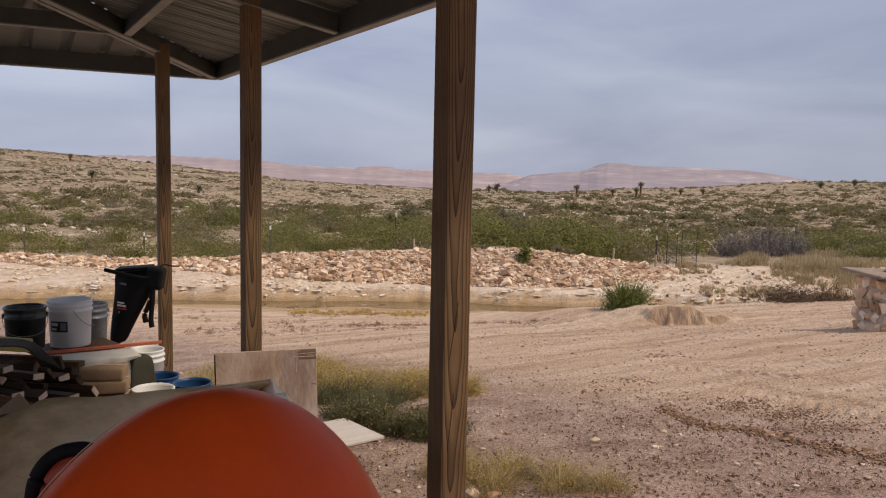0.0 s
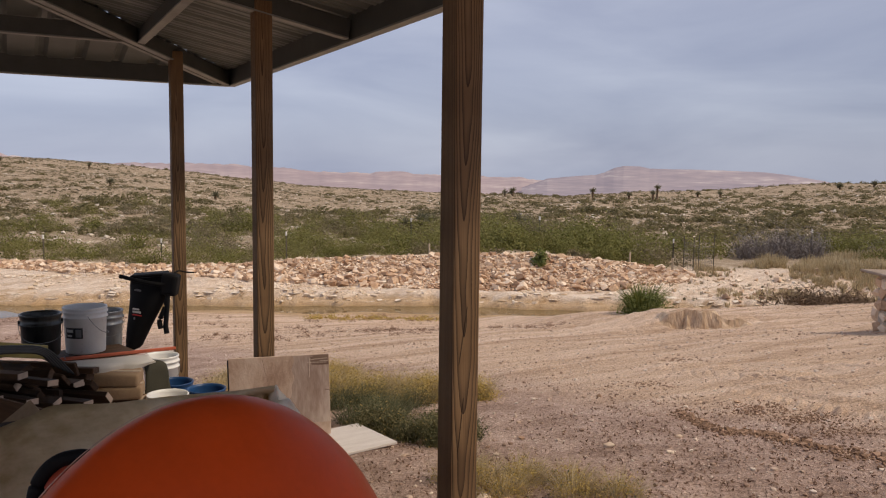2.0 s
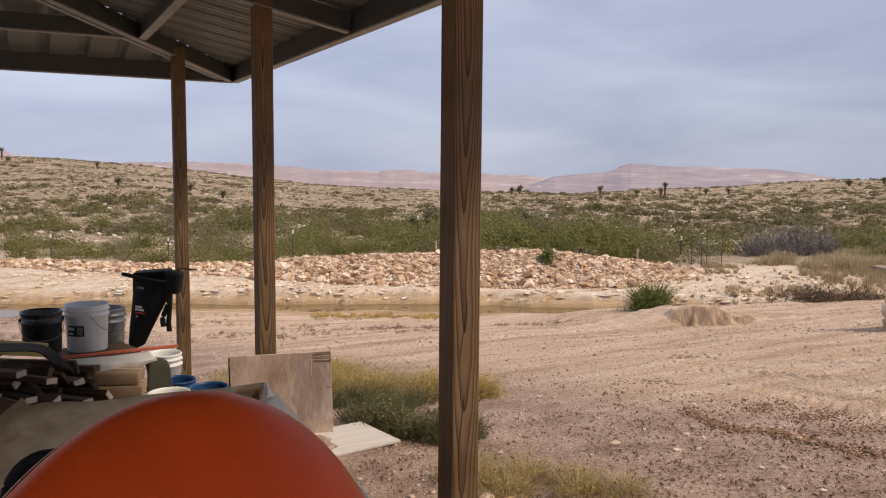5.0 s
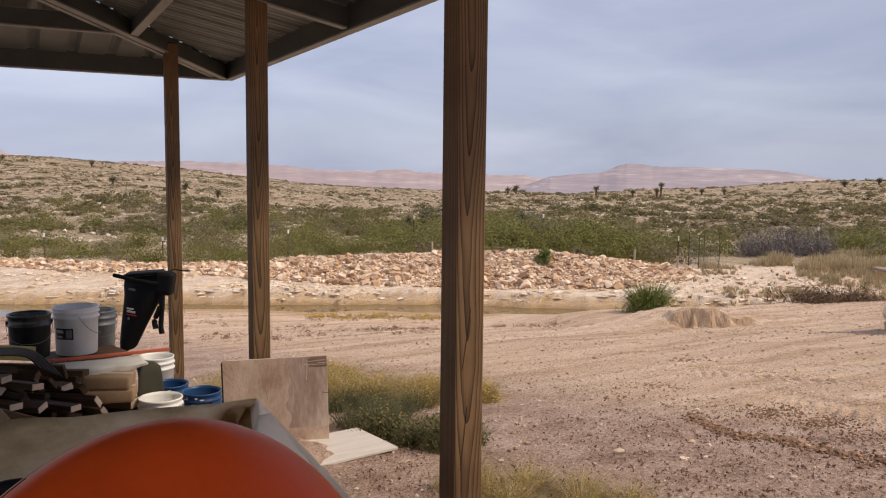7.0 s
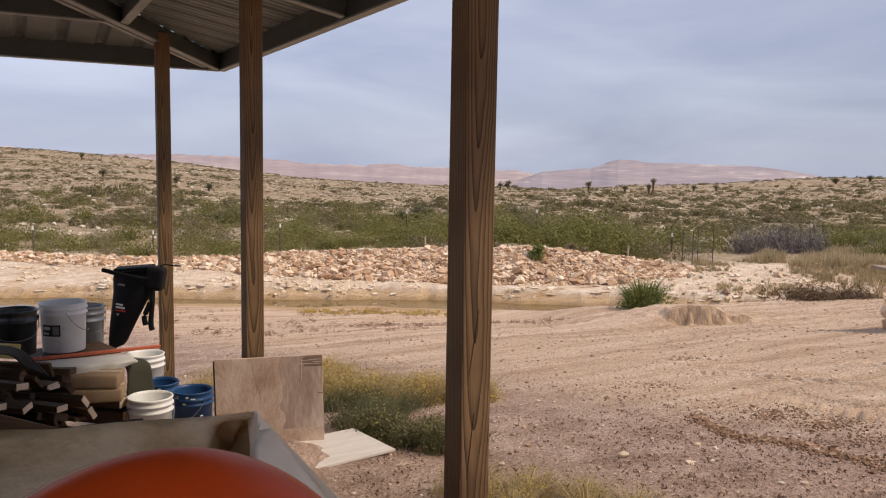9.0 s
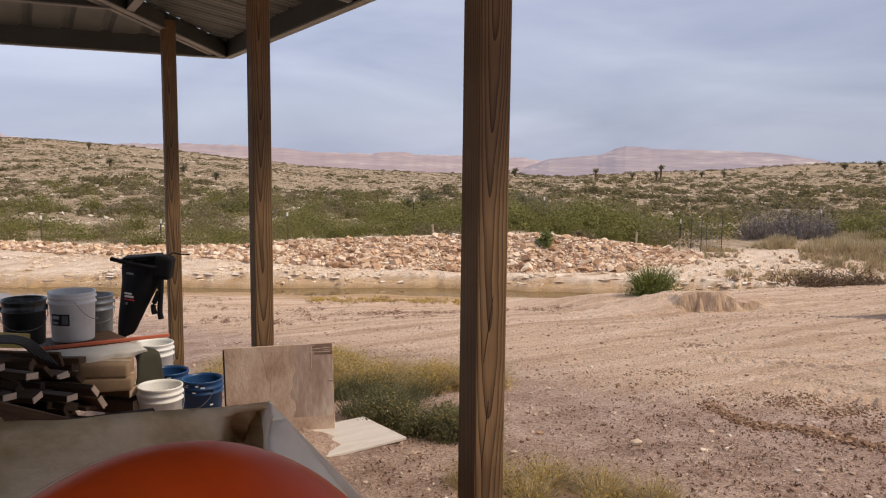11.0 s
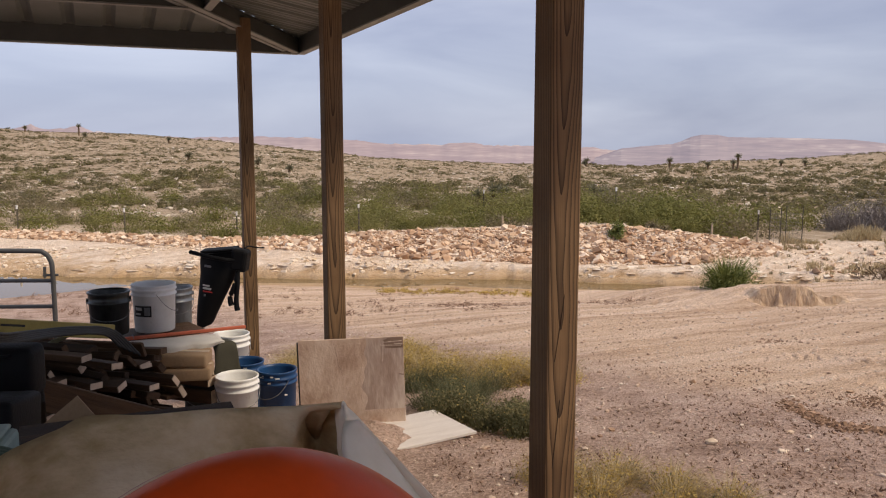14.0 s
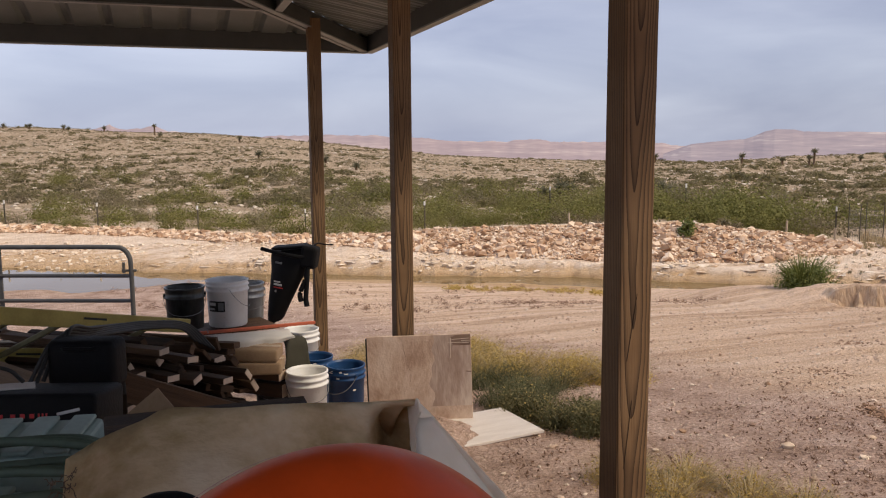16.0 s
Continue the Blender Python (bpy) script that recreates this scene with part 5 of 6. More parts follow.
class Soup:
    """Collects many small pieces into one mesh."""

    def __init__(self):
        self.v, self.f, self.n = [], [], 0

    def add(self, verts, faces):
        self.v.append(np.asarray(verts, float))
        self.f.append(np.asarray(faces, int) + self.n)
        self.n += len(verts)

    def mesh(self, name, material, smooth=False):
        v = np.vstack(self.v)
        me = bpy.data.meshes.new(name)
        me.vertices.add(len(v))
        me.vertices.foreach_set("co", v.astype(np.float32).ravel())
        tot = np.concatenate([np.full(len(g), g.shape[1], np.int32) for g in self.f])
        idx = np.concatenate([g.ravel() for g in self.f]).astype(np.int32)
        me.loops.add(len(idx))
        me.loops.foreach_set("vertex_index", idx)
        me.polygons.add(len(tot))
        me.polygons.foreach_set("loop_start", np.concatenate([[0], np.cumsum(tot)[:-1]]).astype(np.int32))
        me.materials.append(material)
        me.update(calc_edges=True)
        me.polygons.foreach_set("use_smooth", [smooth] * len(me.polygons))
        return me


_ico = bmesh.new()
bmesh.ops.create_icosphere(_ico, subdivisions=1, radius=1.0)
ICO_V = np.array([v.co[:] for v in _ico.verts])
ICO_F = np.array([[v.index for v in f.verts] for f in _ico.faces])
_ico.free()
RNG = np.random.default_rng(7)


def rock_shape(rng, flat=0.7, rough=0.28):
    d = ICO_V.copy()
    k = rng.normal(size=(5, 3))
    k /= np.linalg.norm(k, axis=1)[:, None]
    r = np.ones(len(d))
    for q in k:
        s = d @ q
        r = np.minimum(r, np.where(s > 0.35, 0.62 / np.maximum(s, 0.35) * (1 + 0.0 * s), 2))
    r = r * (1 + rough * rng.uniform(-0.5, 0.5, len(d)))
    return d * r[:, None] * np.array([1.0, rng.uniform(0.65, 1.0), flat * rng.uniform(0.7, 1.1)])


CHUNKS = []
for _k in range(24):
    _b = bmesh.new()
    _p = np.array([[i, j, k] for i in (-1, 1) for j in (-1, 1) for k in (-1, 1)], float) * 0.72
    _p = _p * RNG.uniform(0.62, 1.12, (8, 3)) + RNG.normal(0, 0.08, (8, 3))
    for _q in _p:
        _b.verts.new(_q)
    _h = bmesh.ops.convex_hull(_b, input=_b.verts)
    _loose = [v for v in _b.verts if not v.link_faces]
    bmesh.ops.delete(_b, geom=_loose, context="VERTS")
    _b.verts.index_update()
    CHUNKS.append((np.array([v.co[:] for v in _b.verts]), np.array([[v.index for v in f.verts] for f in _b.faces])))
    _b.free()


def chunk(rng, flat=0.65):
    """An angular broken stone, lying on its flatter side."""
    v, f = CHUNKS[int(rng.integers(0, len(CHUNKS)))]
    q = Euler((rng.uniform(0, 6.28), rng.uniform(0, 6.28), rng.uniform(0, 6.28))).to_matrix()
    v = v @ np.array(q)
    return v * np.array([rng.uniform(0.9, 1.35), rng.uniform(0.75, 1.1), flat * rng.uniform(0.75, 1.2)]), f


def turn_z(v, a):
    c, s = np.cos(a), np.sin(a)
    return np.stack([v[:, 0] * c - v[:, 1] * s, v[:, 0] * s + v[:, 1] * c, v[:, 2]], 1)


def tilt_x(v, a):
    c, s = np.cos(a), np.sin(a)
    return np.stack([v[:, 0], v[:, 1] * c - v[:, 2] * s, v[:, 1] * s + v[:, 2] * c], 1)


def leaves(rng, n, rx, ry, rz, size, aspect=0.45, low=0.0, shell=0.55, lumps=7):
    """A cloud of small two-triangle leaves gathered into lumps, with gaps and an uneven outline."""
    c = rng.normal(size=(lumps, 3))
    c /= np.linalg.norm(c, axis=1)[:, None]
    c[:, 2] = np.abs(c[:, 2]) * 0.9 + low
    c *= rng.uniform(0.35, 0.8, (lumps, 1))
    pick = rng.integers(0, lumps, n)
    p = c[pick] + rng.normal(size=(n, 3)) * 0.24
    p[:, 2] = np.abs(p[:, 2])
    p = p * np.array([rx, ry, rz])
    nrm = (p / np.array([rx, ry, rz]) - c[pick]) * 2.4 + rng.normal(size=(n, 3)) * 0.2 + np.array([0, 0, 0.25])
    a = np.cross(nrm, rng.normal(size=(n, 3)))
    a /= np.linalg.norm(a, axis=1)[:, None] + 1e-9
    b = np.cross(nrm, a)
    b /= np.linalg.norm(b, axis=1)[:, None] + 1e-9
    s = size * rng.uniform(0.6, 1.4, (n, 1))
    v = np.stack([p - a * s, p + b * s * aspect, p + a * s, p - b * s * aspect], 1).reshape(-1, 3)
    i = np.arange(n)[:, None] * 4
    return v, i + np.array([[0, 1, 2, 3]])


def blades(rng, n, r, h, w, lean=0.5, base_r=0.3):
    """Thin upright blades or stems that lean outwards."""
    a = rng.uniform(0, 2 * np.pi, n)
    q = np.sqrt(rng.uniform(0, 1, n)) * r
    base = np.stack([np.cos(a) * q * base_r, np.sin(a) * q * base_r, np.zeros(n)], 1)
    hh = h * rng.uniform(0.55, 1.1, n)
    tip = np.stack([np.cos(a) * q * (base_r + lean), np.sin(a) * q * (base_r + lean), hh], 1) + rng.normal(size=(n, 3)) * 0.05 * h
    mid = (base + tip) / 2 + np.stack([-np.cos(a) * q * 0.10, -np.sin(a) * q * 0.10, 0.10 * hh], 1)
    side = np.stack([-np.sin(a + 0.6), np.cos(a + 0.6), np.zeros(n)], 1) * w
    v = np.stack([base - side, base + side, mid + side * 0.8, mid - side * 0.8, tip], 1).reshape(-1, 3)
    i = np.arange(n)[:, None] * 5
    quads = i + np.array([[0, 1, 2, 3]])
    tris = i + np.array([[3, 2, 4]])
    return v, quads, tris


def stuff(name, soup, material, label, category, smooth=False):
    ob = new(name, soup.mesh(name, material, smooth))
    return tagged(ob, label, category, kind="stuff")


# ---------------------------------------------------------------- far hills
# distance haze is mixed into these mauve-grey rock colours
M_MESA = mat("haze_tinted_mesa_rock", [(0.32, (0.275, 0.245, 0.285)), (0.47, (0.325, 0.285, 0.315)), (0.57, (0.375, 0.325, 0.345)), (0.68, (0.56, 0.50, 0.49))], 0.010, 1.0, 0.0, 0.05, stretch=(0.28, 0.28, 3.2), fine=0.35, spec=0.0, detail=8.0)
M_RANGE = mat("haze_tinted_range_rock", [(0.30, (0.315, 0.262, 0.285)), (0.46, (0.365, 0.300, 0.315)), (0.57, (0.43, 0.355, 0.355)), (0.68, (0.58, 0.51, 0.49))], 0.010, 1.0, 0.0, 0.05, stretch=(0.28, 0.28, 3.2), fine=0.35, spec=0.0, detail=8.0)


def far_range(name, label, table, R, base, steps=420, cliff=0.34, seed=3, rough=1.0):
    """Ridge whose skyline follows a table of bearing and elevation, with a cliff band over a gullied slope."""
    bs = np.linspace(table[0][0], table[-1][0], steps)
    el = np.interp(bs, [t[0] for t in table], [t[1] for t in table])
    el = el + rough * (0.0009 * vnoise(bs * 1000, bs * 0, 14, seed) + 0.0006 * vnoise(bs * 1000, bs * 0, 5, seed + 1))
    rows = []
    for k, (fr, dr) in enumerate(((1.0, 300), (1.0, 0), (1 - cliff * 0.5, -70), (1 - cliff, -150), (0.5, -260), (0.28, -380), (0.1, -520), (-0.2, -800))):
        rr = R + dr + (26 * vnoise(bs * 1000, bs * 0 + k * 2, 70, seed + 5) + 8 * vnoise(bs * 1000, bs * 0 + k, 24, seed + 6)) * (k > 2)
        z = 1.55 + base + (el * R - base) * fr if fr >= 0 else 1.55 + base + (el * R - base) * fr
        x, y = xy_of(bs * rr, rr)
        rows.append(np.stack([x, y, z + 0 * x], 1))
    v = np.vstack(rows)
    i = np.arange(len(rows) - 1)[:, None] * steps
    j = np.arange(steps - 1)[None, :]
    f = np.stack([i + j, i + j + 1, i + steps + j + 1, i + steps + j], -1).reshape(-1, 4)
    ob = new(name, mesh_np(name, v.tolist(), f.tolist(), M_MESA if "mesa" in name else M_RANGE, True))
    return tagged(ob, label, "mountain", kind="structure")


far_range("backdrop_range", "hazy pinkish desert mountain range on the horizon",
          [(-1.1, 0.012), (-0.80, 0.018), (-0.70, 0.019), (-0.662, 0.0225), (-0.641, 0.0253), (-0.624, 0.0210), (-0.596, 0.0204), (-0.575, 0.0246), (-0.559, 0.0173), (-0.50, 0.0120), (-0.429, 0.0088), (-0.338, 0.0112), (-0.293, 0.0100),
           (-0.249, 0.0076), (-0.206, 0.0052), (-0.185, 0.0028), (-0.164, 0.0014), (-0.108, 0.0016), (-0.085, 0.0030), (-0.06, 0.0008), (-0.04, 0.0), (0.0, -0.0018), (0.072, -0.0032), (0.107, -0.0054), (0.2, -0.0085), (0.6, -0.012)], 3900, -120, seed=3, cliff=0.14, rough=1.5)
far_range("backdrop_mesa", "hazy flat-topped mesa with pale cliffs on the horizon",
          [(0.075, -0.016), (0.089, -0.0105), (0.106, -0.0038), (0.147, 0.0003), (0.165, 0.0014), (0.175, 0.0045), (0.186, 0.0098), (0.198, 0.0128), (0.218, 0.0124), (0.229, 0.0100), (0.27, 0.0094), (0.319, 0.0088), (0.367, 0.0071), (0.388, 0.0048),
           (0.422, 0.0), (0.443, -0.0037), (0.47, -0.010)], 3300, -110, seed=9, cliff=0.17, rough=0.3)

# ---------------------------------------------------------------- hillside scrub
soup = Soup()
dark = Soup()
shapes = [leaves(RNG, 75, 1, 1, 0.8, 0.17, 0.5, lumps=9) for _ in range(8)]
tuft_shapes = [leaves(RNG, 14, 1, 1, 0.7, 0.30, 0.45, lumps=4) for _ in range(8)]
N = 33000
vv = 34 + 78 * RNG.uniform(0, 1, N) ** 1.05
bb = RNG.uniform(-0.95, 0.68, N)
uu = bb * vv
X, Y = xy_of(uu, vv)
Z = height(X, Y)
big_n = 0.5 + 0.5 * vnoise(X, Y, 9, 21)
clear = vnoise(X, Y, 3.2, 22)
near_k = 1 - sstep(45, 75, vv)
right_k = sstep(-0.05, 0.12, bb)
for i in range(N):
    if clear[i] < -0.45 and RNG.random() < 0.5:
        continue
    s = RNG.uniform(0.10, 0.26) * (1 + 0.4 * big_n[i])
    if RNG.random() < 0.035 + 0.06 * near_k[i] + 0.055 * right_k[i]:
        s *= RNG.uniform(1.1, 2.3) * (1 + 0.35 * near_k[i])
        sv, sf = shapes[i % 8]
        dark.add(turn_z(sv, RNG.uniform(0, 6)) * s * np.array([1, 1, 0.85]) + [X[i], Y[i], Z[i] - 0.03], sf)
    else:
        sv, sf = tuft_shapes[i % 8]
        soup.add(turn_z(sv, RNG.uniform(0, 6)) * s * np.array([1, 1, 0.65]) + [X[i], Y[i], Z[i] - 0.03], sf)
scree = Soup()
for i in range(2600):
    v = 31 + 60 * RNG.uniform(0, 1) ** 1.4
    x, y = xy_of(RNG.uniform(-0.95, 0.66) * v, v)
    k = RNG.uniform(0.05, 0.15)
    cv, cf = chunk(RNG, 0.6)
    scree.add(cv * k + [x, y, ground_at(x, y) + 0.2 * k], cf)
stuff("hill_scree", scree, mat("pale_hill_stone", [(0.2, (0.40, 0.33, 0.25)), (0.8, (0.70, 0.62, 0.52))], 6, 0.9, 0.3, 20, vary=0.6, island=True, spec=0.1), "pale stones scattered over the hillside", "stones")
stuff("hill_scrub", soup, M_SCRUB, "low grey-olive scrub scattered over the hillside", "scrub")
stuff("hill_bushes", dark, M_HILLBUSH, "darker desert bushes scattered over the hillside", "bushes")

# ---------------------------------------------------------------- brush along the far bank
brush = Soup()
greyer = Soup()
sunny = Soup()
stems = Soup()
bshapes = [leaves(RNG, 760, 1, 1, 0.95, 0.050, 0.42, lumps=26) for _ in range(10)]
for i in range(940):
    b = RNG.uniform(-0.95, 0.62)
    left = float(np.interp(b, [-0.35, -0.12], [1.0, 0.0]))
    right = float(np.interp(b, [0.0, 0.15], [0.0, 1.0]))
    v = 26.2 - 0.7 * left + (13 + 11 * left - 6.5 * right) * RNG.uniform(0, 1) ** (1.25 + 0.3 * left)
    if RNG.random() < 0.10 * left or (0.25 < b < 0.48 and v < 31):
        continue
    u = b * v
    x, y = xy_of(u, v)
    if left > 0.5 and float(vnoise(np.array([x]), np.array([y]), 2.4, 91)[0]) < -0.40:
        continue
    z = ground_at(x, y)
    thick = np.interp(b, [-0.9, -0.45, -0.2, 0.0, 0.24, 0.30, 0.40, 0.6], [0.80, 0.82, 0.95, 1.05, 1.10, 0.85, 0.75, 0.95])
    s = (0.32 + 0.75 * RNG.uniform(0, 1) ** 1.8) * thick
    if v < 27.4:
        s *= 0.62 + 0.2 * left
    sv, sf = bshapes[i % 10]
    pick = RNG.random()
    if right > 0.5:
        tgt = greyer if pick < 0.22 and v > 29 else (sunny if pick < 0.34 else brush)
    else:
        tgt = greyer if pick < 0.14 + 0.24 * left else (sunny if pick < 0.55 + 0.2 * left else brush)
    tgt.add(turn_z(sv, RNG.uniform(0, 6)) * s * np.array([RNG.uniform(0.9, 1.35), RNG.uniform(0.9, 1.3), RNG.uniform(0.8, 1.4)]) + [x, y, z - 0.05], sf)
    bv, q, t = blades(RNG, 7, 1.0, 0.85, 0.010, 0.9, 0.1)
    stems.add(bv * s + [x, y, z - 0.05], q)
for b, v, s, tgt in ((-0.16, 26.3, 0.55, brush), (-0.12, 26.8, 0.7, sunny), (-0.07, 26.6, 0.62, brush), (-0.02, 26.9, 0.8, brush), (0.03, 27.0, 0.85, brush), (0.065, 27.2, 0.9, brush), (0.11, 27.0, 0.75, brush), (0.14, 27.4, 1.0, brush),
                     (0.175, 27.6, 1.05, brush), (0.205, 27.2, 0.9, brush), (0.235, 27.0, 0.95, greyer), (0.255, 27.6, 0.85, greyer), (0.29, 29.6, 1.0, brush), (0.32, 30.2, 0.9, sunny), (0.47, 29.8, 1.0, brush), (0.50, 30.5, 1.1, sunny), (0.54, 30.0, 1.0, brush),
                     (-0.24, 26.2, 0.6, sunny), (-0.29, 26.0, 0.6, brush), (-0.33, 26.4, 0.7, sunny), (-0.40, 26.2, 0.65, brush), (-0.47, 26.6, 0.7, brush), (-0.55, 26.5, 0.7, sunny), (-0.63, 26.8, 0.75, brush), (-0.72, 26.6, 0.7, brush)):
    x, y = xy_of(b * v, v)
    sv, sf = bshapes[int(RNG.integers(0, 10))]
    tgt.add(turn_z(sv, RNG.uniform(0, 6)) * s * np.array([1.25, 1.1, 1.15]) + [x, y, ground_at(x, y) - 0.05], sf)
stuff("bank_brush", brush, M_BRUSH, "dense green creosote brush along the far bank", "brush")
stuff("olive_bank_brush", sunny, M_BRUSH_Y, "yellow-olive creosote brush along the far bank", "brush")
stuff("grey_bank_brush", greyer, M_SCRUB, "grey-green brush mixed into the thicket", "brush")
stuff("brush_stems", stems, M_TWIG, "thin brown stems inside the brush", "stems")

# ---------------------------------------------------------------- rock bank
bank = empty("rock_bank", pose(*xy_of(2.0, 26.0), -1.3), "bank of loose tan and pink rubble above the water", "rock bank")
bank_inv = bank.matrix_basis.inverted()
rock_meshes = []
for k in range(14):
    _v, _f = chunk(RNG)
    rock_meshes.append(mesh_np("rock", _v.tolist(), _f.tolist(), M_ROCK))
joined = Soup()


def far_foot(u):
    return float(far_edge(np.array([float(u)]))[0])


spots = []
for i in range(23000):
    u = RNG.uniform(-24, 6.7)
    wide = float(np.interp(u, [-24, -12, -8, -5, -2, 1, 4.5, 6.7], [1.1, 1.1, 1.2, 1.9, 2.15, 2.3, 2.1, 1.0]))
    spots.append((u, float(rubble_foot(u)) + 2.15 - wide * RNG.uniform(0, 1) ** 0.95))
for i in range(260):
    u = 6.5 + 7.0 * RNG.uniform(0, 1)
    spots.append((u, far_foot(u) + 0.4 + 3.6 * RNG.uniform(0, 1) ** 1.3))
spots.sort(key=lambda q: (abs(q[0] - 2.5) > 5.2, RNG.random()))
_su, _sv = np.array(spots).T
spot_x, spot_y = xy_of(_su, _sv)
spot_z = height(spot_x, spot_y)
for i, (u, v) in enumerate(spots):
    x, y = float(spot_x[i]), float(spot_y[i])
    big = RNG.random()
    s = (0.024 + 0.040 * big ** 2.4 + (0.05 if big > 0.975 else 0)) * (1.0 if v > float(rubble_foot(u)) + 0.6 else 1.2)
    z = float(spot_z[i]) + s * 0.35
    if i < 300:
        s *= 1.3
        ob = new("rock", rock_meshes[i % 14])
        ob.parent = bank
        ob.matrix_basis = bank_inv @ (Matrix.LocRotScale((x, y, z), Euler((RNG.uniform(-0.6, 0.6), RNG.uniform(-0.6, 0.6), RNG.uniform(0, 6.28))), (s * 1.1, s * 1.05, s)))
    else:
        cv, cf = chunk(RNG)
        joined.add(turn_z(tilt_x(cv, RNG.uniform(-0.7, 0.7)), RNG.uniform(0, 6.28)) * s * 1.1 + [x, y, z], cf)
rest = new("rubble", joined.mesh("rubble", M_ROCK_I))
rest.parent = bank
rest.matrix_basis = bank_inv
tagged(rest, "smaller rubble between the rocks", "", kind="stuff")

# pale ledges at the foot of the bank, and on the bank further along
slabs = Soup()
for i in range(120):
    u = RNG.uniform(-20, 13) if i < 50 else RNG.uniform(1.5, 12)
    if float(vnoise(np.array([u]), np.array([0.0]), 1.7, 61)[0]) < -0.1:
        continue
    v = far_foot(u) + RNG.uniform(0.30, 0.55) + (RNG.uniform(0.2, 1.6) if i % 4 == 0 else 0)
    for k in range(2):
        x, y = xy_of(u + RNG.normal(0, 0.15), v + 0.14 * k)
        q = RNG.uniform(0.05, 0.13)
        cv, cf = chunk(RNG, 0.36)
        slabs.add(turn_z(cv * q * np.array([1.9, 1.0, 1.0]), RNG.normal(-0.5, 0.25)) + [x, y, ground_at(x, y) - 0.015], cf)
for i in range(170):
    u = RNG.uniform(-12, 9)
    x, y = xy_of(u, far_foot(u) + 0.27 + 0.5 * RNG.uniform(0, 1) ** 2)
    q = RNG.uniform(0.035, 0.10)
    cv, cf = chunk(RNG, 0.38)
    slabs.add(turn_z(cv * q * np.array([1.7, 0.9, 1.0]), RNG.normal(-0.5, 0.2)) + [x, y, ground_at(x, y) - 0.1 * q], cf)
for i in range(3200):
    u = RNG.uniform(-22, 12)
    v = far_foot(u) + RNG.uniform(0.1, 2.9)
    if float(vnoise(np.array([u]), np.array([v]), 1.1, 62)[0]) < -0.15:
        continue
    x, y = xy_of(u, v)
    q = 0.022 + 0.065 * RNG.uniform(0, 1) ** 3
    cv, cf = chunk(RNG)
    slabs.add(cv * q + [x, y, ground_at(x, y) + 0.2 * q], cf)
M_LEDGE = mat("ledge_rock", [(0.2, (0.50, 0.36, 0.22)), (0.45, (0.70, 0.56, 0.42)), (0.8, (0.84, 0.75, 0.63))], 3, 0.9, 0.4, 14, stretch=(1, 1, 5), vary=0.5, island=True, spec=0.1)
stuff("rock_ledges", slabs, M_LEDGE, "pale flat rock ledges along the water", "rock")

# ---------------------------------------------------------------- fence posts and stakes
M_TPOST = mat("rusty_steel_post", two((0.10, 0.085, 0.06)), 20, 0.8, 0.2, 60)
M_WTOP = mat("white_post_top", two((0.70, 0.68, 0.64)), 20, 0.6)
M_STAKE = mat("pale_stake_wood", two((0.42, 0.34, 0.25)), 12, 0.9, 0.2, 60)


def t_post(u, v, h):
    x, y = xy_of(u, v)
    e = empty("fence_post", pose(x, y, ground_at(x, y) - 0.05, 0, 0, RNG.uniform(0, 90)), "dark steel fence post with a white tip", "post", "fence posts")
    bm = bmesh.new()
    add_box(bm, (0.055, 0.010, h), pose(0, 0, h / 2), 0.001)
    add_box(bm, (0.010, 0.035, h), pose(0, 0.02, h / 2), 0.001)
    part("stem", bm, M_TPOST, e)
    part("tip", box((0.060, 0.042, 0.13), pose(0, 0.014, h - 0.055), 0.004), M_WTOP, e, "white painted tip")


for col, v, h in ((-0.80, 26.2, 1.05), (-0.66, 26.4, 1.0), (-0.515, 26.4, 1.0), (-0.367, 26.4, 1.0), (-0.212, 26.6, 1.1), (-0.058, 28.4, 1.3), (0.099, 28.6, 1.3), (0.263, 26.0, 1.2), (0.43, 29.5, 1.2)):
    t_post(col * v, v, h * 0.85)
for col, v, h in ((-0.0355, 25.3, 0.42), (0.210, 24.6, 0.42), (0.262, 24.9, 0.45)):
    x, y = xy_of(col * v, v)
    st = part("stake", box((0.045, 0.045, h), pose(0, 0, h / 2 - 0.05), 0.004), M_STAKE, None)
    st.matrix_basis = pose(x, y, ground_at(x, y), 4, -6, 20)
    tagged(st, "short pale wooden stake on the rock bank", "stake", "wooden stakes")

# wire cage
cx, cy = 16.85, 15.38
cage = empty("wire_cage", pose(cx, cy, ground_at(cx, cy)), "small wire plant cage on four steel stakes", "cage")
for sx, sy in ((-0.42, -0.2), (0.38, -0.22), (0.30, 0.3), (-0.34, 0.28)):
    part("stake", tube([(sx, sy, -0.1), (sx * 0.99, sy, 1.05)], 0.014, 6), M_TPOST, cage)
M_WIRE = mat("thin_wire", two((0.22, 0.20, 0.18)), 9, 0.6)
bm = bmesh.new()
cor = [(-0.42, -0.2), (0.38, -0.22), (0.30, 0.3), (-0.34, 0.28)]
for z in np.linspace(0.05, 0.85, 8):
    add_tube(bm, [(x, y, z) for x, y in cor], 0.0025, 4, True)
for k in range(4):
    for s in np.linspace(0.1, 0.9, 6):
        a, c = Vector(cor[k]), Vector(cor[(k + 1) % 4])
        p = a.lerp(c, s)
        add_tube(bm, [(p.x, p.y, 0.0), (p.x, p.y, 0.88)], 0.0025, 4)
part("mesh_wire", bm, M_WIRE, cage, "thin wire mesh")
v_, q_, t_ = blades(RNG, 60, 0.35, 0.55, 0.006, 0.7)
sp = Soup()
sp.add(v_, q_)
me = sp.mesh("caged_shrub", M_STRAW)
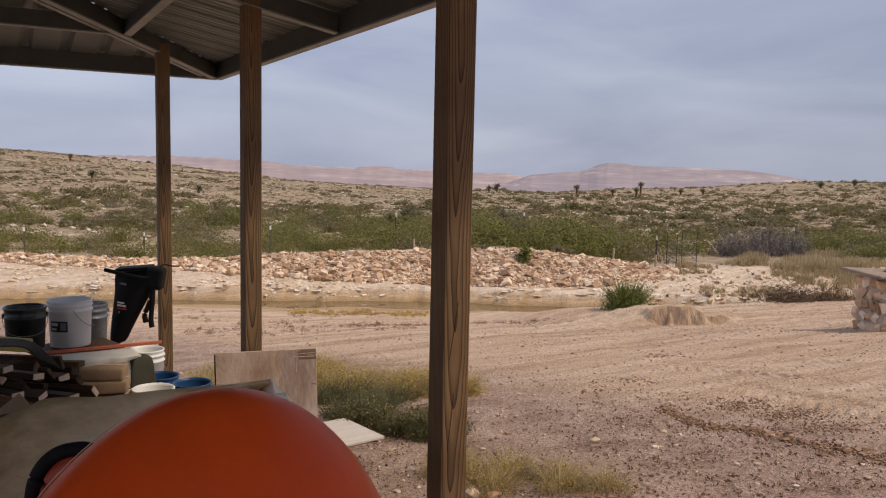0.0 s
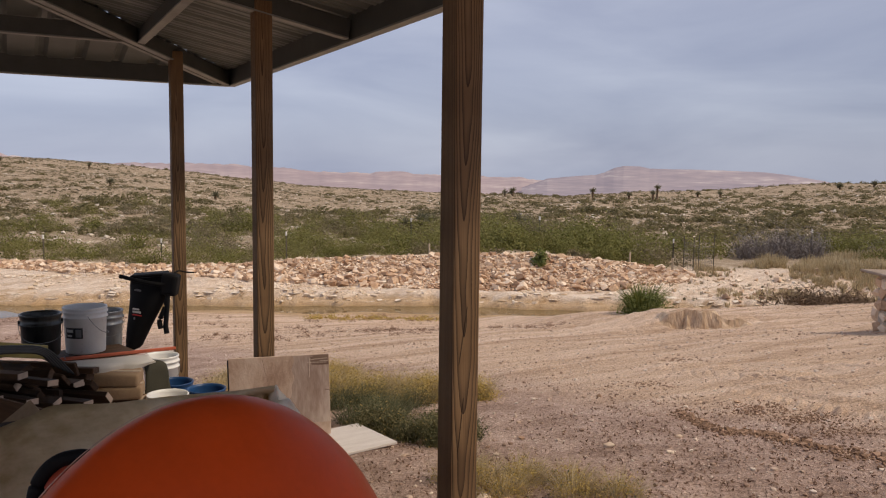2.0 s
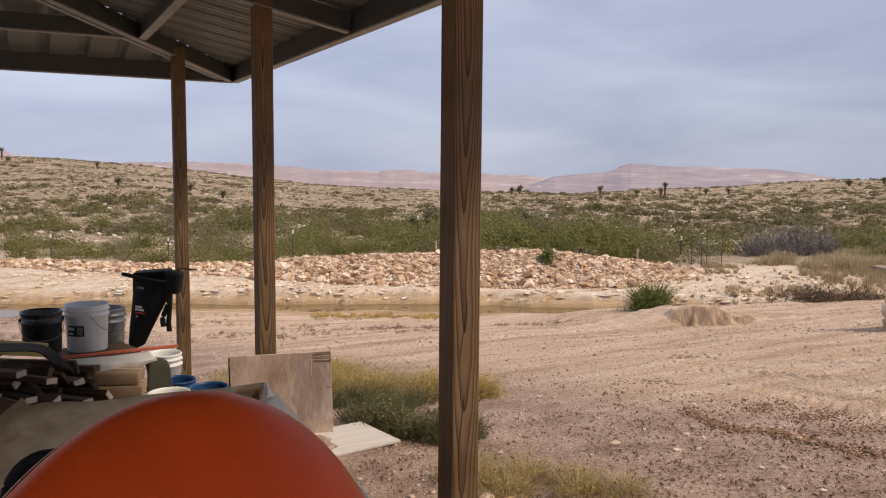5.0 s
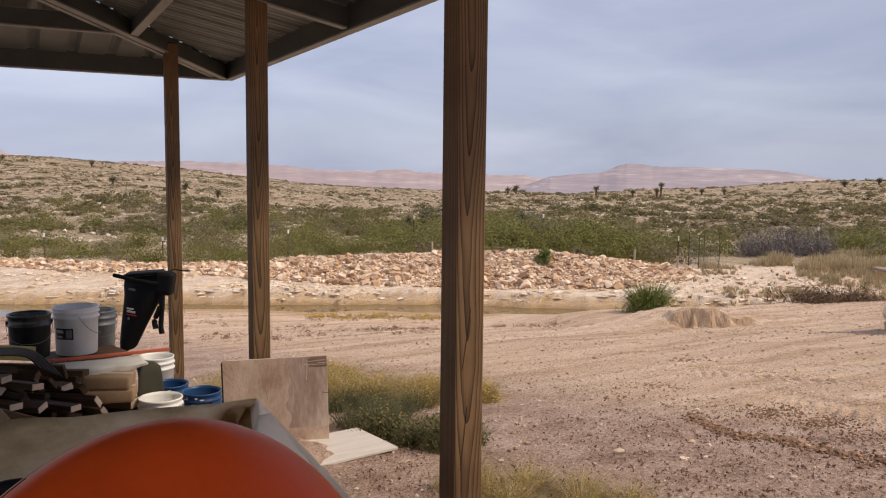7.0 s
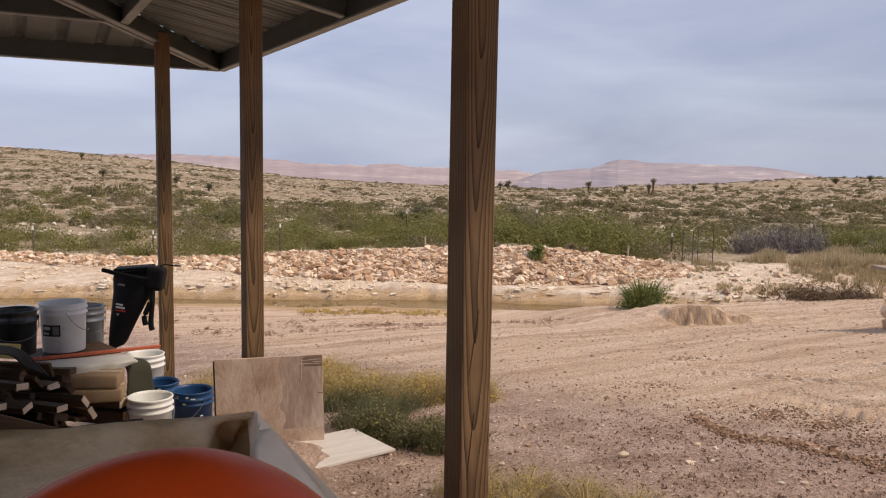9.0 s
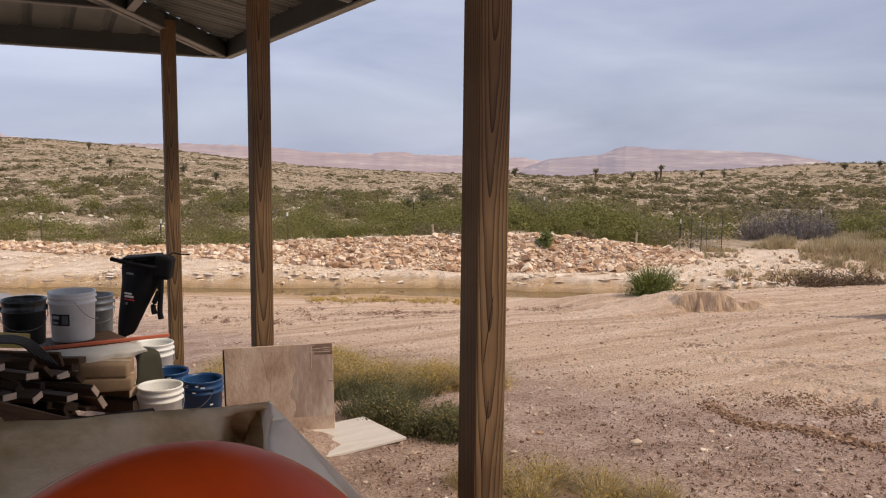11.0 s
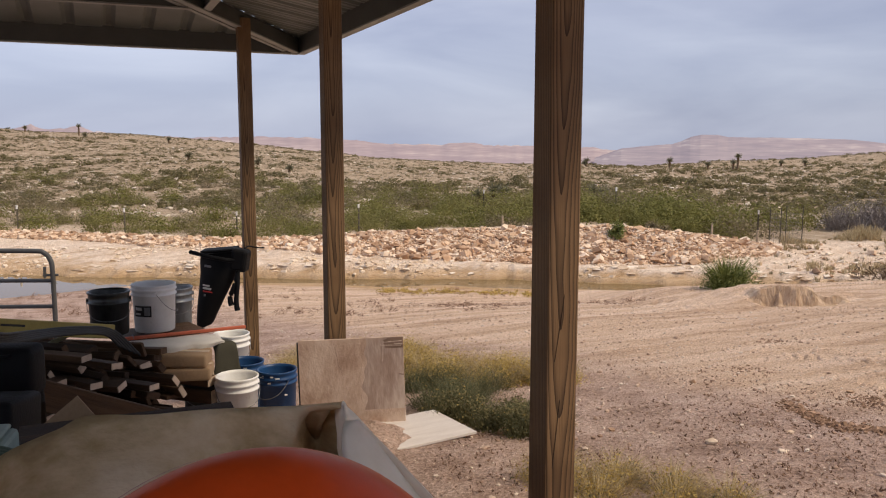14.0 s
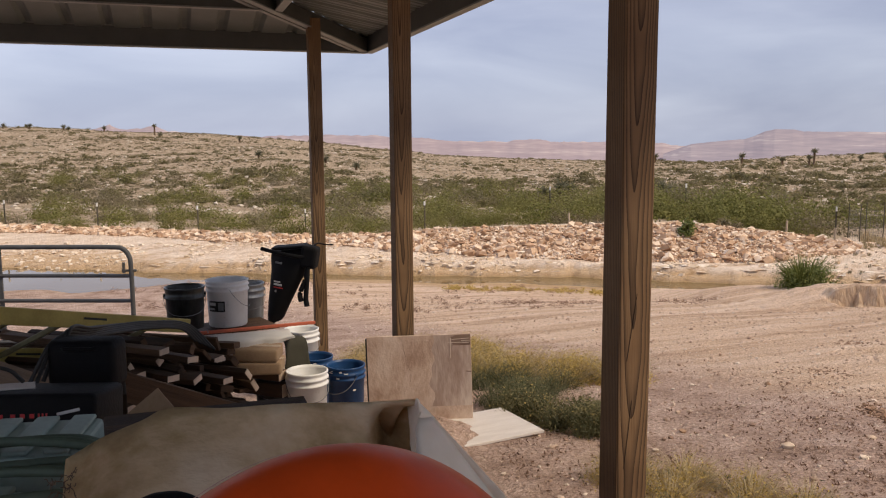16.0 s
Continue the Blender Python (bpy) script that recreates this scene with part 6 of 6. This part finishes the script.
tagged(new("caged_shrub", me), "dry shrub inside the wire cage", "shrub").matrix_basis = pose(cx, cy, ground_at(cx, cy) - 0.02)


# ---------------------------------------------------------------- shrubs that stand alone
def shrub(name, x, y, label, category, leaf, n, rx, rz, size, stem, seed, lumps=14, aspect=0.4, low=0.05, nstem=40, group=""):
    rng = np.random.default_rng(seed)
    e = empty(name, pose(x, y, ground_at(x, y) - 0.03), label, category, group)
    s = Soup()
    s.add(*leaves(rng, n, rx, rx, rz, size, aspect, low, lumps=lumps))
    o = new("foliage", s.mesh("foliage", leaf))
    o.parent = e
    o["kind"] = "stuff"
    if nstem:
        v, q, t = blades(rng, nstem, rx, rz * 0.9, 0.008, 0.7, 0.12)
        s = Soup()
        s.add(v, q)
        o = new("stalk", s.mesh("stalk", stem))
        o.parent = e
        o["kind"] = "stuff"
    return e


cre = shrub("creosote_bush", 9.83, 9.95, "bright green creosote bush on the near bank", "bush", M_GREEN, 6500, 0.55, 0.58, 0.022, M_TWIG, 5, lumps=90)
rng_c = np.random.default_rng(15)
spray = Soup()
bv, bq, bt = blades(rng_c, 420, 0.60, 0.62, 0.007, 0.75, 0.40)
spray.add(bv, bq)
spray.f.append(bt)
o = new("spray", spray.mesh("spray", M_GREEN))
o.parent = cre
o["kind"] = "stuff"
x, y = xy_of(0.103 * 23.5, 23.5)
shrub("green_bush", x, y, "small green bush growing out of the rock bank", "bush", M_GREEN, 700, 0.30, 0.52, 0.05, M_TWIG, 6)
for col, v in ((0.14, 25.4), (0.155, 25.6), (0.05, 25.8)):
    x, y = xy_of(col * v, v)
    shrub("grey_shrub", x, y, "small grey-green shrub on the crest of the bank", "bush", M_SCRUB, 260, 0.28, 0.28, 0.05, M_TWIG, int(col * 100), group="crest shrubs")

# the grey thicket of bare twigs
def bare_thicket(u, v, r, h, n, seed, label, material):
    rng = np.random.default_rng(seed)
    x, y = xy_of(u, v)
    s = Soup()
    for k in range(n):
        a, q = rng.uniform(0, 6.28), r * math.sqrt(rng.uniform(0, 1))
        bv, bq, bt = blades(rng, 26, 0.9, h * rng.uniform(0.6, 1.0), 0.007, 1.0, 0.12)
        s.add(bv + [math.cos(a) * q, math.sin(a) * q * 0.5, 0], bq)
        lv, lf = leaves(rng, 170, 0.75, 0.6, h * 0.95, 0.07, 0.12, lumps=9)
        s.add(lv + [math.cos(a) * q, math.sin(a) * q * 0.5, 0], lf)
    ob = new("bare_thicket", s.mesh("bare_thicket", material))
    ob.matrix_basis = pose(x, y, ground_at(x, y) - 0.05, 0, 0, -29)
    return tagged(ob, label, "thicket")


bare_thicket(11.4, 29.5, 1.75, 1.45, 40, 31, "tangled grey leafless thicket above the wash", M_GREYTWIG)
bare_thicket(0.535 * 29, 29.0, 1.2, 0.9, 14, 32, "tangled grey leafless thicket beside the grass", M_GREYTWIG)
bare_thicket(0.53 * 19.5, 19.5, 0.75, 0.75, 12, 33, "brown leafless shrub leaning over the wash", M_TWIG)
bare_thicket(7.9, 17.6, 0.9, 0.5, 12, 35, "brown leafless shrub beside the stone pier", M_TWIG)
bare_thicket(0.445 * 20.6, 20.6, 0.6, 0.42, 8, 34, "brown leafless shrub at the edge of the wash", M_TWIG)

# dry grass on the right bank
grass = Soup()
for i in range(2600):
    v = RNG.uniform(20.2, 28.5)
    b = RNG.uniform(0.29, 0.62)
    if b < 0.36 and v > 26.5 or (b < 0.32 and v < 23) or (v < 22.5 and RNG.random() < 0.55):
        continue
    x, y = xy_of(b * v, v)
    gap_ = float(vnoise(np.array([x]), np.array([y]), 1.3, 95)[0])
    if gap_ < -0.25 + RNG.uniform(-0.2, 0.2):
        continue
    h = RNG.uniform(0.10, 0.36) * (1 + 0.5 * gap_) * (1.9 if b > 0.37 and v > 23.5 else 0.9)
    bv, q, t = blades(RNG, 34, h * 0.7, h, 0.006, 0.7)
    grass.add(bv + [x, y, ground_at(x, y) - 0.02], q)
stuff("dry_grass", grass, M_STRAW, "tall straw-coloured dry grass on the bank", "grass")
rb = Soup()
for i in range(70):
    v = RNG.uniform(18.3, 24)
    b = RNG.uniform(0.24, 0.62)
    x, y = xy_of(b * v, v)
    bv, q, t = blades(RNG, 20, 0.14, 0.15, 0.006, 0.7)
    rb.add(bv + [x, y, ground_at(x, y) - 0.02], q)
stuff("low_dry_weeds", rb, M_SCRUB, "low grey weeds on the edge of the wash", "weeds")

# ---------------------------------------------------------------- yuccas
def yucca(col, v, h, heads, seed):
    rng = np.random.default_rng(seed)
    x, y = xy_of(col * v, v)
    e = empty("yucca", pose(x, y, ground_at(x, y) - 0.05), "tall yucca with a shaggy trunk and spiky heads", "yucca", "yuccas on the ridge")
    for k in range(heads):
        hh = 0.50 * h * (1 if k == 0 else rng.uniform(0.6, 0.85))
        lx = 0.0 if k == 0 else rng.uniform(-0.9, 0.9)
        part("trunk", tube([(0, 0, 0), (lx * 0.4, 0, hh * 0.5), (lx, 0, hh)], 0.10, 8, r_end=0.09), M_TWIG, e, "shaggy brown trunk", True)
        s = Soup()
        n = 130
        d = rng.normal(size=(n, 3))
        d /= np.linalg.norm(d, axis=1)[:, None]
        d[:, 2] = d[:, 2] * 0.8 + 0.25
        L = rng.uniform(0.26, 0.52, (n, 1))
        w = np.cross(d, rng.normal(size=(n, 3)))
        w /= np.linalg.norm(w, axis=1)[:, None]
        o = np.array([lx, 0, hh])
        vv_ = np.stack([o - w * 0.035 + d * 0.02, o + w * 0.035 + d * 0.02, o + d * L], 1).reshape(-1, 3)
        s.add(vv_, np.arange(n * 3).reshape(n, 3))
        c = new("crown", s.mesh("crown", M_YUCCA))
        c.parent = e


for k, (col, v, h, hd) in enumerate(((-0.575, 95, 2.3, 1), (-0.567, 93, 0.7, 1), (-0.648, 98, 1.1, 1), (-0.708, 98, 1.1, 2), (-0.759, 98, 1.0, 2), (-0.80, 98, 0.8, 1), (-0.456, 92, 1.0, 1), (-0.43, 64, 1.0, 1), (-0.34, 62, 0.7, 1), (-0.30, 58, 0.7, 1),
                                     (0.162, 80, 1.6, 1), (0.206, 82, 1.0, 1), (0.235, 78, 1.7, 1), (0.240, 80, 2.6, 1), (0.289, 84, 0.9, 1), (0.316, 86, 0.9, 1), (0.065, 84, 1.3, 2), (0.055, 82, 1.0, 1), (0.46, 90, 0.9, 2), (0.50, 90, 0.8, 2),
                                     (-0.046, 37, 1.4, 2), (-0.034, 38, 1.2, 1), (0.073, 40, 1.2, 2), (0.085, 41, 0.9, 1))):
    yucca(col, v, h, hd, 50 + k)

# ---------------------------------------------------------------- stone pier at the edge of the yard
px_, py_ = 8.42, 3.62
pier = empty("stone_pier", pose(px_, py_, ground_at(px_, py_) - 0.05, 0, 0, -25), "rough stone masonry pier with a flat slab on top", "masonry")
part("core", box((0.56, 0.56, 0.74), pose(0.02, 0, 0.36), 0.02), mat("grey_mortar", two((0.44, 0.37, 0.30)), 9, 0.95, 0.4, 40), pier, "grey mortar")
rk = np.random.default_rng(77)
for row in range(5):
    for k in range(4):
        for face in range(2):
            cv, cf = chunk(rk, 0.75)
            long_, tall_ = 0.098 * rk.uniform(0.85, 1.2), 0.082 * rk.uniform(0.85, 1.1)
            o = new("stone", mesh_np("stone", (cv * (np.array([long_, 0.035, tall_ * 1.3]) if face == 0 else np.array([0.035, long_, tall_ * 1.3]))).tolist(), cf.tolist(), M_ROCK))
            o.parent = pier
            at_ = -0.21 + 0.145 * k + 0.05 * (row % 2) + rk.normal(0, 0.01)
            o.matrix_basis = pose(at_, -0.285, 0.08 + 0.142 * row, 0, 4 * rk.normal(), 0) if face == 0 else pose(-0.265, at_, 0.08 + 0.142 * row, 4 * rk.normal(), 0, 0)
part("slab", box((0.95, 0.85, 0.035), pose(0.06, 0, 0.752, 1, 1.5, 0), 0.012, 2), mat("weathered_slab", [(0.3, (0.22, 0.17, 0.13)), (0.7, (0.40, 0.32, 0.25))], 8, 0.95, 0.4, 40, spec=0.1), pier, "thin grey slab")
for k in range(3):
    cv, cf = chunk(rk, 0.45)
    o = new("cap_stone", mesh_np("cap_stone", (cv * 0.16).tolist(), cf.tolist(), M_ROCK))
    o.parent = pier
    o.matrix_basis = pose(0.08 + 0.16 * k, 0.0, 0.81 + 0.035 * (k == 1))

# ---------------------------------------------------------------- yard details
peb = Soup()
for i in range(9500):
    v = 2.2 + 15 * RNG.uniform(0, 1) ** 1.3
    b = RNG.uniform(-0.5, 0.62)
    x, y = xy_of(b * v, v)
    if x < 0.15 and y < 4.6:
        continue
    s = 0.0045 + 0.017 * RNG.uniform(0, 1) ** 7 + 0.0006 * v
    peb.add(turn_z(rock_shape(RNG, 0.7, 0.2), RNG.uniform(0, 6)) * s + [x, y, ground_at(x, y) + s * 0.2], ICO_F)
stuff("gravel", peb, M_PEBBLE, "loose pebbles strewn over the yard", "gravel")
lit = Soup()
for i in range(19000):
    v = 3.0 + 13 * RNG.uniform(0, 1) ** 1.7
    b = RNG.uniform(-0.12, 0.62)
    x, y = xy_of(b * v, v)
    n_ = float(vnoise(np.array([x]), np.array([y]), 0.9, 31)[0])
    far_ = float(sstep(7.6, 9.0, np.array([v + 1.15 * b * v + 0.8 * n_]))[0])
    if n_ + RNG.uniform(-0.7, 0.9) < 0.05 + 1.15 * far_ or x < 0.2:
        continue
    lv, lf = leaves(RNG, 4, 0.010, 0.010, 0.014, 0.0060, 0.35, lumps=2)
    lit.add(lv * RNG.uniform(0.6, 1.7) + [x, y, ground_at(x, y) + 0.003], lf)
stuff("leaf_litter", lit, M_LITTER, "dark dry seedlings and leaf litter on the yard", "litter")
# a churned rut: clumps of dark crumbled soil along a broken line
rut = Soup()
RUT = [(2.62, 1.57), (2.44, 1.10), (2.50, 0.80), (2.44, 0.62), (2.50, 0.15), (2.72, -0.5)]
seg = np.array(smooth_path([(q[0], q[1], 0) for q in RUT], 12))
for i in range(2300):
    s_ = RNG.uniform(0, 1)
    p = seg[int(s_ * (len(seg) - 1))]
    gap = float(vnoise(np.array([s_ * 10]), np.array([0.0]), 1.0, 71)[0])
    w = RNG.normal(0, 0.022 + 0.045 * max(0.0, gap + 0.2))
    x, y = p[0] + w + RNG.normal(0, 0.02), p[1] + w * 0.5 + RNG.normal(0, 0.03)
    k = RNG.uniform(0.003, 0.012) * (1 if RNG.random() < 0.93 else 2.0)
    cv, cf = chunk(RNG, 0.8)
    rut.add(cv * k + [x, y, ground_at(x, y) + k * 0.3], cf)
for cx_, cy_, rx_, ry_, n_ in ((3.11, 1.36, 0.13, 0.10, 300), (3.13, 0.95, 0.13, 0.09, 300), (2.9, 0.55, 0.16, 0.1, 200), (4.5, 3.55, 0.12, 0.10, 160), (3.3, 2.6, 0.16, 0.08, 120)):
    for i in range(n_):
        x, y = cx_ + RNG.normal(0, rx_), cy_ + RNG.normal(0, rx_) * 0.8
        k = RNG.uniform(0.003, 0.010)
        cv, cf = chunk(RNG, 0.7)
        rut.add(cv * k + [x, y, ground_at(x, y) + k * 0.3], cf)
stuff("soil_clods", rut, M_CLOD, "dark crumbled clods along a churned rut", "clods")
# tyre tread marks: slanted low ridges of pressed-up soil in two rows
trk = Soup()
LN, LW = 9, 5
la, lb = np.meshgrid(np.linspace(-1, 1, LN), np.linspace(-1, 1, LW))
lug = np.stack([la.ravel(), lb.ravel(), ((1 - la ** 4) * np.clip(1 - np.abs(lb + 0.15 * (1 - lb ** 2)) ** 1.4, 0, 1)).ravel()], 1)
_i, _j = np.arange(LW - 1)[:, None] * LN, np.arange(LN - 1)[None, :]
lugf = np.stack([_i + _j, _i + _j + 1, _i + LN + _j + 1, _i + LN + _j], -1).reshape(-1, 4)
for line, wide, tall in (([(3.84, 3.30), (3.70, 2.0), (3.54, 0.9), (3.40, -0.4)], 0.15, 1.0), ([(3.95, 4.60), (4.12, 3.7), (4.34, 2.4), (4.68, 1.55), (4.9, 0.4)], 0.15, 0.85),
                         ([(4.60, 3.65), (5.07, 2.92), (5.5, 2.11), (5.9, 1.0)], 0.14, 0.6), ([(2.66, 2.85), (2.78, 2.30)], 0.12, 0.55), ([(4.0, 5.9), (5.1, 4.7), (5.9, 3.7)], 0.12, 0.35)):
    pts = np.array([[p.x, p.y] for p in smooth_path([(q[0], q[1], 0) for q in line], 40)])
    run = np.concatenate([[0], np.cumsum(np.hypot(*np.diff(pts, axis=0).T))])
    for i in range(int(run[-1] / 0.115)):
        p = np.array([np.interp(0.115 * i, run, pts[:, 0]), np.interp(0.115 * i, run, pts[:, 1])])
        p2 = np.array([np.interp(0.115 * i + 0.05, run, pts[:, 0]), np.interp(0.115 * i + 0.05, run, pts[:, 1])])
        d = (p2 - p) / max(np.hypot(*(p2 - p)), 1e-6)
        if 0.115 * i > run[-1] - 0.06:
            continue
        e = np.array([-d[1], d[0]])
        fade = tall * (0.65 + 0.35 * math.sin(i * 0.21 + line[0][0]))
        for sgn in (-1, 1):
            q = p + e * wide * sgn + d * (0.055 if sgn > 0 else 0)
            a = math.atan2(d[1], d[0]) + sgn * 0.95
            sv = lug * np.array([0.13 * RNG.uniform(0.85, 1.1), 0.042, 0.040 * fade * RNG.uniform(0.7, 1.15)])
            sv = turn_z(sv, a + RNG.normal(0, 0.06)) + [q[0] + RNG.normal(0, 0.008), q[1] + RNG.normal(0, 0.008), 0]
            sv[:, 2] += height(sv[:, 0], sv[:, 1]) - 0.004
            trk.add(sv, lugf)
stuff("tyre_tracks", trk, M_GROUND, "raised tractor tyre tread marks in soft soil", "tracks", True)
# an eroded earth mound with a scarped ochre face
NU, NV = 150, 130
MU = np.linspace(1.3, 6.0, NU)
MV = np.concatenate([np.linspace(11.2, 12.02, 30), np.linspace(12.04, 12.30, 45), np.linspace(12.34, 15.4, NV - 75)])
GU, GV = np.meshgrid(MU, MV)
wob = 0.06 * vnoise(GU, GV, 0.26, 81) + 0.035 * vnoise(GU, GV * 3, 0.08, 82)
steep = sstep(3.0, 3.15, GU) * sstep(4.45, 4.1, GU)
front = steep * sstep(12.02 + wob, 12.10 + wob, GV) + (1 - steep) * sstep(11.3, 12.9, GV)
top = np.interp(GU, [1.3, 2.2, 3.0, 3.5, 3.85, 3.95, 4.5, 5.2, 6.0], [0.0, 0.12, 0.22, 0.27, 0.24, 0.16, 0.13, 0.06, 0.0]) * (1 + 0.10 * vnoise(GU, GV, 0.5, 85))
back = sstep(15.3, 12.9, GV)
MX, MY = xy_of(GU, GV)
edge_k = np.minimum(np.minimum(sstep(1.3, 1.7, GU), sstep(6.0, 5.5, GU)), np.minimum(sstep(11.2, 11.4, GV), sstep(15.4, 15.1, GV)))
MZ = height(MX, MY) + top * front * back * (1 + 0.12 * vnoise(GU, GV, 0.35, 83)) + 0.022 * vnoise(GU, GV, 0.11, 84) * edge_k - 0.03 * (1 - edge_k)
_i = np.arange(NV - 1)[:, None] * NU
_j = np.arange(NU - 1)[None, :]
mf = np.stack([_i + _j, _i + _j + 1, _i + NU + _j + 1, _i + NU + _j], -1).reshape(-1, 4)
M_SCARP = mat("ochre_earth_face", [(0.32, (0.20, 0.125, 0.075)), (0.44, (0.45, 0.32, 0.21)), (0.60, (0.58, 0.44, 0.315))], 9, 0.95, 0.8, 30, stretch=(1, 1, 0.35), spec=0.1, dist=0.03)
mesh_mound = mesh_np("earth_mound", np.stack([MX.ravel(), MY.ravel(), MZ.ravel()], 1).tolist(), mf.tolist(), [M_GROUND, M_SCARP])
zz = MZ.ravel()[mf]
cu, cv_ = GU.ravel()[mf].mean(1), GV.ravel()[mf].mean(1)
mesh_mound.polygons.foreach_set("material_index", ((np.ptp(zz, axis=1) > 0.010) & (cu > 3.05) & (cu < 4.4) & (cv_ > 11.95) & (cv_ < 12.32)).astype(np.int32))
tagged(new("earth_mound", mesh_mound), "low eroded earth mound with a crumbling ochre face", "mound", kind="stuff")
# single stones
for k, (x, y, s) in enumerate(((1.55, 1.02, 0.045), (1.75, 0.75, 0.03), (1.35, 1.6, 0.03), (0.62, 0.95, 0.05), (0.50, 0.62, 0.06), (0.56, 0.55, 0.045), (0.40, 0.66, 0.04), (2.6, 2.4, 0.035), (3.2, 1.6, 0.03), (0.80, 1.85, 0.05), (2.05, 1.0, 0.028))):
    o = new("stone", mesh_np("stone", (rock_shape(RNG, 0.6, 0.25) * s).tolist(), ICO_F.tolist(), M_ROCK))
    o.matrix_basis = pose(x, y, ground_at(x, y) + s * 0.2, 0, 0, 37 * k)
    tagged(o, "pale rough stone lying on the yard", "stone", "stones on the yard")

# low tufts on the silt and the eroded lump of earth
tf = Soup()
for i in range(900):
    v = RNG.uniform(12.0, 19.2)
    b = RNG.uniform(-0.66, 0.14)
    x, y = xy_of(b * v, v)
    if float(vnoise(np.array([x]), np.array([y]), 1.5, 41)[0]) < 0.0:
        continue
    lv, lf = leaves(RNG, 40, 0.12, 0.12, 0.09, 0.013, 0.4, lumps=6)
    tf.add(lv * RNG.uniform(0.35, 1.25) + [x, y, ground_at(x, y)], lf)
stuff("low_tufts", tf, M_LITTER, "small grey-green tufts on bare silt", "tufts")
ly = Soup()
for i in range(90):
    u = RNG.uniform(-3.5, 0.2)
    x, y = xy_of(u, 18.4 + RNG.normal(0, 0.25))
    lv, lf = leaves(RNG, 30, 0.15, 0.15, 0.07, 0.02, 0.5, lumps=5)
    ly.add(lv * RNG.uniform(0.7, 1.4) + [x, y, ground_at(x, y)], lf)
stuff("water_plants", ly, M_YELLOW, "yellowish plants at the water's edge", "plants")

# ---------------------------------------------------------------- weeds by the posts
def weed(x, y, r, h, kind, seed):
    rng = np.random.default_rng(seed)
    lab = {"yellow": "wispy yellow-flowered weed", "green": "dark green leafy weed", "dry": "dry brown-grey weed", "straw": "dry straw-coloured weed with yellow flowers"}[kind] + " growing beside the shelter"
    e = empty("weed", pose(x, y, ground_at(x, y) - 0.02), lab, "weed", "weeds beside the shelter")
    bv, q, t = blades(rng, 240, r * 1.1, h * 0.98, 0.0016, 0.9, 0.45)
    s = Soup()
    s.add(bv, q)
    s.f.append(t)
    o = new("stalk", s.mesh("stalk", {"yellow": M_STRAW, "green": M_WEED, "dry": M_WEED, "straw": M_STRAW}[kind]))
    o.parent = e
    o["kind"] = "stuff"
    s = Soup()
    n = {"yellow": 2600, "green": 1700, "dry": 500, "straw": 1200}[kind]
    s.add(*leaves(rng, n, r * 1.0, r * 1.0, h * 1.05, {"yellow": 0.0090, "green": 0.010, "dry": 0.008, "straw": 0.006}[kind], 0.45, lumps=26))
    o = new("foliage" if kind != "yellow" else "blossom", s.mesh("foliage", {"yellow": M_YELLOW, "green": M_WEED_G, "dry": M_WEED, "straw": M_YELLOW}[kind]))
    o.parent = e
    o["kind"] = "stuff"
    if kind in ("yellow", "straw"):
        s = Soup()
        s.add(*leaves(rng, 300 if kind == "yellow" else 90, r, r, h * 0.8, 0.012, 0.3, lumps=14))
        o = new("foliage", s.mesh("foliage", M_WEED))
        o.parent = e
        o["kind"] = "stuff"
    else:
        s = Soup()
        s.add(*leaves(rng, 46, r, r, h * 1.1, 0.007, 0.7, lumps=14))
        o = new("blossom", s.mesh("blossom", M_YELLOW))
        o.parent = e
        o["kind"] = "stuff"


WEEDS = []
rw = random.Random(5)
for i in range(19):
    t = rw.random()
    WEEDS.append((0.95 + 0.7 * t + rw.uniform(-0.25, 0.2), 5.0 - 1.9 * t + rw.uniform(-0.3, 0.3), 0.25, 0.22, "yellow"))
for i in range(9):
    t = rw.random()
    WEEDS.append((0.66 + 0.34 * t + rw.uniform(-0.05, 0.05), 2.45 - 0.75 * t + rw.uniform(-0.1, 0.1), 0.15, 0.17, "green"))
for i in range(13):
    WEEDS.append((rw.uniform(0.66, 1.30), rw.uniform(2.4, 3.5), 0.20, 0.19, "dry"))
for x, y in ((0.62, 0.86), (0.78, 0.72), (0.94, 0.58), (0.84, 0.42), (1.02, 0.32), (0.70, 1.12), (0.60, 0.62), (0.55, 1.0), (0.86, 0.88)):
    WEEDS.append((x, y, 0.15, 0.12, "straw"))
for i in range(5):
    WEEDS.append((rw.uniform(0.2, 0.7), rw.uniform(4.3, 5.8), 0.25, 0.16, "straw"))
for x, y, kd in ((0.80, 2.02, "green"), (0.92, 1.92, "dry"), (0.99, 2.12, "green"), (0.86, 1.76, "dry"), (1.04, 1.86, "green")):
    WEEDS.append((x, y, 0.16, 0.16, kd))
for k, wd in enumerate(WEEDS):
    weed(*wd, 200 + k)
